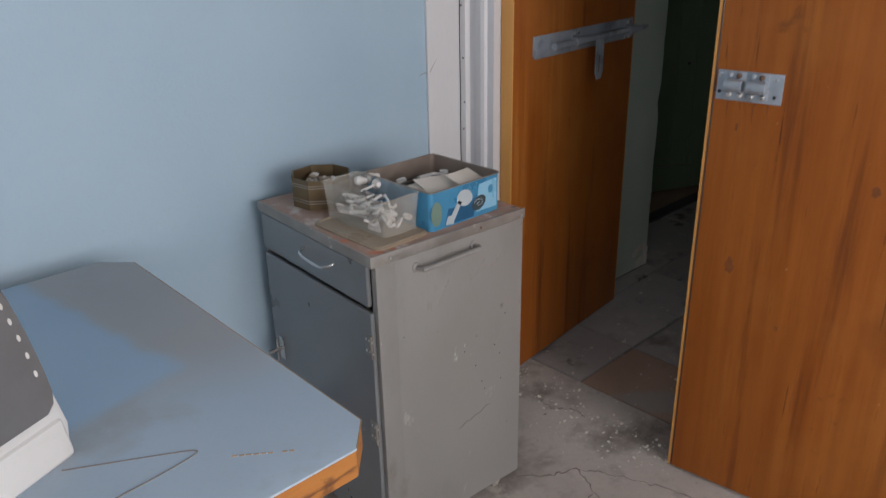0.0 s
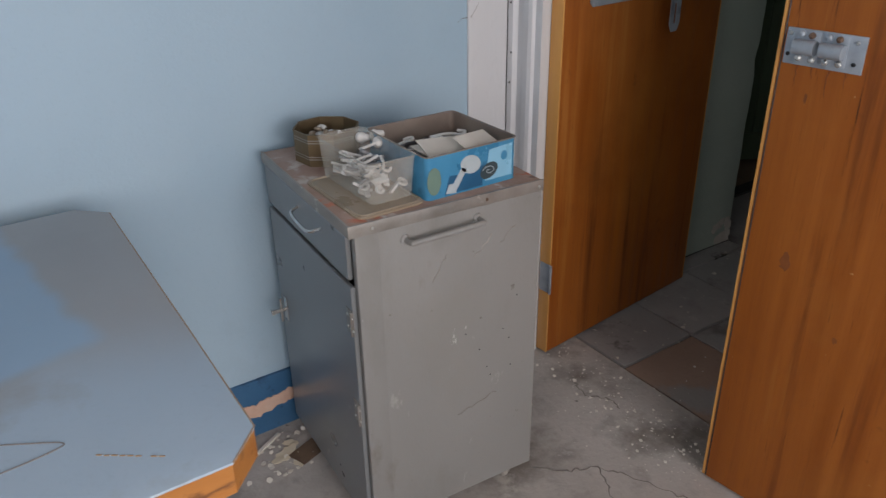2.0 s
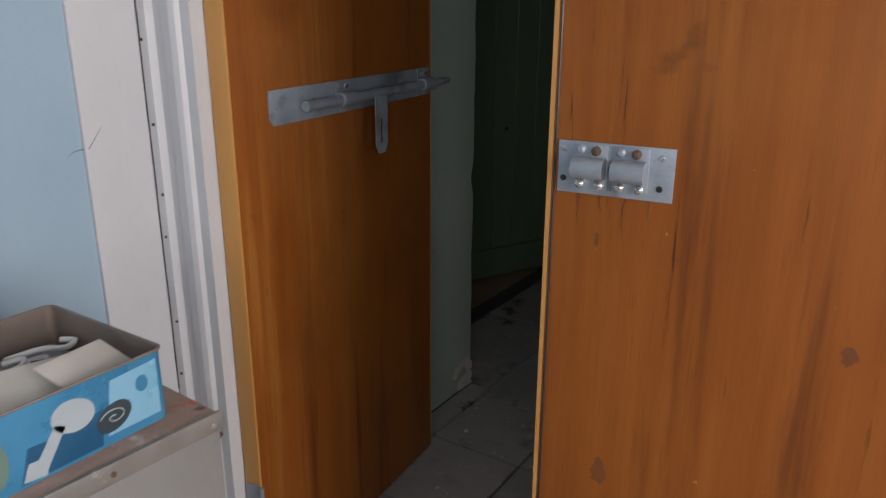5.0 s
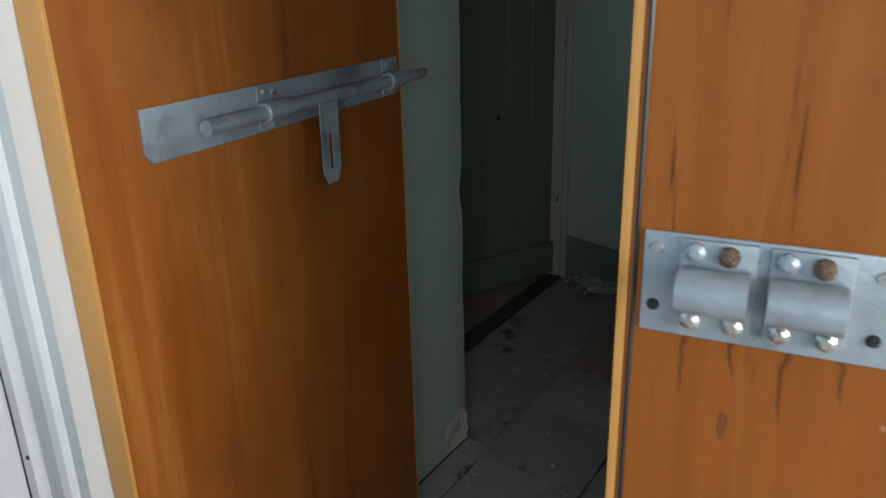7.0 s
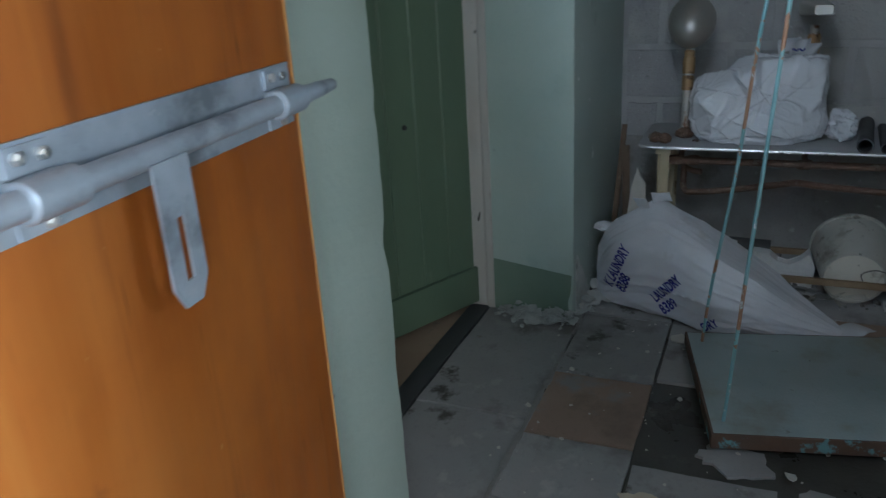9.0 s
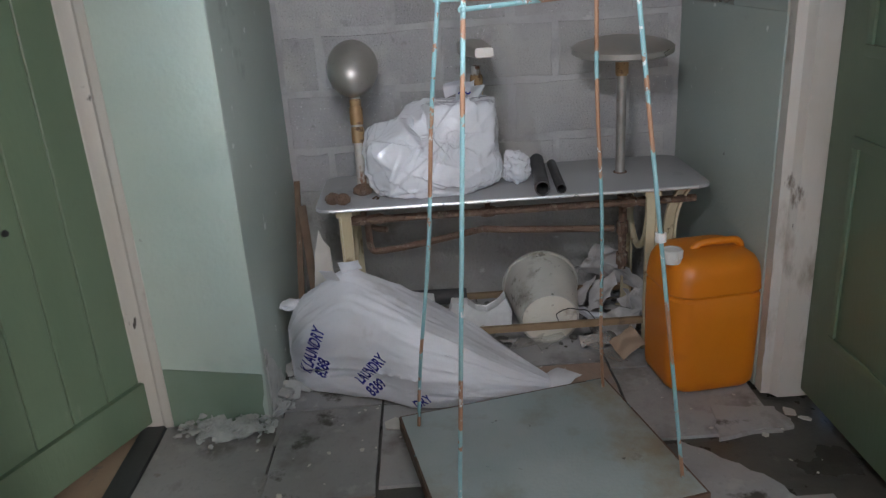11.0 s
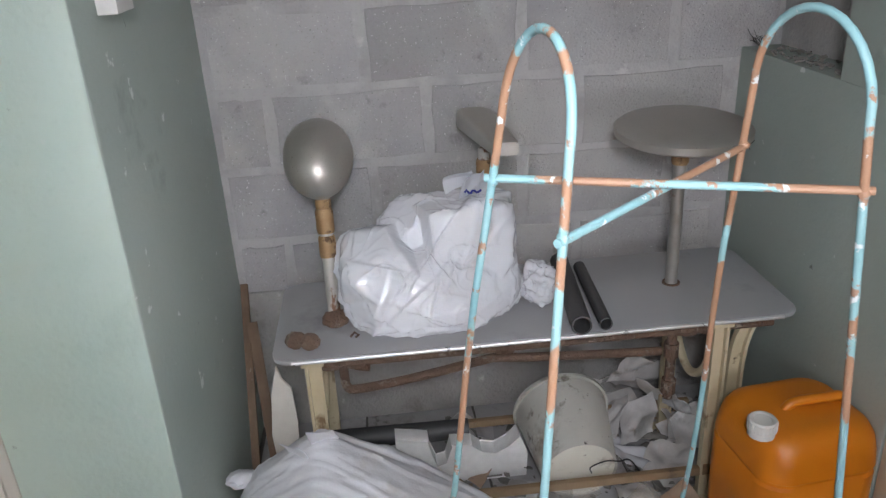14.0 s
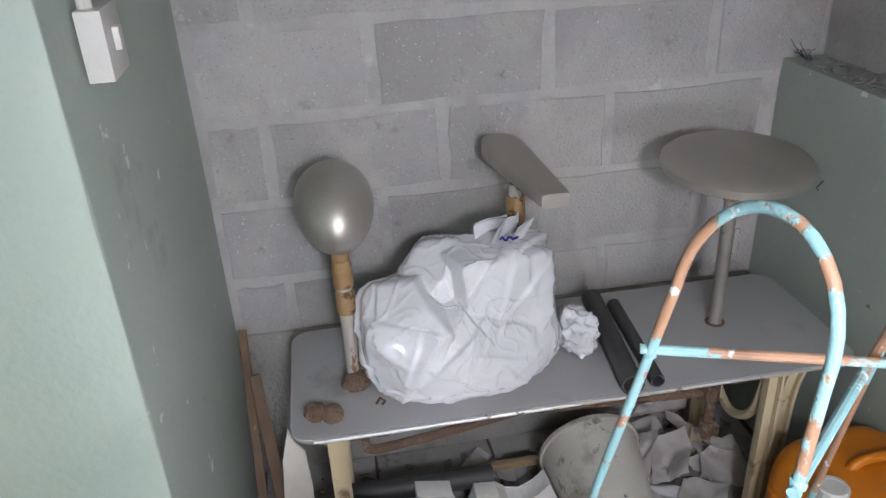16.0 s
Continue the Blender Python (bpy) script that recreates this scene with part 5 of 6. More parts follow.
# ---- things: dark room ----
# press bench
bench = thing("press_bench", "grey topped steel press bench on cream cast legs", "bench", (4.82, 0.9, 0))
BZ = 0.599
bm = B()
prism(bm, rounded(4.600, 5.02, 0.245, 1.553, 0.045, 8), BZ - 0.012, BZ, bevel=0.004)
part("bench_top", bm, BENCHGREY, bench)
bm = B()
tube(bm, [(4.5985, 1.505, BZ - 0.006)] + [(4.5982, 1.5 - 0.05 * k, BZ - 0.006) for k in range(1, 24)] + [(4.5985, 0.295, BZ - 0.006)], 0.0058, 8)
part("front_edge", bm, BENCHEDGE, bench, "bright front edge")
for y, s in ((1.460, 1), (0.435, -1)):
    for x in (4.648, 4.955):
        bm = B()
        prism(bm, [(x - 0.006, y - 0.017), (x + 0.006, y - 0.017), (x + 0.006, y + 0.017), (x - 0.006, y + 0.017)], 0.0, BZ - 0.012)
        box(bm, x - 0.022, x - 0.006, y - 0.020, y - 0.013, 0.0, BZ - 0.012)
        box(bm, x - 0.022, x - 0.006, y + 0.013, y + 0.020, 0.0, BZ - 0.012)
        box(bm, x - 0.03, x + 0.03, y - 0.028, y + 0.028, BZ - 0.036, BZ - 0.0125, bevel=0.004)
        box(bm, x - 0.03, x + 0.03, y - 0.03, y + 0.03, 0.0, 0.014, bevel=0.003)
        part("leg", bm, CREAM, bench)
    bm = B()
    tube(bm, smooth_path([(4.66, y, 0.56), (4.70, y, 0.40), (4.80, y, 0.33), (4.90, y, 0.40), (4.95, y, 0.56)], 6), 0.012, 8)
    part("arched_brace", bm, CREAM, bench)
bm = B()
spine = smooth_path([(0.290, BZ - 0.014, 0), (0.330, 0.53, 0), (0.352, 0.45, 0), (0.356, 0.28, 0), (0.356, 0.0, 0)], 5)
for w0, w1, xa, xb in ((-0.020, 0.020, 4.697, 4.705), (-0.022, -0.013, 4.684, 4.697), (0.013, 0.022, 4.684, 4.697)):
    rings = [[bm.verts.new((x, c.x + w, c.y)) for x, w in ((xa, w0), (xa, w1), (xb, w1), (xb, w0))] for c in spine]
    for p, q in zip(rings, rings[1:]):
        for k in range(4):
            bm.faces.new((p[k], p[(k + 1) % 4], q[(k + 1) % 4], q[k]))
    bm.faces.new(rings[0][::-1])
    bm.faces.new(rings[-1])
box(bm, 4.672, 4.728, 0.26, 0.38, BZ - 0.03, BZ - 0.0125, bevel=0.004)
part("side_casting", bm, CREAM, bench)
for x, y0, y1, z in ((4.635, 0.30, 1.50, 0.108), (4.965, 0.35, 1.50, 0.095)):
    bm = B()
    box(bm, x - 0.009, x + 0.009, y0, y1, z - 0.012, z + 0.012, bevel=0.003)
    part("stretcher", bm, RAILDIRT, bench)
# steam pipes under the top
bm = B()
tube(bm, [(4.690, 1.47, 0.528), (4.690, 0.27, 0.528)], 0.013, 12)
for y in (1.42, 1.36, 0.98, 0.50, 0.44):
    tube(bm, [(4.690, y - 0.024, 0.528), (4.690, y - 0.014, 0.529), (4.690, y + 0.010, 0.527), (4.690, y + 0.024, 0.528)], 0.021, 8, radii=[0.016, 0.020, 0.019, 0.016])
for y in (1.405, 0.98, 0.49):
    tube(bm, [(4.69, y, 0.530), (4.755, y, 0.56), (4.78, y, BZ - 0.0125)], 0.011, 10)
steam = part("steam_pipe", bm, RUST, bench, "rusty steam pipe with unions")
bm = B()
tube(bm, smooth_path([(4.69, 1.392, 0.527), (4.77, 1.398, 0.485), (4.80, 1.40, 0.42), (4.80, 1.395, 0.382), (4.80, 1.36, 0.372), (4.80, 1.20, 0.392), (4.80, 1.02, 0.425), (4.80, 0.98, 0.428), (4.80, 0.90, 0.420), (4.80, 0.66, 0.405), (4.80, 0.52, 0.398)], 4), 0.0125, 10)
tube(bm, [(4.80, 0.49, 0.56), (4.80, 0.49, 0.24)], 0.014, 10)
for z in (0.50, 0.40, 0.28):
    tube(bm, [(4.80, 0.49, z - 0.022), (4.80, 0.49, z + 0.022)], 0.021, 10)
tube(bm, [(4.80, 1.40, 0.47), (4.76, 1.36, 0.468), (4.75, 1.33, 0.468)], 0.011, 8)
part("return_pipe", bm, RUST, bench, "bent rusty return pipe")


def stand_pipe(ob, foot, head, collars, mat_=PIPEPAINT):
    f, h = Vector(foot), Vector(head)
    bm = B()
    tube(bm, [f, h], 0.0165, 16)
    p = part("pipe", bm, mat_, ob, "pipe with flaking paint")
    bm = B()
    for a, b, r in collars:
        u, v = f.lerp(h, a), f.lerp(h, b)
        rr = [r * 0.9, r, r, r * 0.9]
        tube(bm, [u, u.lerp(v, 0.12), u.lerp(v, 0.88), v], r, 16, radii=rr)
    part("collar", bm, BRASS, ob, "tarnished brass collar")


# egg-shaped form
egg = thing("egg_press_form", "egg-shaped aluminium press form on a flaking pipe", "press form", (4.78, 1.405, BZ))
stand_pipe(egg, (4.775, 1.405, BZ), (4.845, 1.406, 0.935), [(0.50, 0.66, 0.0215), (0.68, 0.86, 0.0225), (0.86, 0.93, 0.0195)])
bm = B()
me_m = Matrix.Translation((4.868, 1.406, 1.015)) @ pose(0, 0, 0, 0, 14, 180)


def egg_r(d):
    L = 0.100 if d.x < 0 else 0.140
    p = 2.0
    return 1 / ((abs(d.x) / L) ** p + (abs(d.y) / 0.086) ** p + (abs(d.z) / 0.090) ** p) ** (1 / p)


blob(bm, me_m, egg_r, 5)
part("egg_head", bm, ALU, egg, smooth=60)
bm = B()
blob(bm, pose(4.765, 1.402, BZ + 0.014) @ Matrix.Diagonal((0.034, 0.034, 0.022, 1)), lambda d: 1 + 0.22 * noise.noise(d * 2.5), 3)
part("rusted_flange", bm, RUST, egg, "rust-caked foot flange")

# sleeve-shaped form
slv = thing("sleeve_press_form", "tapered aluminium sleeve press form on a pipe", "press form", (4.93, 0.985, BZ))
stand_pipe(slv, (4.93, 0.985, BZ), (4.935, 0.983, 0.985), [(0.56, 0.72, 0.0205), (0.74, 0.92, 0.0225)])
bm = B()
rings = []
A_, B_ = Vector((5.10, 0.998, 1.036)), Vector((4.655, 0.974, 1.059))
for k in range(25):
    t = k / 24
    c = A_.lerp(B_, t)
    w = 0.055 * (1 - t) + 0.031 * t
    h = 0.030 * (1 - t) + 0.017 * t
    if t < 0.25:
        e = math.sqrt(max(0.0, 1 - (1 - t / 0.25) ** 2))
        w, h = w * max(e, 0.05), h * (0.35 + 0.65 * e)
    if t > 0.975:
        w, h = w * 0.93, h * 0.9
    ring = []
    for j in range(28):
        a = 2 * math.pi * j / 28
        ca, sa = math.cos(a), math.sin(a)
        q = 5.0
        y = w * math.copysign(abs(ca) ** (2 / q), ca)
        z = h * math.copysign(abs(sa) ** (2 / q), sa)
        ring.append(bm.verts.new((c.x, c.y + y, c.z + z)))
    rings.append(ring)
for a, b in zip(rings, rings[1:]):
    for j in range(28):
        bm.faces.new((a[j], a[(j + 1) % 28], b[(j + 1) % 28], b[j]))
bm.faces.new(rings[0][::-1])
bm.faces.new(rings[-1])
part("sleeve_head", bm, ALU, slv, smooth=32)

# mushroom-shaped form
mus = thing("mushroom_press_form", "mushroom-shaped aluminium press form on a bare pipe", "press form", (4.82, 0.498, BZ))
stand_pipe(mus, (4.82, 0.498, BZ), (4.822, 0.498, 1.02), [(0.80, 0.94, 0.022), (0.94, 1.0, 0.027)], TRIMSTEEL)
bm = B()
lathe(bm, [(0.020, -0.018), (0.10, -0.018), (0.158, -0.012), (0.168, -0.006), (0.169, 0.012), (0.160, 0.020), (0.13, 0.030), (0.085, 0.039), (0.04, 0.044), (0.0, 0.045)], Matrix.Translation((4.822, 0.498, 1.020)) @ pose(0, 0, 0, 0, -3, 0), 56)
part("mushroom_head", bm, ALU, mus, smooth=25)
bm = B()
lathe(bm, [(0.017, 0), (0.024, 0), (0.024, 0.003), (0.017, 0.003), (0.017, 0)], pose(4.82, 0.498, BZ), 24)
part("foot_ring", bm, RUST, mus)
bm = B()
tube(bm, [(4.662, 0.40, 1.012), (4.655, 0.41, 1.022), (4.668, 0.388, 1.03)], 0.0012, 5)
part("cut_mark", bm, PLASTICBLACK, mus)

# white polythene bag on the bench
bagm = thing("plastic_bag", "crumpled stuffed white polythene bag on the bench", "bag", (4.82, 1.15, BZ))


grng = random.Random(41)


def facets(centre, semi, n, jitter):
    """Planes round an ellipsoid: (normal, distance from the origin)."""
    out = []
    for k in range(n):
        z = 1 - 2 * (k + 0.5) / n
        a = k * 2.39996 + grng.uniform(-0.35, 0.35)
        r = math.sqrt(max(0, 1 - z * z))
        nn = Vector((r * math.cos(a), r * math.sin(a), z + grng.uniform(-0.12, 0.12))).normalized()
        h = math.sqrt(sum((nn[i] * semi[i]) ** 2 for i in range(3))) * grng.uniform(1 - jitter, 1 + jitter) + nn.dot(Vector(centre))
        out.append((nn, max(h, 0.01)))
    return out


def slabs_of(rows):
    """Planes given by direction and distance from the bag's middle."""
    return [(Vector(nn).normalized(), h) for nn, h in rows]


# a wide settled base, a boxy stuffed end, a pointed end and a hump behind
LOBES = [
    facets((-0.005, 0.0, -0.035), (0.180, 0.250, 0.128), 46, 0.06),
    slabs_of([((-1, -0.10, 0.28), 0.118), ((-0.35, 1, 0.05), 0.026), ((-0.25, -1, 0.05), 0.222), ((0.6, -1, 0.02), 0.215), ((-0.10, -0.06, 1), 0.192), ((0.2, 0.55, 1), 0.172), ((1, 0, 0.25), 0.125), ((-0.75, 0.05, -1), 0.062), ((-0.6, -1, -0.45), 0.185)]),
    facets((-0.015, 0.115, 0.028), (0.125, 0.115, 0.118), 13, 0.12),
    facets((0.060, 0.020, 0.075), (0.10, 0.105, 0.115), 13, 0.10),
]


def fold_set(n):
    """Creases: a middle, the line's normal, length, height and which side is steep."""
    out = []
    for k in range(n):
        a, z = grng.uniform(1.7, 5.0), grng.uniform(-0.45, 0.85)
        r = math.sqrt(1 - z * z)
        c = Vector((r * math.cos(a), r * math.sin(a), z))
        low = z < 0.0
        along = (c.cross(Vector((0, 0, 1))).normalized() if low else Vector((grng.gauss(0, 1), grng.gauss(0, 1), grng.gauss(0, 1))))
        if low:
            along = along + Vector((0, 0, grng.uniform(-0.35, 0.35)))
        out.append((c, c.cross(along).normalized(), grng.uniform(0.30, 0.75), grng.uniform(0.003, 0.0085), grng.choice((-1, 1))))
    return out


bm = B()
bmesh.ops.create_icosphere(bm, subdivisions=7, radius=1.0)
dirs = np.array([v.co.normalized() for v in bm.verts])
wob = np.array([noise.noise_vector(Vector(d) * 1.6) for d in dirs]) * 0.10
bent = dirs + wob
bent /= np.linalg.norm(bent, axis=1)[:, None]
rad = np.zeros(len(dirs))
for planes, crisp in zip(LOBES, (16, 44, 30, 30)):
    s = np.zeros(len(dirs))
    for nn, h in planes:
        q = bent @ np.array(nn)
        s += (np.clip(q, 0.0, None) * (0.2 / h)) ** crisp
    rad = np.maximum(rad, np.clip(0.2 * np.maximum(s, 1e-30) ** (-1 / crisp), 0, 0.30))
for c, nn, ln, amp, side in fold_set(34):
    q = (dirs + wob * 0.9) @ np.array(nn) * side
    near = np.exp(-((1 - dirs @ np.array(c)) * 2 / ln ** 2) ** 2)
    rad += amp * near * np.where(q > 0, np.clip(1 - q / 0.20, 0, 1) ** 1.6, np.clip(1 + q / 0.022, 0, 1)) - 0.25 * amp * near * np.exp(-((q + 0.05) / 0.03) ** 2)
fine_wave = np.array([1 - abs(noise.noise(Vector((d[0], d[1], d[2] * 0.8)) * 2.7)) * 9 for d in bent])
finer_wave = np.array([1 - abs(noise.noise(Vector(d) * 5.5 + Vector((3, 1, 0)))) * 7 for d in bent])
rad += 0.0045 * np.clip(fine_wave, 0, 1) ** 1.3 + 0.0018 * np.clip(finer_wave, 0, 1) + 0.004 * np.array([noise.noise(Vector(d) * 2.4) for d in dirs])
for v, d, r in zip(bm.verts, dirs, rad):
    v.co = Vector((4.815, 1.155, 0.695)) + Vector(d) * float(r)
    if v.co.z < BZ + 0.002:
        v.co.z = BZ + 0.002
    if v.co.x > 5.10:
        v.co.x = 5.10
part("bag_body", bm, BAGWHITE, bagm, smooth=50)
for k in range(3):
    bm = B()
    y = 1.06 - 0.035 * k
    m = pose(4.835, y, 0.918 - 0.008 * k, 62, 12 - 8 * k, 100 + 15 * k)
    crumpled_sheet(bm, m, 0.075, 0.06, random.Random(k), 0.036, 16)
    part("gathered_top", bm, BAGWHITE, bagm, smooth=60)
bm = B()
tube(bm, [(4.795 + 0.004 * math.sin(k * 2.1), 1.055 - 0.005 * k, 0.915 + 0.004 * math.sin(k * 1.7)) for k in range(9)], 0.0028, 6)
part("blue_print", bm, INK, bagm, "scrap of blue print", smooth=0)

bm = B()
blob(bm, Matrix.Translation((4.80, 0.868, BZ + 0.048)), lambda d: (1 / math.sqrt((d.x / 0.055) ** 2 + (d.y / 0.042) ** 2 + (d.z / 0.055) ** 2)) + 0.03 * (noise.voronoi(d * 2.2)[0][0] - 0.4) + 0.012 * (noise.voronoi(d * 5)[0][0] - 0.4), 5)
for v in bm.verts:
    v.co.z = max(v.co.z, BZ + 0.001)
whole("crumpled_bag", bm, BAGWHITE, "small scrunched white bag beside the big bag", "bag", smooth=55)


def hollow_tube(name, a, b, r, label):
    a, b = Vector(a), Vector(b)
    m = (b - a).to_track_quat("Z", "Y").to_matrix().to_4x4()
    m.translation = a
    L = (b - a).length
    bm = B()
    lathe(bm, [(r * 0.82, 0), (r, 0), (r, L), (r * 0.82, L), (r * 0.82, 0.0)], m, 22)
    return whole(name, bm, TUBEBLACK, label, "tube", "black tubes on the bench")


hollow_tube("black_tube", (4.592, 0.808, BZ + 0.026), (4.965, 0.772, BZ + 0.026), 0.0255, "thick dusty black plastic tube lying on the bench")
hollow_tube("black_tube", (4.605, 0.744, BZ + 0.017), (4.935, 0.722, BZ + 0.017), 0.0165, "thin dusty black plastic tube lying on the bench")
for x, y, s in ((4.668, 1.497, 0.026), (4.655, 1.462, 0.024)):
    bm = B()
    blob(bm, pose(x, y, BZ + 0.016) @ Matrix.Diagonal((s, s, 0.02, 1)), lambda d: 1 + 0.28 * noise.noise(d * 2.2 + Vector((x * 30, 0, 0))), 3)
    whole("rusty_nut", bm, RUST, "rust-caked pipe nut on the bench", "pipe nut", "rusty nuts")
bm = B()
tube(bm, [(4.685, 1.365, BZ + 0.003), (4.70, 1.355, BZ + 0.006), (4.69, 1.345, BZ + 0.003), (4.68, 1.352, BZ + 0.003)], 0.003, 6)
whole("rust_scrap", bm, RUST, "small curl of rusty wire on the bench", "wire scrap")

# laundry trolley: platform and two loops joined by crossed bars
tro = thing("laundry_trolley", "flaking turquoise laundry trolley with platform and loops", "trolley", (3.985, 0.918, 0))
MT = pose(3.985, 0.918, 0, 0, 0, 12.5)
bm = B()
box(bm, -0.296, 0.296, -0.331, 0.331, 0.046, 0.056, MT, 0.004)
part("platform", bm, PLATFORM, tro)
bm = B()
for b in ((-0.302, -0.288, -0.337, 0.337), (0.288, 0.302, -0.337, 0.337), (-0.288, 0.288, -0.337, -0.323), (-0.288, 0.288, 0.323, 0.337)):
    box(bm, *b, 0.010, 0.0545, MT, 0.003)
part("platform_rim", bm, PLATEDGE, tro, "rusted steel rim")
for x in (-0.25, 0.25):
    for y in (-0.28, 0.28):
        bm = B()
        lathe(bm, [(0, -0.008), (0.020, -0.008), (0.022, 0), (0.020, 0.008), (0, 0.008)], MT @ pose(x, y, 0.018, 90, 0, 0), 14)
        box(bm, x - 0.012, x + 0.012, y - 0.016, y + 0.016, 0.030, 0.046, MT)
        part("castor", bm, PLASTICBLACK, tro)
JA, JB, JC, JD = Vector((3.879, 1.128, 1.252)), Vector((3.705, 1.086, 1.252)), Vector((3.961, 0.778, 1.252)), Vector((3.751, 0.744, 1.248))
for ff, jf, jn, fn in (((4.15, 1.252, 0.054), JA, JB, (3.69, 1.156, 0.054)), ((4.295, 0.672, 0.054), JC, JD, (3.830, 0.574, 0.054))):
    ff, fn = Vector(ff), Vector(fn)
    du, dn = (jf - ff).normalized(), (jn - fn).normalized()
    sp = jf - jn
    a, b = jf + du * 0.085 , jn + dn * 0.085
    wid = (a - b).length / 2
    mid = (a + b) / 2
    upv = (du + dn).normalized()
    sx = (a - b).normalized()
    arch = [mid + sx * wid * math.cos(math.pi * k / 16) + upv * 0.108 * math.sin(math.pi * k / 16) for k in range(17)]
    legs1 = [ff.lerp(a, k / 10) + Vector((0, 0.004 * math.sin(k), 0)) for k in range(10)]
    legs2 = [b.lerp(fn, k / 10) for k in range(1, 11)]
    bm = B()
    tube(bm, legs1 + arch + legs2, 0.0051, 12)
    part("loop", bm, TURQ, tro)
for a, b in ((JA, JD), (JB, JC)):
    bm = B()
    off = Vector((0, 0, 0.006 if a is JA else -0.006))
    d = (b - a).normalized() * 0.01
    tube(bm, [a - d + off, b + d + off], 0.0050, 10)
    part("cross_bar", bm, TURQ, tro)
    for p in (a, b):
        bm = B()
        blob(bm, Matrix.Translation(p + off * 0.5), lambda q: 0.0070 * (1 + 0.25 * noise.noise(q * 2)), 2)
        part("weld", bm, TURQ, tro)
bm = B()
lathe(bm, [(0.0078, -0.012), (0.0125, -0.010), (0.0125, 0.010), (0.0078, 0.012)], Matrix.Translation(Vector((3.830, 0.574, 0.054)).lerp(JD, 0.57)), 10)
part("tape_wrap", bm, PLASTICWHITE, tro, "white tape wrapped on the rod")

# jerrycan
CANDX, CANDY = -0.025, -0.03
can = thing("jerrycan", "dirty orange plastic jerrycan with white cap", "jerrycan", (4.46, 0.355, 0))
bm = B()
rings = []
for z, g, r in ((0.0, -0.022, 0.06), (0.006, -0.010, 0.065), (0.018, -0.002, 0.07), (0.04, 0.0, 0.07), (0.12, 0.002, 0.07), (0.22, 0.004, 0.07), (0.318, 0.002, 0.066), (0.324, -0.003, 0.066), (0.332, -0.003, 0.066), (0.338, 0.002, 0.066), (0.375, -0.001, 0.066), (0.408, -0.007, 0.066), (0.430, -0.018, 0.064), (0.443, -0.036, 0.055), (0.448, -0.060, 0.04)):
    rings.append([bm.verts.new((x, y, z)) for x, y in rounded(4.325 - g + CANDX, 4.60 + g + CANDX, 0.205 - g + CANDY, 0.505 + g + CANDY, r, 7)])
for a, b in zip(rings, rings[1:]):
    for k in range(len(a)):
        bm.faces.new((a[k], a[(k + 1) % len(a)], b[(k + 1) % len(a)], b[k]))
bm.faces.new(rings[0][::-1])
bm.faces.new(rings[-1])
bmesh.ops.rotate(bm, cent=(4.46, 0.355, 0), matrix=Matrix.Rotation(radians(6), 3, "Z"), verts=bm.verts)
part("can_body", bm, CANORANGE, can, smooth=40)
bm = B()
hp = smooth_path([(4.455, 0.400, 0.432), (4.455, 0.378, 0.458), (4.455, 0.345, 0.465), (4.455, 0.29, 0.466), (4.460, 0.262, 0.464), (4.462, 0.246, 0.454), (4.462, 0.238, 0.430)], 5)
tube(bm, [p + Vector((CANDX, CANDY, 0)) for p in hp], 0.012, 12)
part("handle", bm, CANORANGE, can)
bm = B()
mc = pose(4.392 + CANDX, 0.480 + CANDY, 0.432)
lathe(bm, [(0, 0), (0.030, 0), (0.030, 0.012), (0.032, 0.014), (0.032, 0.038), (0.029, 0.042), (0.022, 0.042), (0.020, 0.040), (0, 0.040)], mc, 26)
capo = part("cap", bm, CAPWHITE, can, "white screw cap")
bm = B()
for k in range(26):
    a = 6.2832 * k / 26
    box(bm, -0.0012, 0.0012, -0.0012, 0.0012, 0.016, 0.037, mc @ pose(0.0323 * math.cos(a), 0.0323 * math.sin(a), 0, 0, 0, math.degrees(a)))
part("cap_ribs", bm, CAPWHITE, capo)

# bucket on its side under the bench
buc = thing("bucket", "dirty white plastic bucket lying on its side", "bucket", (4.80, 0.80, 0))
cb, cr = Vector((4.68, 0.775, 0.110)), Vector((4.90, 0.774, 0.146))
mb = (cr - cb).to_track_quat("Z", "Y").to_matrix().to_4x4()
mb.translation = cb
L = 0.23
bm = B()
lathe(bm, [(0.098, 0.004), (0.103, 0.0), (0.106, 0.004), (0.138, L), (0.146, L), (0.146, L + 0.012), (0.136, L + 0.012), (0.134, L), (0.102, 0.010), (0.0, 0.010)], mb, 44)
part("bucket_shell", bm, BUCKETWHITE, buc)
bm = B()
lathe(bm, [(0, 0.002), (0.097, 0.002), (0.099, 0.005), (0, 0.008)], mb, 40)
part("bucket_base", bm, BUCKETBASE, buc, "cream bucket base")
bm = B()
tube(bm, smooth_path([cb + Vector((-0.012, -0.028, 0.0)), cb + Vector((-0.03, -0.02, 0.035)), cb + Vector((-0.035, -0.06, 0.055)), cb + Vector((-0.03, -0.10, 0.045)), cb + Vector((0.0, -0.14, 0.02)), cb + Vector((0.02, -0.19, -0.06))], 6), 0.002, 7)
part("bail_wire", bm, PLASTICBLACK, buc, "bent wire handle")

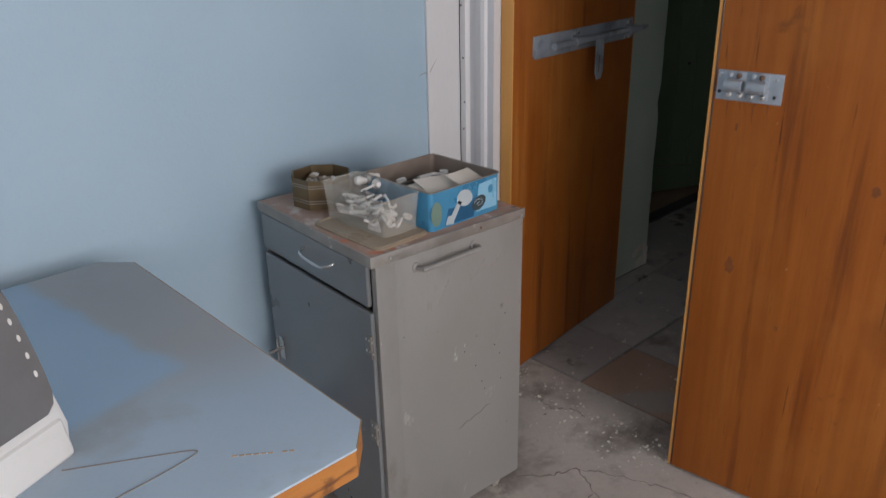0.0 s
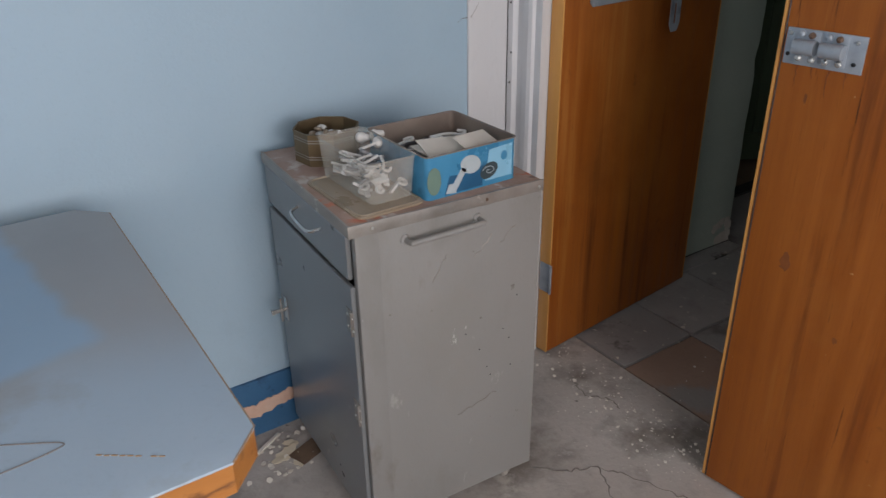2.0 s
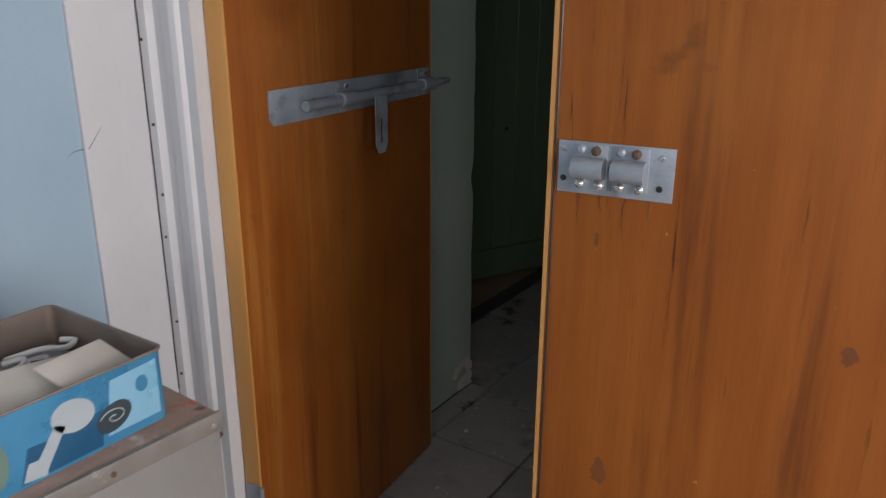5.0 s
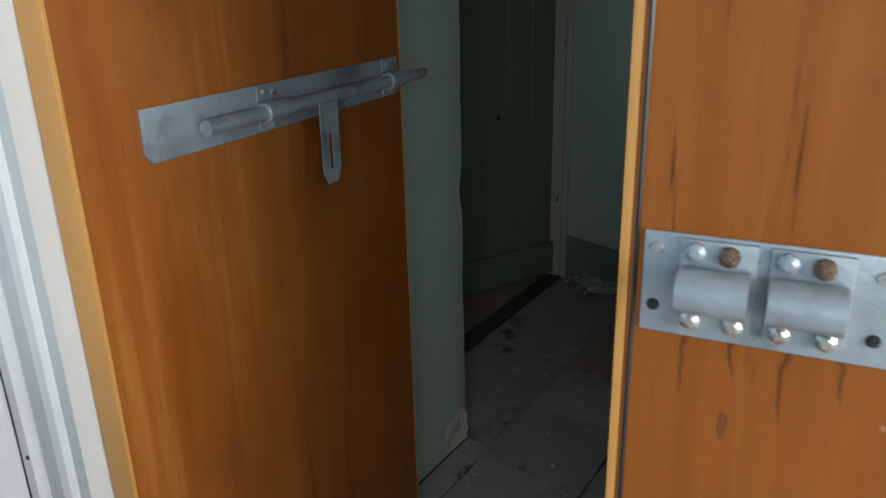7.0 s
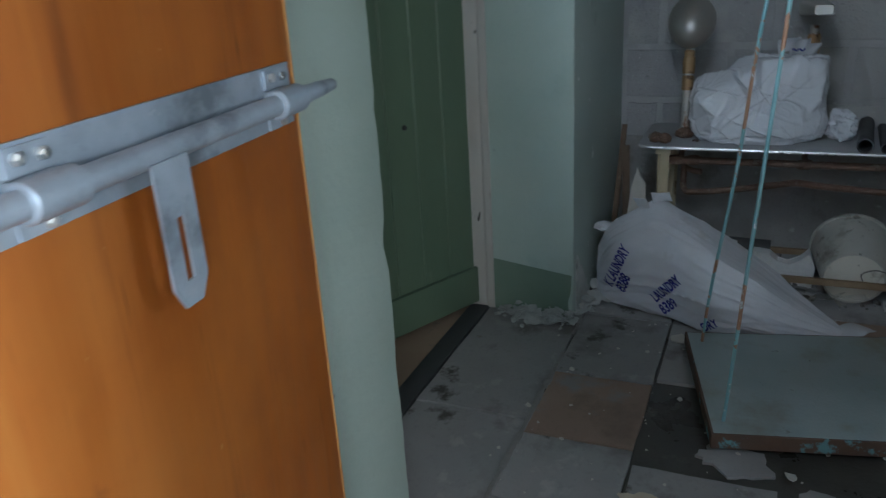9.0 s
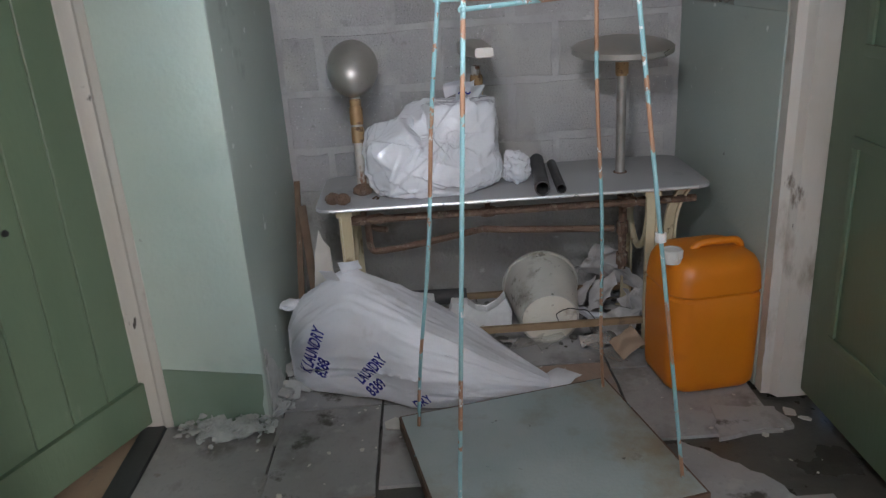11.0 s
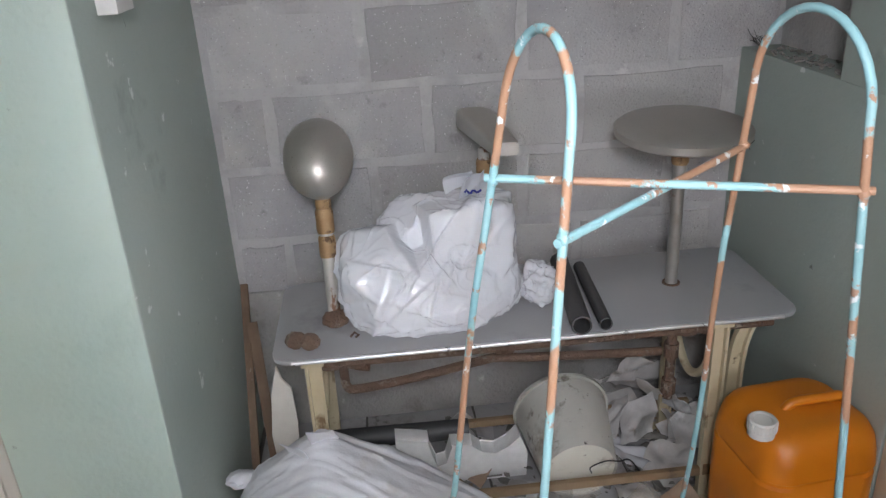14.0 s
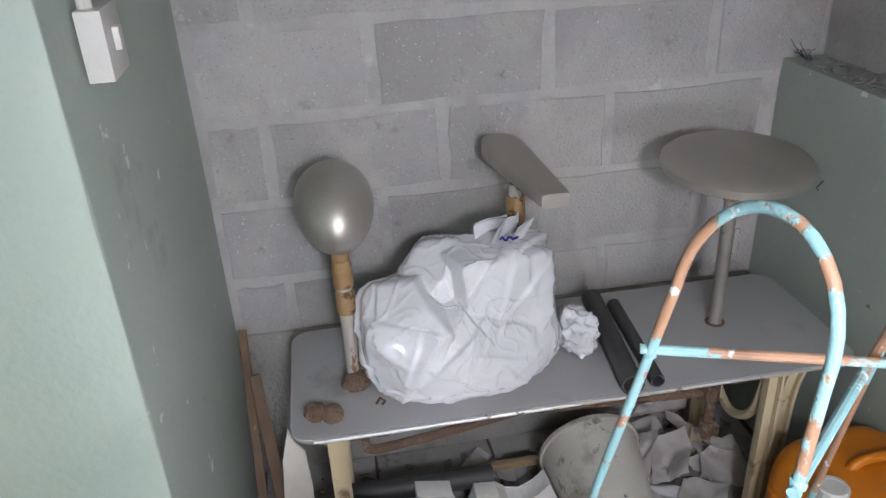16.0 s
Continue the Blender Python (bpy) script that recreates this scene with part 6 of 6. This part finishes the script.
# laundry sack
SACK_Y = [1.685, 1.64, 1.57, 1.47, 1.36, 1.25, 1.12, 1.0, 0.90, 0.83, 0.795]
SACK_NEAR = [4.56, 4.475, 4.425, 4.375, 4.315, 4.262, 4.262, 4.295, 4.335, 4.362, 4.375]
SACK_FAR = [4.60, 4.615, 4.62, 4.625, 4.625, 4.62, 4.59, 4.54, 4.48, 4.43, 4.40]
SACK_TOP = [0.19, 0.275, 0.335, 0.388, 0.352, 0.298, 0.222, 0.138, 0.078, 0.04, 0.012]


def eased(vals, per=12):
    """The table, read off a smooth curve at finer steps."""
    return [p.x for p in smooth_path([(v, 0, 0) for v in vals], per)]


SACK_Y, SACK_NEAR, SACK_FAR, SACK_TOP = eased(SACK_Y), eased(SACK_NEAR), eased(SACK_FAR), eased(SACK_TOP)
SACK_S = np.linspace(0, 1, len(SACK_Y))


def sack_at(s, a):
    y = np.interp(s, SACK_S, SACK_Y)
    x0, x1, h = np.interp(s, SACK_S, SACK_NEAR), np.interp(s, SACK_S, SACK_FAR), np.interp(s, SACK_S, SACK_TOP)
    ca, sa = math.cos(a), math.sin(a)
    x = (x0 + x1) / 2 - (x1 - x0) / 2 * math.copysign(abs(ca) ** 0.8, ca)
    z = h / 2 + h / 2 * math.copysign(abs(sa) ** 0.8, sa)
    lean = 0.06 * (z / 0.4)
    x += lean
    fold = noise.noise(Vector((ca * 1.8, sa * 1.8, s * 1.6))) * 0.026 + (abs(noise.noise(Vector((ca * 2.6 + s, sa * 2.6, s * 1.1)))) - 0.2) * 0.020
    fold += (noise.voronoi(Vector((ca * 1.6, sa * 1.6, s * 6)))[0][0] - 0.4) * 0.010
    q = Vector((math.sin(a) * 2.6 - 2.0 * s, math.cos(a) * 2.6 + s, 7.0 + s * 2.2))
    fold += 0.0065 * max(0.0, 1 - abs(noise.noise(q * 1.3)) * 5) + 0.003 * max(0.0, 1 - abs(noise.noise(q * 2.6)) * 6)
    w = min(1.0, h / 0.2)
    out = Vector((-ca, 0, sa))
    p = Vector((x, y, z)) + out * fold * w
    p.y += 0.012 * noise.noise(Vector((ca, sa, s * 5)))
    p.z = max(p.z, 0.0015)
    return p


sack = thing("laundry_sack", "full grubby white laundry sack slumped on the floor", "sack", (4.45, 1.3, 0))
bm = B()
NS, NA = 170, 160
rings = [[bm.verts.new(sack_at(i / NS, 2 * math.pi * j / NA)) for j in range(NA)] for i in range(NS + 1)]
for a, b in zip(rings, rings[1:]):
    for j in range(NA):
        bm.faces.new((a[j], a[(j + 1) % NA], b[(j + 1) % NA], b[j]))
for r_ in (rings[0], rings[-1]):
    c = bm.verts.new(sum((v.co for v in r_), Vector()) / NA + Vector((0, 0.01 if r_ is rings[0] else -0.008, 0)))
    for j in range(NA):
        bm.faces.new((r_[j], r_[(j + 1) % NA], c))
from mathutils.bvhtree import BVHTree
bmesh.ops.recalc_face_normals(bm, faces=bm.faces)
bvh = BVHTree.FromBMesh(bm)
part("sack_body", bm, SACKWHITE, sack, smooth=70)
bm = B()
blob(bm, pose(4.60, 1.665, 0.272) @ Matrix.Diagonal((0.03, 0.042, 0.02, 1)), lambda d: 1 + 0.3 * noise.noise(d * 2.5), 3)
part("knot", bm, SACKWHITE, sack)
bm = B()
crumpled_sheet(bm, pose(4.385, 0.80, 0.030, -12, 14, 30), 0.12, 0.12, random.Random(3), 0.03, 12)
part("loose_corner", bm, SACKWHITE, sack, smooth=60)
for k, (x, y, z, rx) in enumerate(((4.53, 1.45, 0.42, 70), (4.52, 1.52, 0.40, 60))):
    bm = B()
    crumpled_sheet(bm, pose(x, y, z, rx, 10, 80 - 30 * k), 0.07, 0.045, random.Random(8 + k), 0.02, 8)
    part("gathered_neck", bm, SACKWHITE, sack, smooth=60)


def letters(body, size):
    """Flat text outline as triangles, from the built-in font."""
    cu = bpy.data.curves.new("lettering", "FONT")
    cu.body, cu.size, cu.resolution_u, cu.offset = body, size, 3, size * 0.028
    tmp = bpy.data.objects.new("lettering", cu)
    me = bpy.data.meshes.new_from_object(tmp)
    bpy.data.objects.remove(tmp)
    bm = bmesh.new()
    bm.from_mesh(me)
    bpy.data.meshes.remove(me)
    bmesh.ops.triangulate(bm, faces=bm.faces)
    bmesh.ops.subdivide_edges(bm, edges=[e for e in bm.edges if e.calc_length() > size * 0.25], cuts=2)
    return bm


def stamp(body, size, y, z, ang, narrow=0.8):
    """Letters printed on the sack's west side; ang is the writing's slope seen from the west."""
    bm = letters(body, size)
    c, s = math.cos(radians(ang)), math.sin(radians(ang))
    for v in bm.verts:
        u, w = v.co.x * narrow, v.co.y
        yy, zz = y - (u * c - w * s), z + (u * s + w * c)
        hit = bvh.ray_cast(Vector((3.9, yy, zz)), Vector((1, 0, 0)))
        v.co = (hit[0] + hit[1] * 0.0015 + Vector((-0.0012, 0, 0))) if hit[0] is not None else Vector((4.45, yy, max(zz, 0.002)))
    part("print", bm, INK, sack, "blue stamped lettering", smooth=0)


stamp("K LAUNDRY", 0.056, 1.612, 0.068, 68, 0.60)
stamp("8388", 0.058, 1.558, 0.064, 72, 0.66)
stamp("LAUNDRY", 0.052, 1.432, 0.066, 52, 0.62)
stamp("8389", 0.052, 1.400, 0.030, 46, 0.70)
stamp("DRY", 0.046, 1.255, 0.012, 36, 0.65)

# leaning timber in the alcove corner
for k, (x0, y0, x1, y1, z1, w) in enumerate(((4.60, 1.655, 5.13, 1.69, 0.56, 0.022), (4.72, 1.60, 5.0, 1.66, 0.50, 0.03))):
    bm = B()
    a, b = Vector((x0, y0, 0.0)), Vector((x1, y1, z1))
    m = (b - a).to_track_quat("Z", "Y").to_matrix().to_4x4()
    m.translation = a
    box(bm, -w / 2, w / 2, -0.008, 0.008, 0.012, (b - a).length, m, 0.002)
    whole("timber_batten", bm, PLANK, "old stained timber batten leaning in the corner", "batten", "leaning battens")
bm = B()
m = pose(4.745, 1.578, 0.0, 0, 9, -6)
prism(bm, [(-0.032, 0.0), (0.036, 0.0), (0.030, 0.14), (0.034, 0.30), (0.026, 0.40), (0.002, 0.425), (-0.010, 0.465), (-0.030, 0.38), (-0.040, 0.26), (-0.026, 0.12)], -0.004, 0.004, m @ Matrix(((0, 0, 1, 0), (-1, 0, 0, 0), (0, 1, 0, 0), (0, 0, 0, 1))), bevel=0.001)
for v in bm.verts:
    v.co.z = max(v.co.z, 0.001)
whole("broken_board", bm, CARD, "broken cream board leaning behind the sack", "board")

# clutter below the bench
bm = B()
fo = [(-0.20, 0.0), (0.18, 0.0), (0.185, 0.05), (0.16, 0.085), (0.13, 0.062), (0.09, 0.050), (0.05, 0.055), (0.02, 0.075), (-0.04, 0.078), (-0.055, 0.04), (-0.085, 0.035), (-0.10, 0.06), (-0.105, 0.09), (-0.20, 0.10)]
prism(bm, fo, -0.03, 0.03, pose(4.845, 1.080, 0.018, 0, 0, 0) @ Matrix(((0, 0, 1, 0), (-1, 0, 0, 0), (0, 1, 0, 0), (0, 0, 0, 1))), bevel=0.003)
for v in bm.verts:
    v.co.z = max(0.001, (v.co.z - 0.018) * 1.75)
whole("foam_packing", bm, FOAM, "white moulded foam packing piece on the floor", "packaging")
hollow_tube("black_pipe", (4.90, 1.46, 0.135), (4.90, 1.06, 0.128), 0.030, "dusty black pipe lying under the bench")["group"] = "pipes under the bench"
bm = B()
crumpled_sheet(bm, pose(4.87, 1.375, 0.055, 35, -30, 20), 0.11, 0.08, random.Random(31), 0.025, 10)
whole("snack_packet", bm, REDPACK, "crumpled red and yellow snack packet", "packet", smooth=60)
jr = random.Random(77)
for k, (x, y, z, w, h, rx, ry) in enumerate(((4.93, 0.62, 0.10, 0.20, 0.16, 30, 20), (4.88, 0.54, 0.14, 0.16, 0.18, -30, 35), (4.80, 0.60, 0.06, 0.18, 0.14, 15, -10), (4.74, 0.50, 0.05, 0.20, 0.16, 12, 12), (4.92, 0.44, 0.18, 0.22, 0.18, 50, 10), (4.84, 0.40, 0.09, 0.18, 0.16, -20, 30), (5.02, 0.50, 0.22, 0.20, 0.20, 60, -20), (5.05, 0.66, 0.13, 0.2, 0.15, 45, 12), (4.92, 1.25, 0.05, 0.16, 0.12, 10, 8), (5.0, 1.12, 0.07, 0.20, 0.14, 20, 0), (4.66, 0.62, 0.012, 0.12, 0.10, 4, 3), (4.72, 0.93, 0.012, 0.10, 0.12, 5, -4))):
    bm = B()
    crumpled_sheet(bm, pose(x, y, z * 0.8, rx, ry, jr.uniform(0, 180)), w * 0.8, h * 0.8, random.Random(100 + k), 0.045, 18)
    for v in bm.verts:
        v.co.z = max(v.co.z, 0.0015)
        v.co.x = min(v.co.x, 5.15)
    whole("crumpled_paper", bm, BAGWHITE if k in (2, 8) else PAPER, "crumpled grey-white wrapping paper under the bench", "paper", "crumpled papers", smooth=60)
for k in range(34):
    x, y = jr.uniform(4.50 if k % 3 == 0 else 4.67, 5.08), jr.uniform(0.28, 1.35 if k % 3 else 0.95)
    bm = B()
    crumpled_sheet(bm, pose(x, y, jr.uniform(0.012, 0.05), jr.uniform(-25, 25), jr.uniform(-25, 25), jr.uniform(0, 180)), jr.uniform(0.06, 0.13), jr.uniform(0.05, 0.11), random.Random(300 + k), 0.03, 12)
    for v in bm.verts:
        v.co.z = max(v.co.z, 0.0015)
    whole("litter_scrap", bm, (PAPER, GREYRUBBLE, BROWNBOARD, CLEAR)[k % 4], "dirty scrap of litter on the floor under the bench", "litter", "litter scraps", smooth=60)
bm = B()
for k in range(420):
    x, y = jr.uniform(4.66, 5.12), jr.uniform(0.25, 1.6)
    s = jr.choice((0.008, 0.012, 0.02, 0.03)) * jr.uniform(0.6, 1.4)
    if k % 2:
        flake(bm, x, y, jr.random() * 0.03, s, jr, 0.8)
    else:
        r = bmesh.ops.create_icosphere(bm, subdivisions=1, radius=s * 0.6, matrix=pose(x, y, s * 0.3, jr.uniform(0, 90), 0, jr.uniform(0, 90)) @ Matrix.Diagonal((1, jr.uniform(0.6, 1.3), 0.6, 1)))
        for v in r["verts"]:
            v.co.z = max(v.co.z, 0.0)
whole("rubble", bm, GREYRUBBLE, "grey rubble and dust under the bench", "rubble", kind="stuff", smooth=20)
bm = B()
for k in range(330):
    x, y = jr.uniform(2.0, 4.75), jr.uniform(0.15, 1.75)
    flake(bm, x, y, 0.0005, jr.choice((0.003, 0.004, 0.006, 0.010)) * jr.uniform(0.6, 1.4), jr, 0.35)
whole("floor_flakes", bm, FLAKE, "scattered plaster flakes on the dark floor", "flakes", kind="stuff")
for x, y, s in ((3.45, 0.86, 0.03), (3.56, 0.98, 0.022), (3.30, 0.72, 0.05), (3.42, 0.62, 0.04), (3.62, 0.48, 0.03), (4.24, 1.33, 0.04), (4.16, 0.14, 0.03), (4.12, 0.11, 0.025)):
    bm = B()
    flake(bm, x, y, 0.002, s, jr, 0.2)
    whole("paint_chip", bm, FLAKE, "large pale paint chip lying on the slabs", "paint chip", "paint chips")

bm = B()
out = []
for k in range(36):
    a = 6.2832 * k / 36
    r = 1 + 0.22 * noise.noise(Vector((math.cos(a) * 1.6, math.sin(a) * 1.6, 2))) + 0.07 * jr.uniform(-1, 1)
    out.append((0.036 * r * math.cos(a), 0.098 * r * math.sin(a)))
prism(bm, out, 0.002, 0.0035, pose(3.335, 1.275, 0, 0, 0, -14))
for v in bm.verts:
    v.co.z += 0.9 * (v.co.x - 3.335) ** 2 + 0.25 * (v.co.y - 1.275) ** 2
whole("paint_chip", bm, CREAMFLAKE, "long curled cream paint chip lying on a slab", "paint chip", "paint chips", smooth=50)

# small wall box with conduit
sw = thing("wall_switch_box", "white surface switch box with conduit on the wall", "switch", (4.48, 1.69, 1.417))
bm = B()
box(bm, 4.428, 4.530, 1.679, 1.7148, 1.417, 1.513, bevel=0.003)
part("box_body", bm, CAPWHITE, sw)
bm = B()
box(bm, 4.468, 4.492, 1.670, 1.680, 1.452, 1.484, pose(0, 0, 0), 0.002)
part("rocker", bm, CAPWHITE, sw)
bm = B()
tube(bm, [(4.455, 1.703, 1.512), (4.455, 1.703, 2.6)], 0.010, 10)
part("conduit", bm, CAPWHITE, sw)

# rough ledge crumbs over the south alcove wall
bm = B()
for k in range(60):
    flake(bm, jr.uniform(4.72, 5.17), jr.uniform(0.075, 0.17), 1.151, jr.uniform(0.004, 0.014), jr, 0.7, 0.6)
whole("ledge_rubble", bm, GREYRUBBLE, "dusty rubble on the wall ledge", "rubble", kind="stuff", smooth=20)
bm = B()
for k in range(16):
    a = jr.uniform(-0.8, 0.8)
    p = Vector((5.12 + jr.uniform(-0.03, 0.03), 0.165, 1.165))
    q = p + Vector((jr.uniform(-0.06, 0.05), 0.012, jr.uniform(0.0, 0.04)))
    tube(bm, [p, p.lerp(q, 0.5) + Vector((0, 0.006, 0.006)), q], 0.0009, 4)
whole("cobweb_straw", bm, PLASTICBLACK, "dark straw and cobweb wisps on the ledge", "straw", kind="stuff")

# ---- pieces of the setting ----
# concrete block wall
wall_b = thing("wall_east_blocks", "grey concrete block wall with smeared mortar", "wall", (5.2, 0.95, 0), kind="structure")
bm = B()
box(bm, 5.202, 5.35, -0.05, 2.04, 0, 2.6)
part("mortar_bed", bm, MORTAR, wall_b, "smeared pale mortar")
bm = B()
box(bm, 5.186, 5.2015, 0.182, 1.717, 0.0, 0.50, bevel=0.004)
part("rendered_base", bm, RENDERGREY, wall_b, "rough grey render at the wall base")
BH, BLEN = 0.225, 0.448
blocks = {}
brng = random.Random(5)


def block_mesh(L):
    key = (round(L, 3), len(blocks) % 9)
    for v in range(3):
        if (round(L, 3), v) not in blocks:
            key = (round(L, 3), v)
            break
    else:
        return blocks[(round(L, 3), brng.randrange(3))]
    bm = B()
    h, w = BH / 2 - 0.0135, L / 2 - 0.015
    out = []
    for (ax, az), (bx, bz), n in (((-w, -h), (w, -h), 5), ((w, -h), (w, h), 3), ((w, h), (-w, h), 5), ((-w, h), (-w, -h), 3)):
        for k in range(n):
            t = k / n
            out.append((ax + (bx - ax) * t + brng.uniform(-0.004, 0.004), az + (bz - az) * t + brng.uniform(-0.004, 0.004)))
    lo = [bm.verts.new((0.0, y, z)) for y, z in out]
    hi = [bm.verts.new((-0.0035, y * 0.985, z * 0.97)) for y, z in out]
    q = len(out)
    for k in range(q):
        bm.faces.new((lo[k], lo[(k + 1) % q], hi[(k + 1) % q], hi[k]))
    bm.faces.new(hi)
    blocks[key] = mesh_of("block", bm, BLOCK, 0)
    return blocks[key]


for row in range(12):
    z = -0.015 + BH * row
    joints = [1.712]
    start = {0: 1.555, 1: 1.277}[row % 2]
    yy = start
    while yy > 0.06 + 0.02:
        joints.append(yy)
        yy -= BLEN
    joints.append(0.062 if z > 1.1 else 0.185)
    for a, b in zip(joints, joints[1:]):
        if a - b < 0.05 or row < 2:
            continue
        z0, z1 = max(z, 0.0), z + BH
        ob = new("block", block_mesh(a - b))
        ob.parent, ob.matrix_parent_inverse = wall_b, PLACE[wall_b.name].inverted()
        ob.location = (5.202 + brng.uniform(-0.002, 0.003), (a + b) / 2, z + BH / 2 + (0.008 if row == 0 else 0))

# floor slabs
slabs = thing("floor_slabs", "worn grey and reddish stone floor slabs", "floor", (3.3, 1.0, 0), kind="structure")
frng = random.Random(15)


def slab(x0, x1, y0, y1, material, drop=0.0):
    bm = B()
    g = 0.0032
    n = 5
    out = []
    for (ax, ay), (bx, by) in (((x0 + g, y0 + g), (x1 - g, y0 + g)), ((x1 - g, y0 + g), (x1 - g, y1 - g)), ((x1 - g, y1 - g), (x0 + g, y1 - g)), ((x0 + g, y1 - g), (x0 + g, y0 + g))):
        for k in range(n):
            t = k / n
            out.append((ax + (bx - ax) * t + frng.uniform(-0.002, 0.002), ay + (by - ay) * t + frng.uniform(-0.002, 0.002)))
    lo = [bm.verts.new((x, y, -0.012)) for x, y in out]
    cx, cy = (x0 + x1) / 2, (y0 + y1) / 2
    tx, ty = frng.uniform(-0.002, 0.002), frng.uniform(-0.002, 0.002)
    hi = [bm.verts.new((x + (cx - x) * 0.004, y + (cy - y) * 0.004, -drop + tx * (x - cx) + ty * (y - cy))) for x, y in out]
    q = len(out)
    for k in range(q):
        bm.faces.new((lo[k], lo[(k + 1) % q], hi[(k + 1) % q], hi[k]))
    bm.faces.new(hi)
    return part("slab", bm, material, slabs, smooth=0)


for y0, y1, xs, red, gone in (
        (1.692, 2.06, (3.0, 3.62, 4.37), (), ()),
        (1.692, 1.775, (1.95, 2.42, 3.0), (), ()),
        (1.3735, 1.692, (1.95, 2.28, 2.62, 2.94, 3.26, 3.56, 3.92, 4.37), (5,), ()),
        (1.3735, 1.71, (4.375, 4.70, 5.2), (), ()),
        (1.01, 1.3715, (1.945, 2.275, 2.62, 3.08, 3.50, 3.95, 4.37, 4.75, 5.2), (0,), (4,)),
        (0.60, 1.01, (1.945, 2.45, 2.90, 3.35, 3.80, 4.20, 4.55, 5.2), (5,), (2, 3)),
        (0.19, 0.60, (1.945, 2.4, 2.9, 3.35, 3.80, 4.08, 4.50, 5.2), (), (2, 4)),
        (0.10, 0.19, (3.5, 3.9, 4.24), (), (0, 1))):
    for k, (a, b) in enumerate(zip(xs, xs[1:])):
        if k not in gone:
            slab(a, b, y0, y1, REDSLAB if k in red else SLAB, frng.uniform(0, 0.003))
for pts in ([(3.78, 0.278), (3.937, 0.372), (4.054, 0.50), (3.86, 0.56), (3.705, 0.524)], [(4.06, 0.385), (4.104, 0.15), (4.20, 0.17), (4.225, 0.35)], [(3.56, 1.02), (3.66, 1.05), (3.67, 1.17), (3.60, 1.22), (3.53, 1.13)], [(3.02, 0.70), (3.22, 0.66), (3.30, 0.80), (3.17, 0.95), (3.0, 0.92)], [(3.36, 0.84), (3.50, 0.80), (3.53, 0.94), (3.42, 0.99)], [(3.36, 0.60), (3.50, 0.52), (3.60, 0.62), (3.50, 0.73), (3.39, 0.72)]):
    bm = B()
    out = []
    for (ax, ay), (bx, by) in zip(pts, pts[1:] + pts[:1]):
        for k in range(6):
            t = k / 6
            out.append((ax + (bx - ax) * t + frng.uniform(-0.008, 0.008), ay + (by - ay) * t + frng.uniform(-0.008, 0.008)))
    prism(bm, out, -0.012, -0.004 if len(pts) == 5 and pts[0][1] > 0.5 else 0.002)
    part("broken_slab", bm, SLAB, slabs, "broken loose slab", smooth=0)

# pale crumbly mortar squeezed along the long joint and the wall foot
bm = B()
for k in range(60):
    x = 2.9 + 1.42 * k / 60
    w = 0.006 + 0.009 * abs(noise.noise(Vector((x * 9, 0, 0))))
    y = 1.692 + 0.006 * noise.noise(Vector((x * 6, 3, 0)))
    if noise.noise(Vector((x * 5, 8, 0))) > -0.25:
        prism(bm, [(x, y - w), (x + 0.026, y - w * 0.8), (x + 0.026, y + w * 0.9), (x, y + w)], 0.0, 0.003 + 0.002 * frng.random())
whole("joint_mortar", bm, RENDERGREY, "pale crumbling mortar along the slab joint", "mortar", kind="stuff", smooth=0)
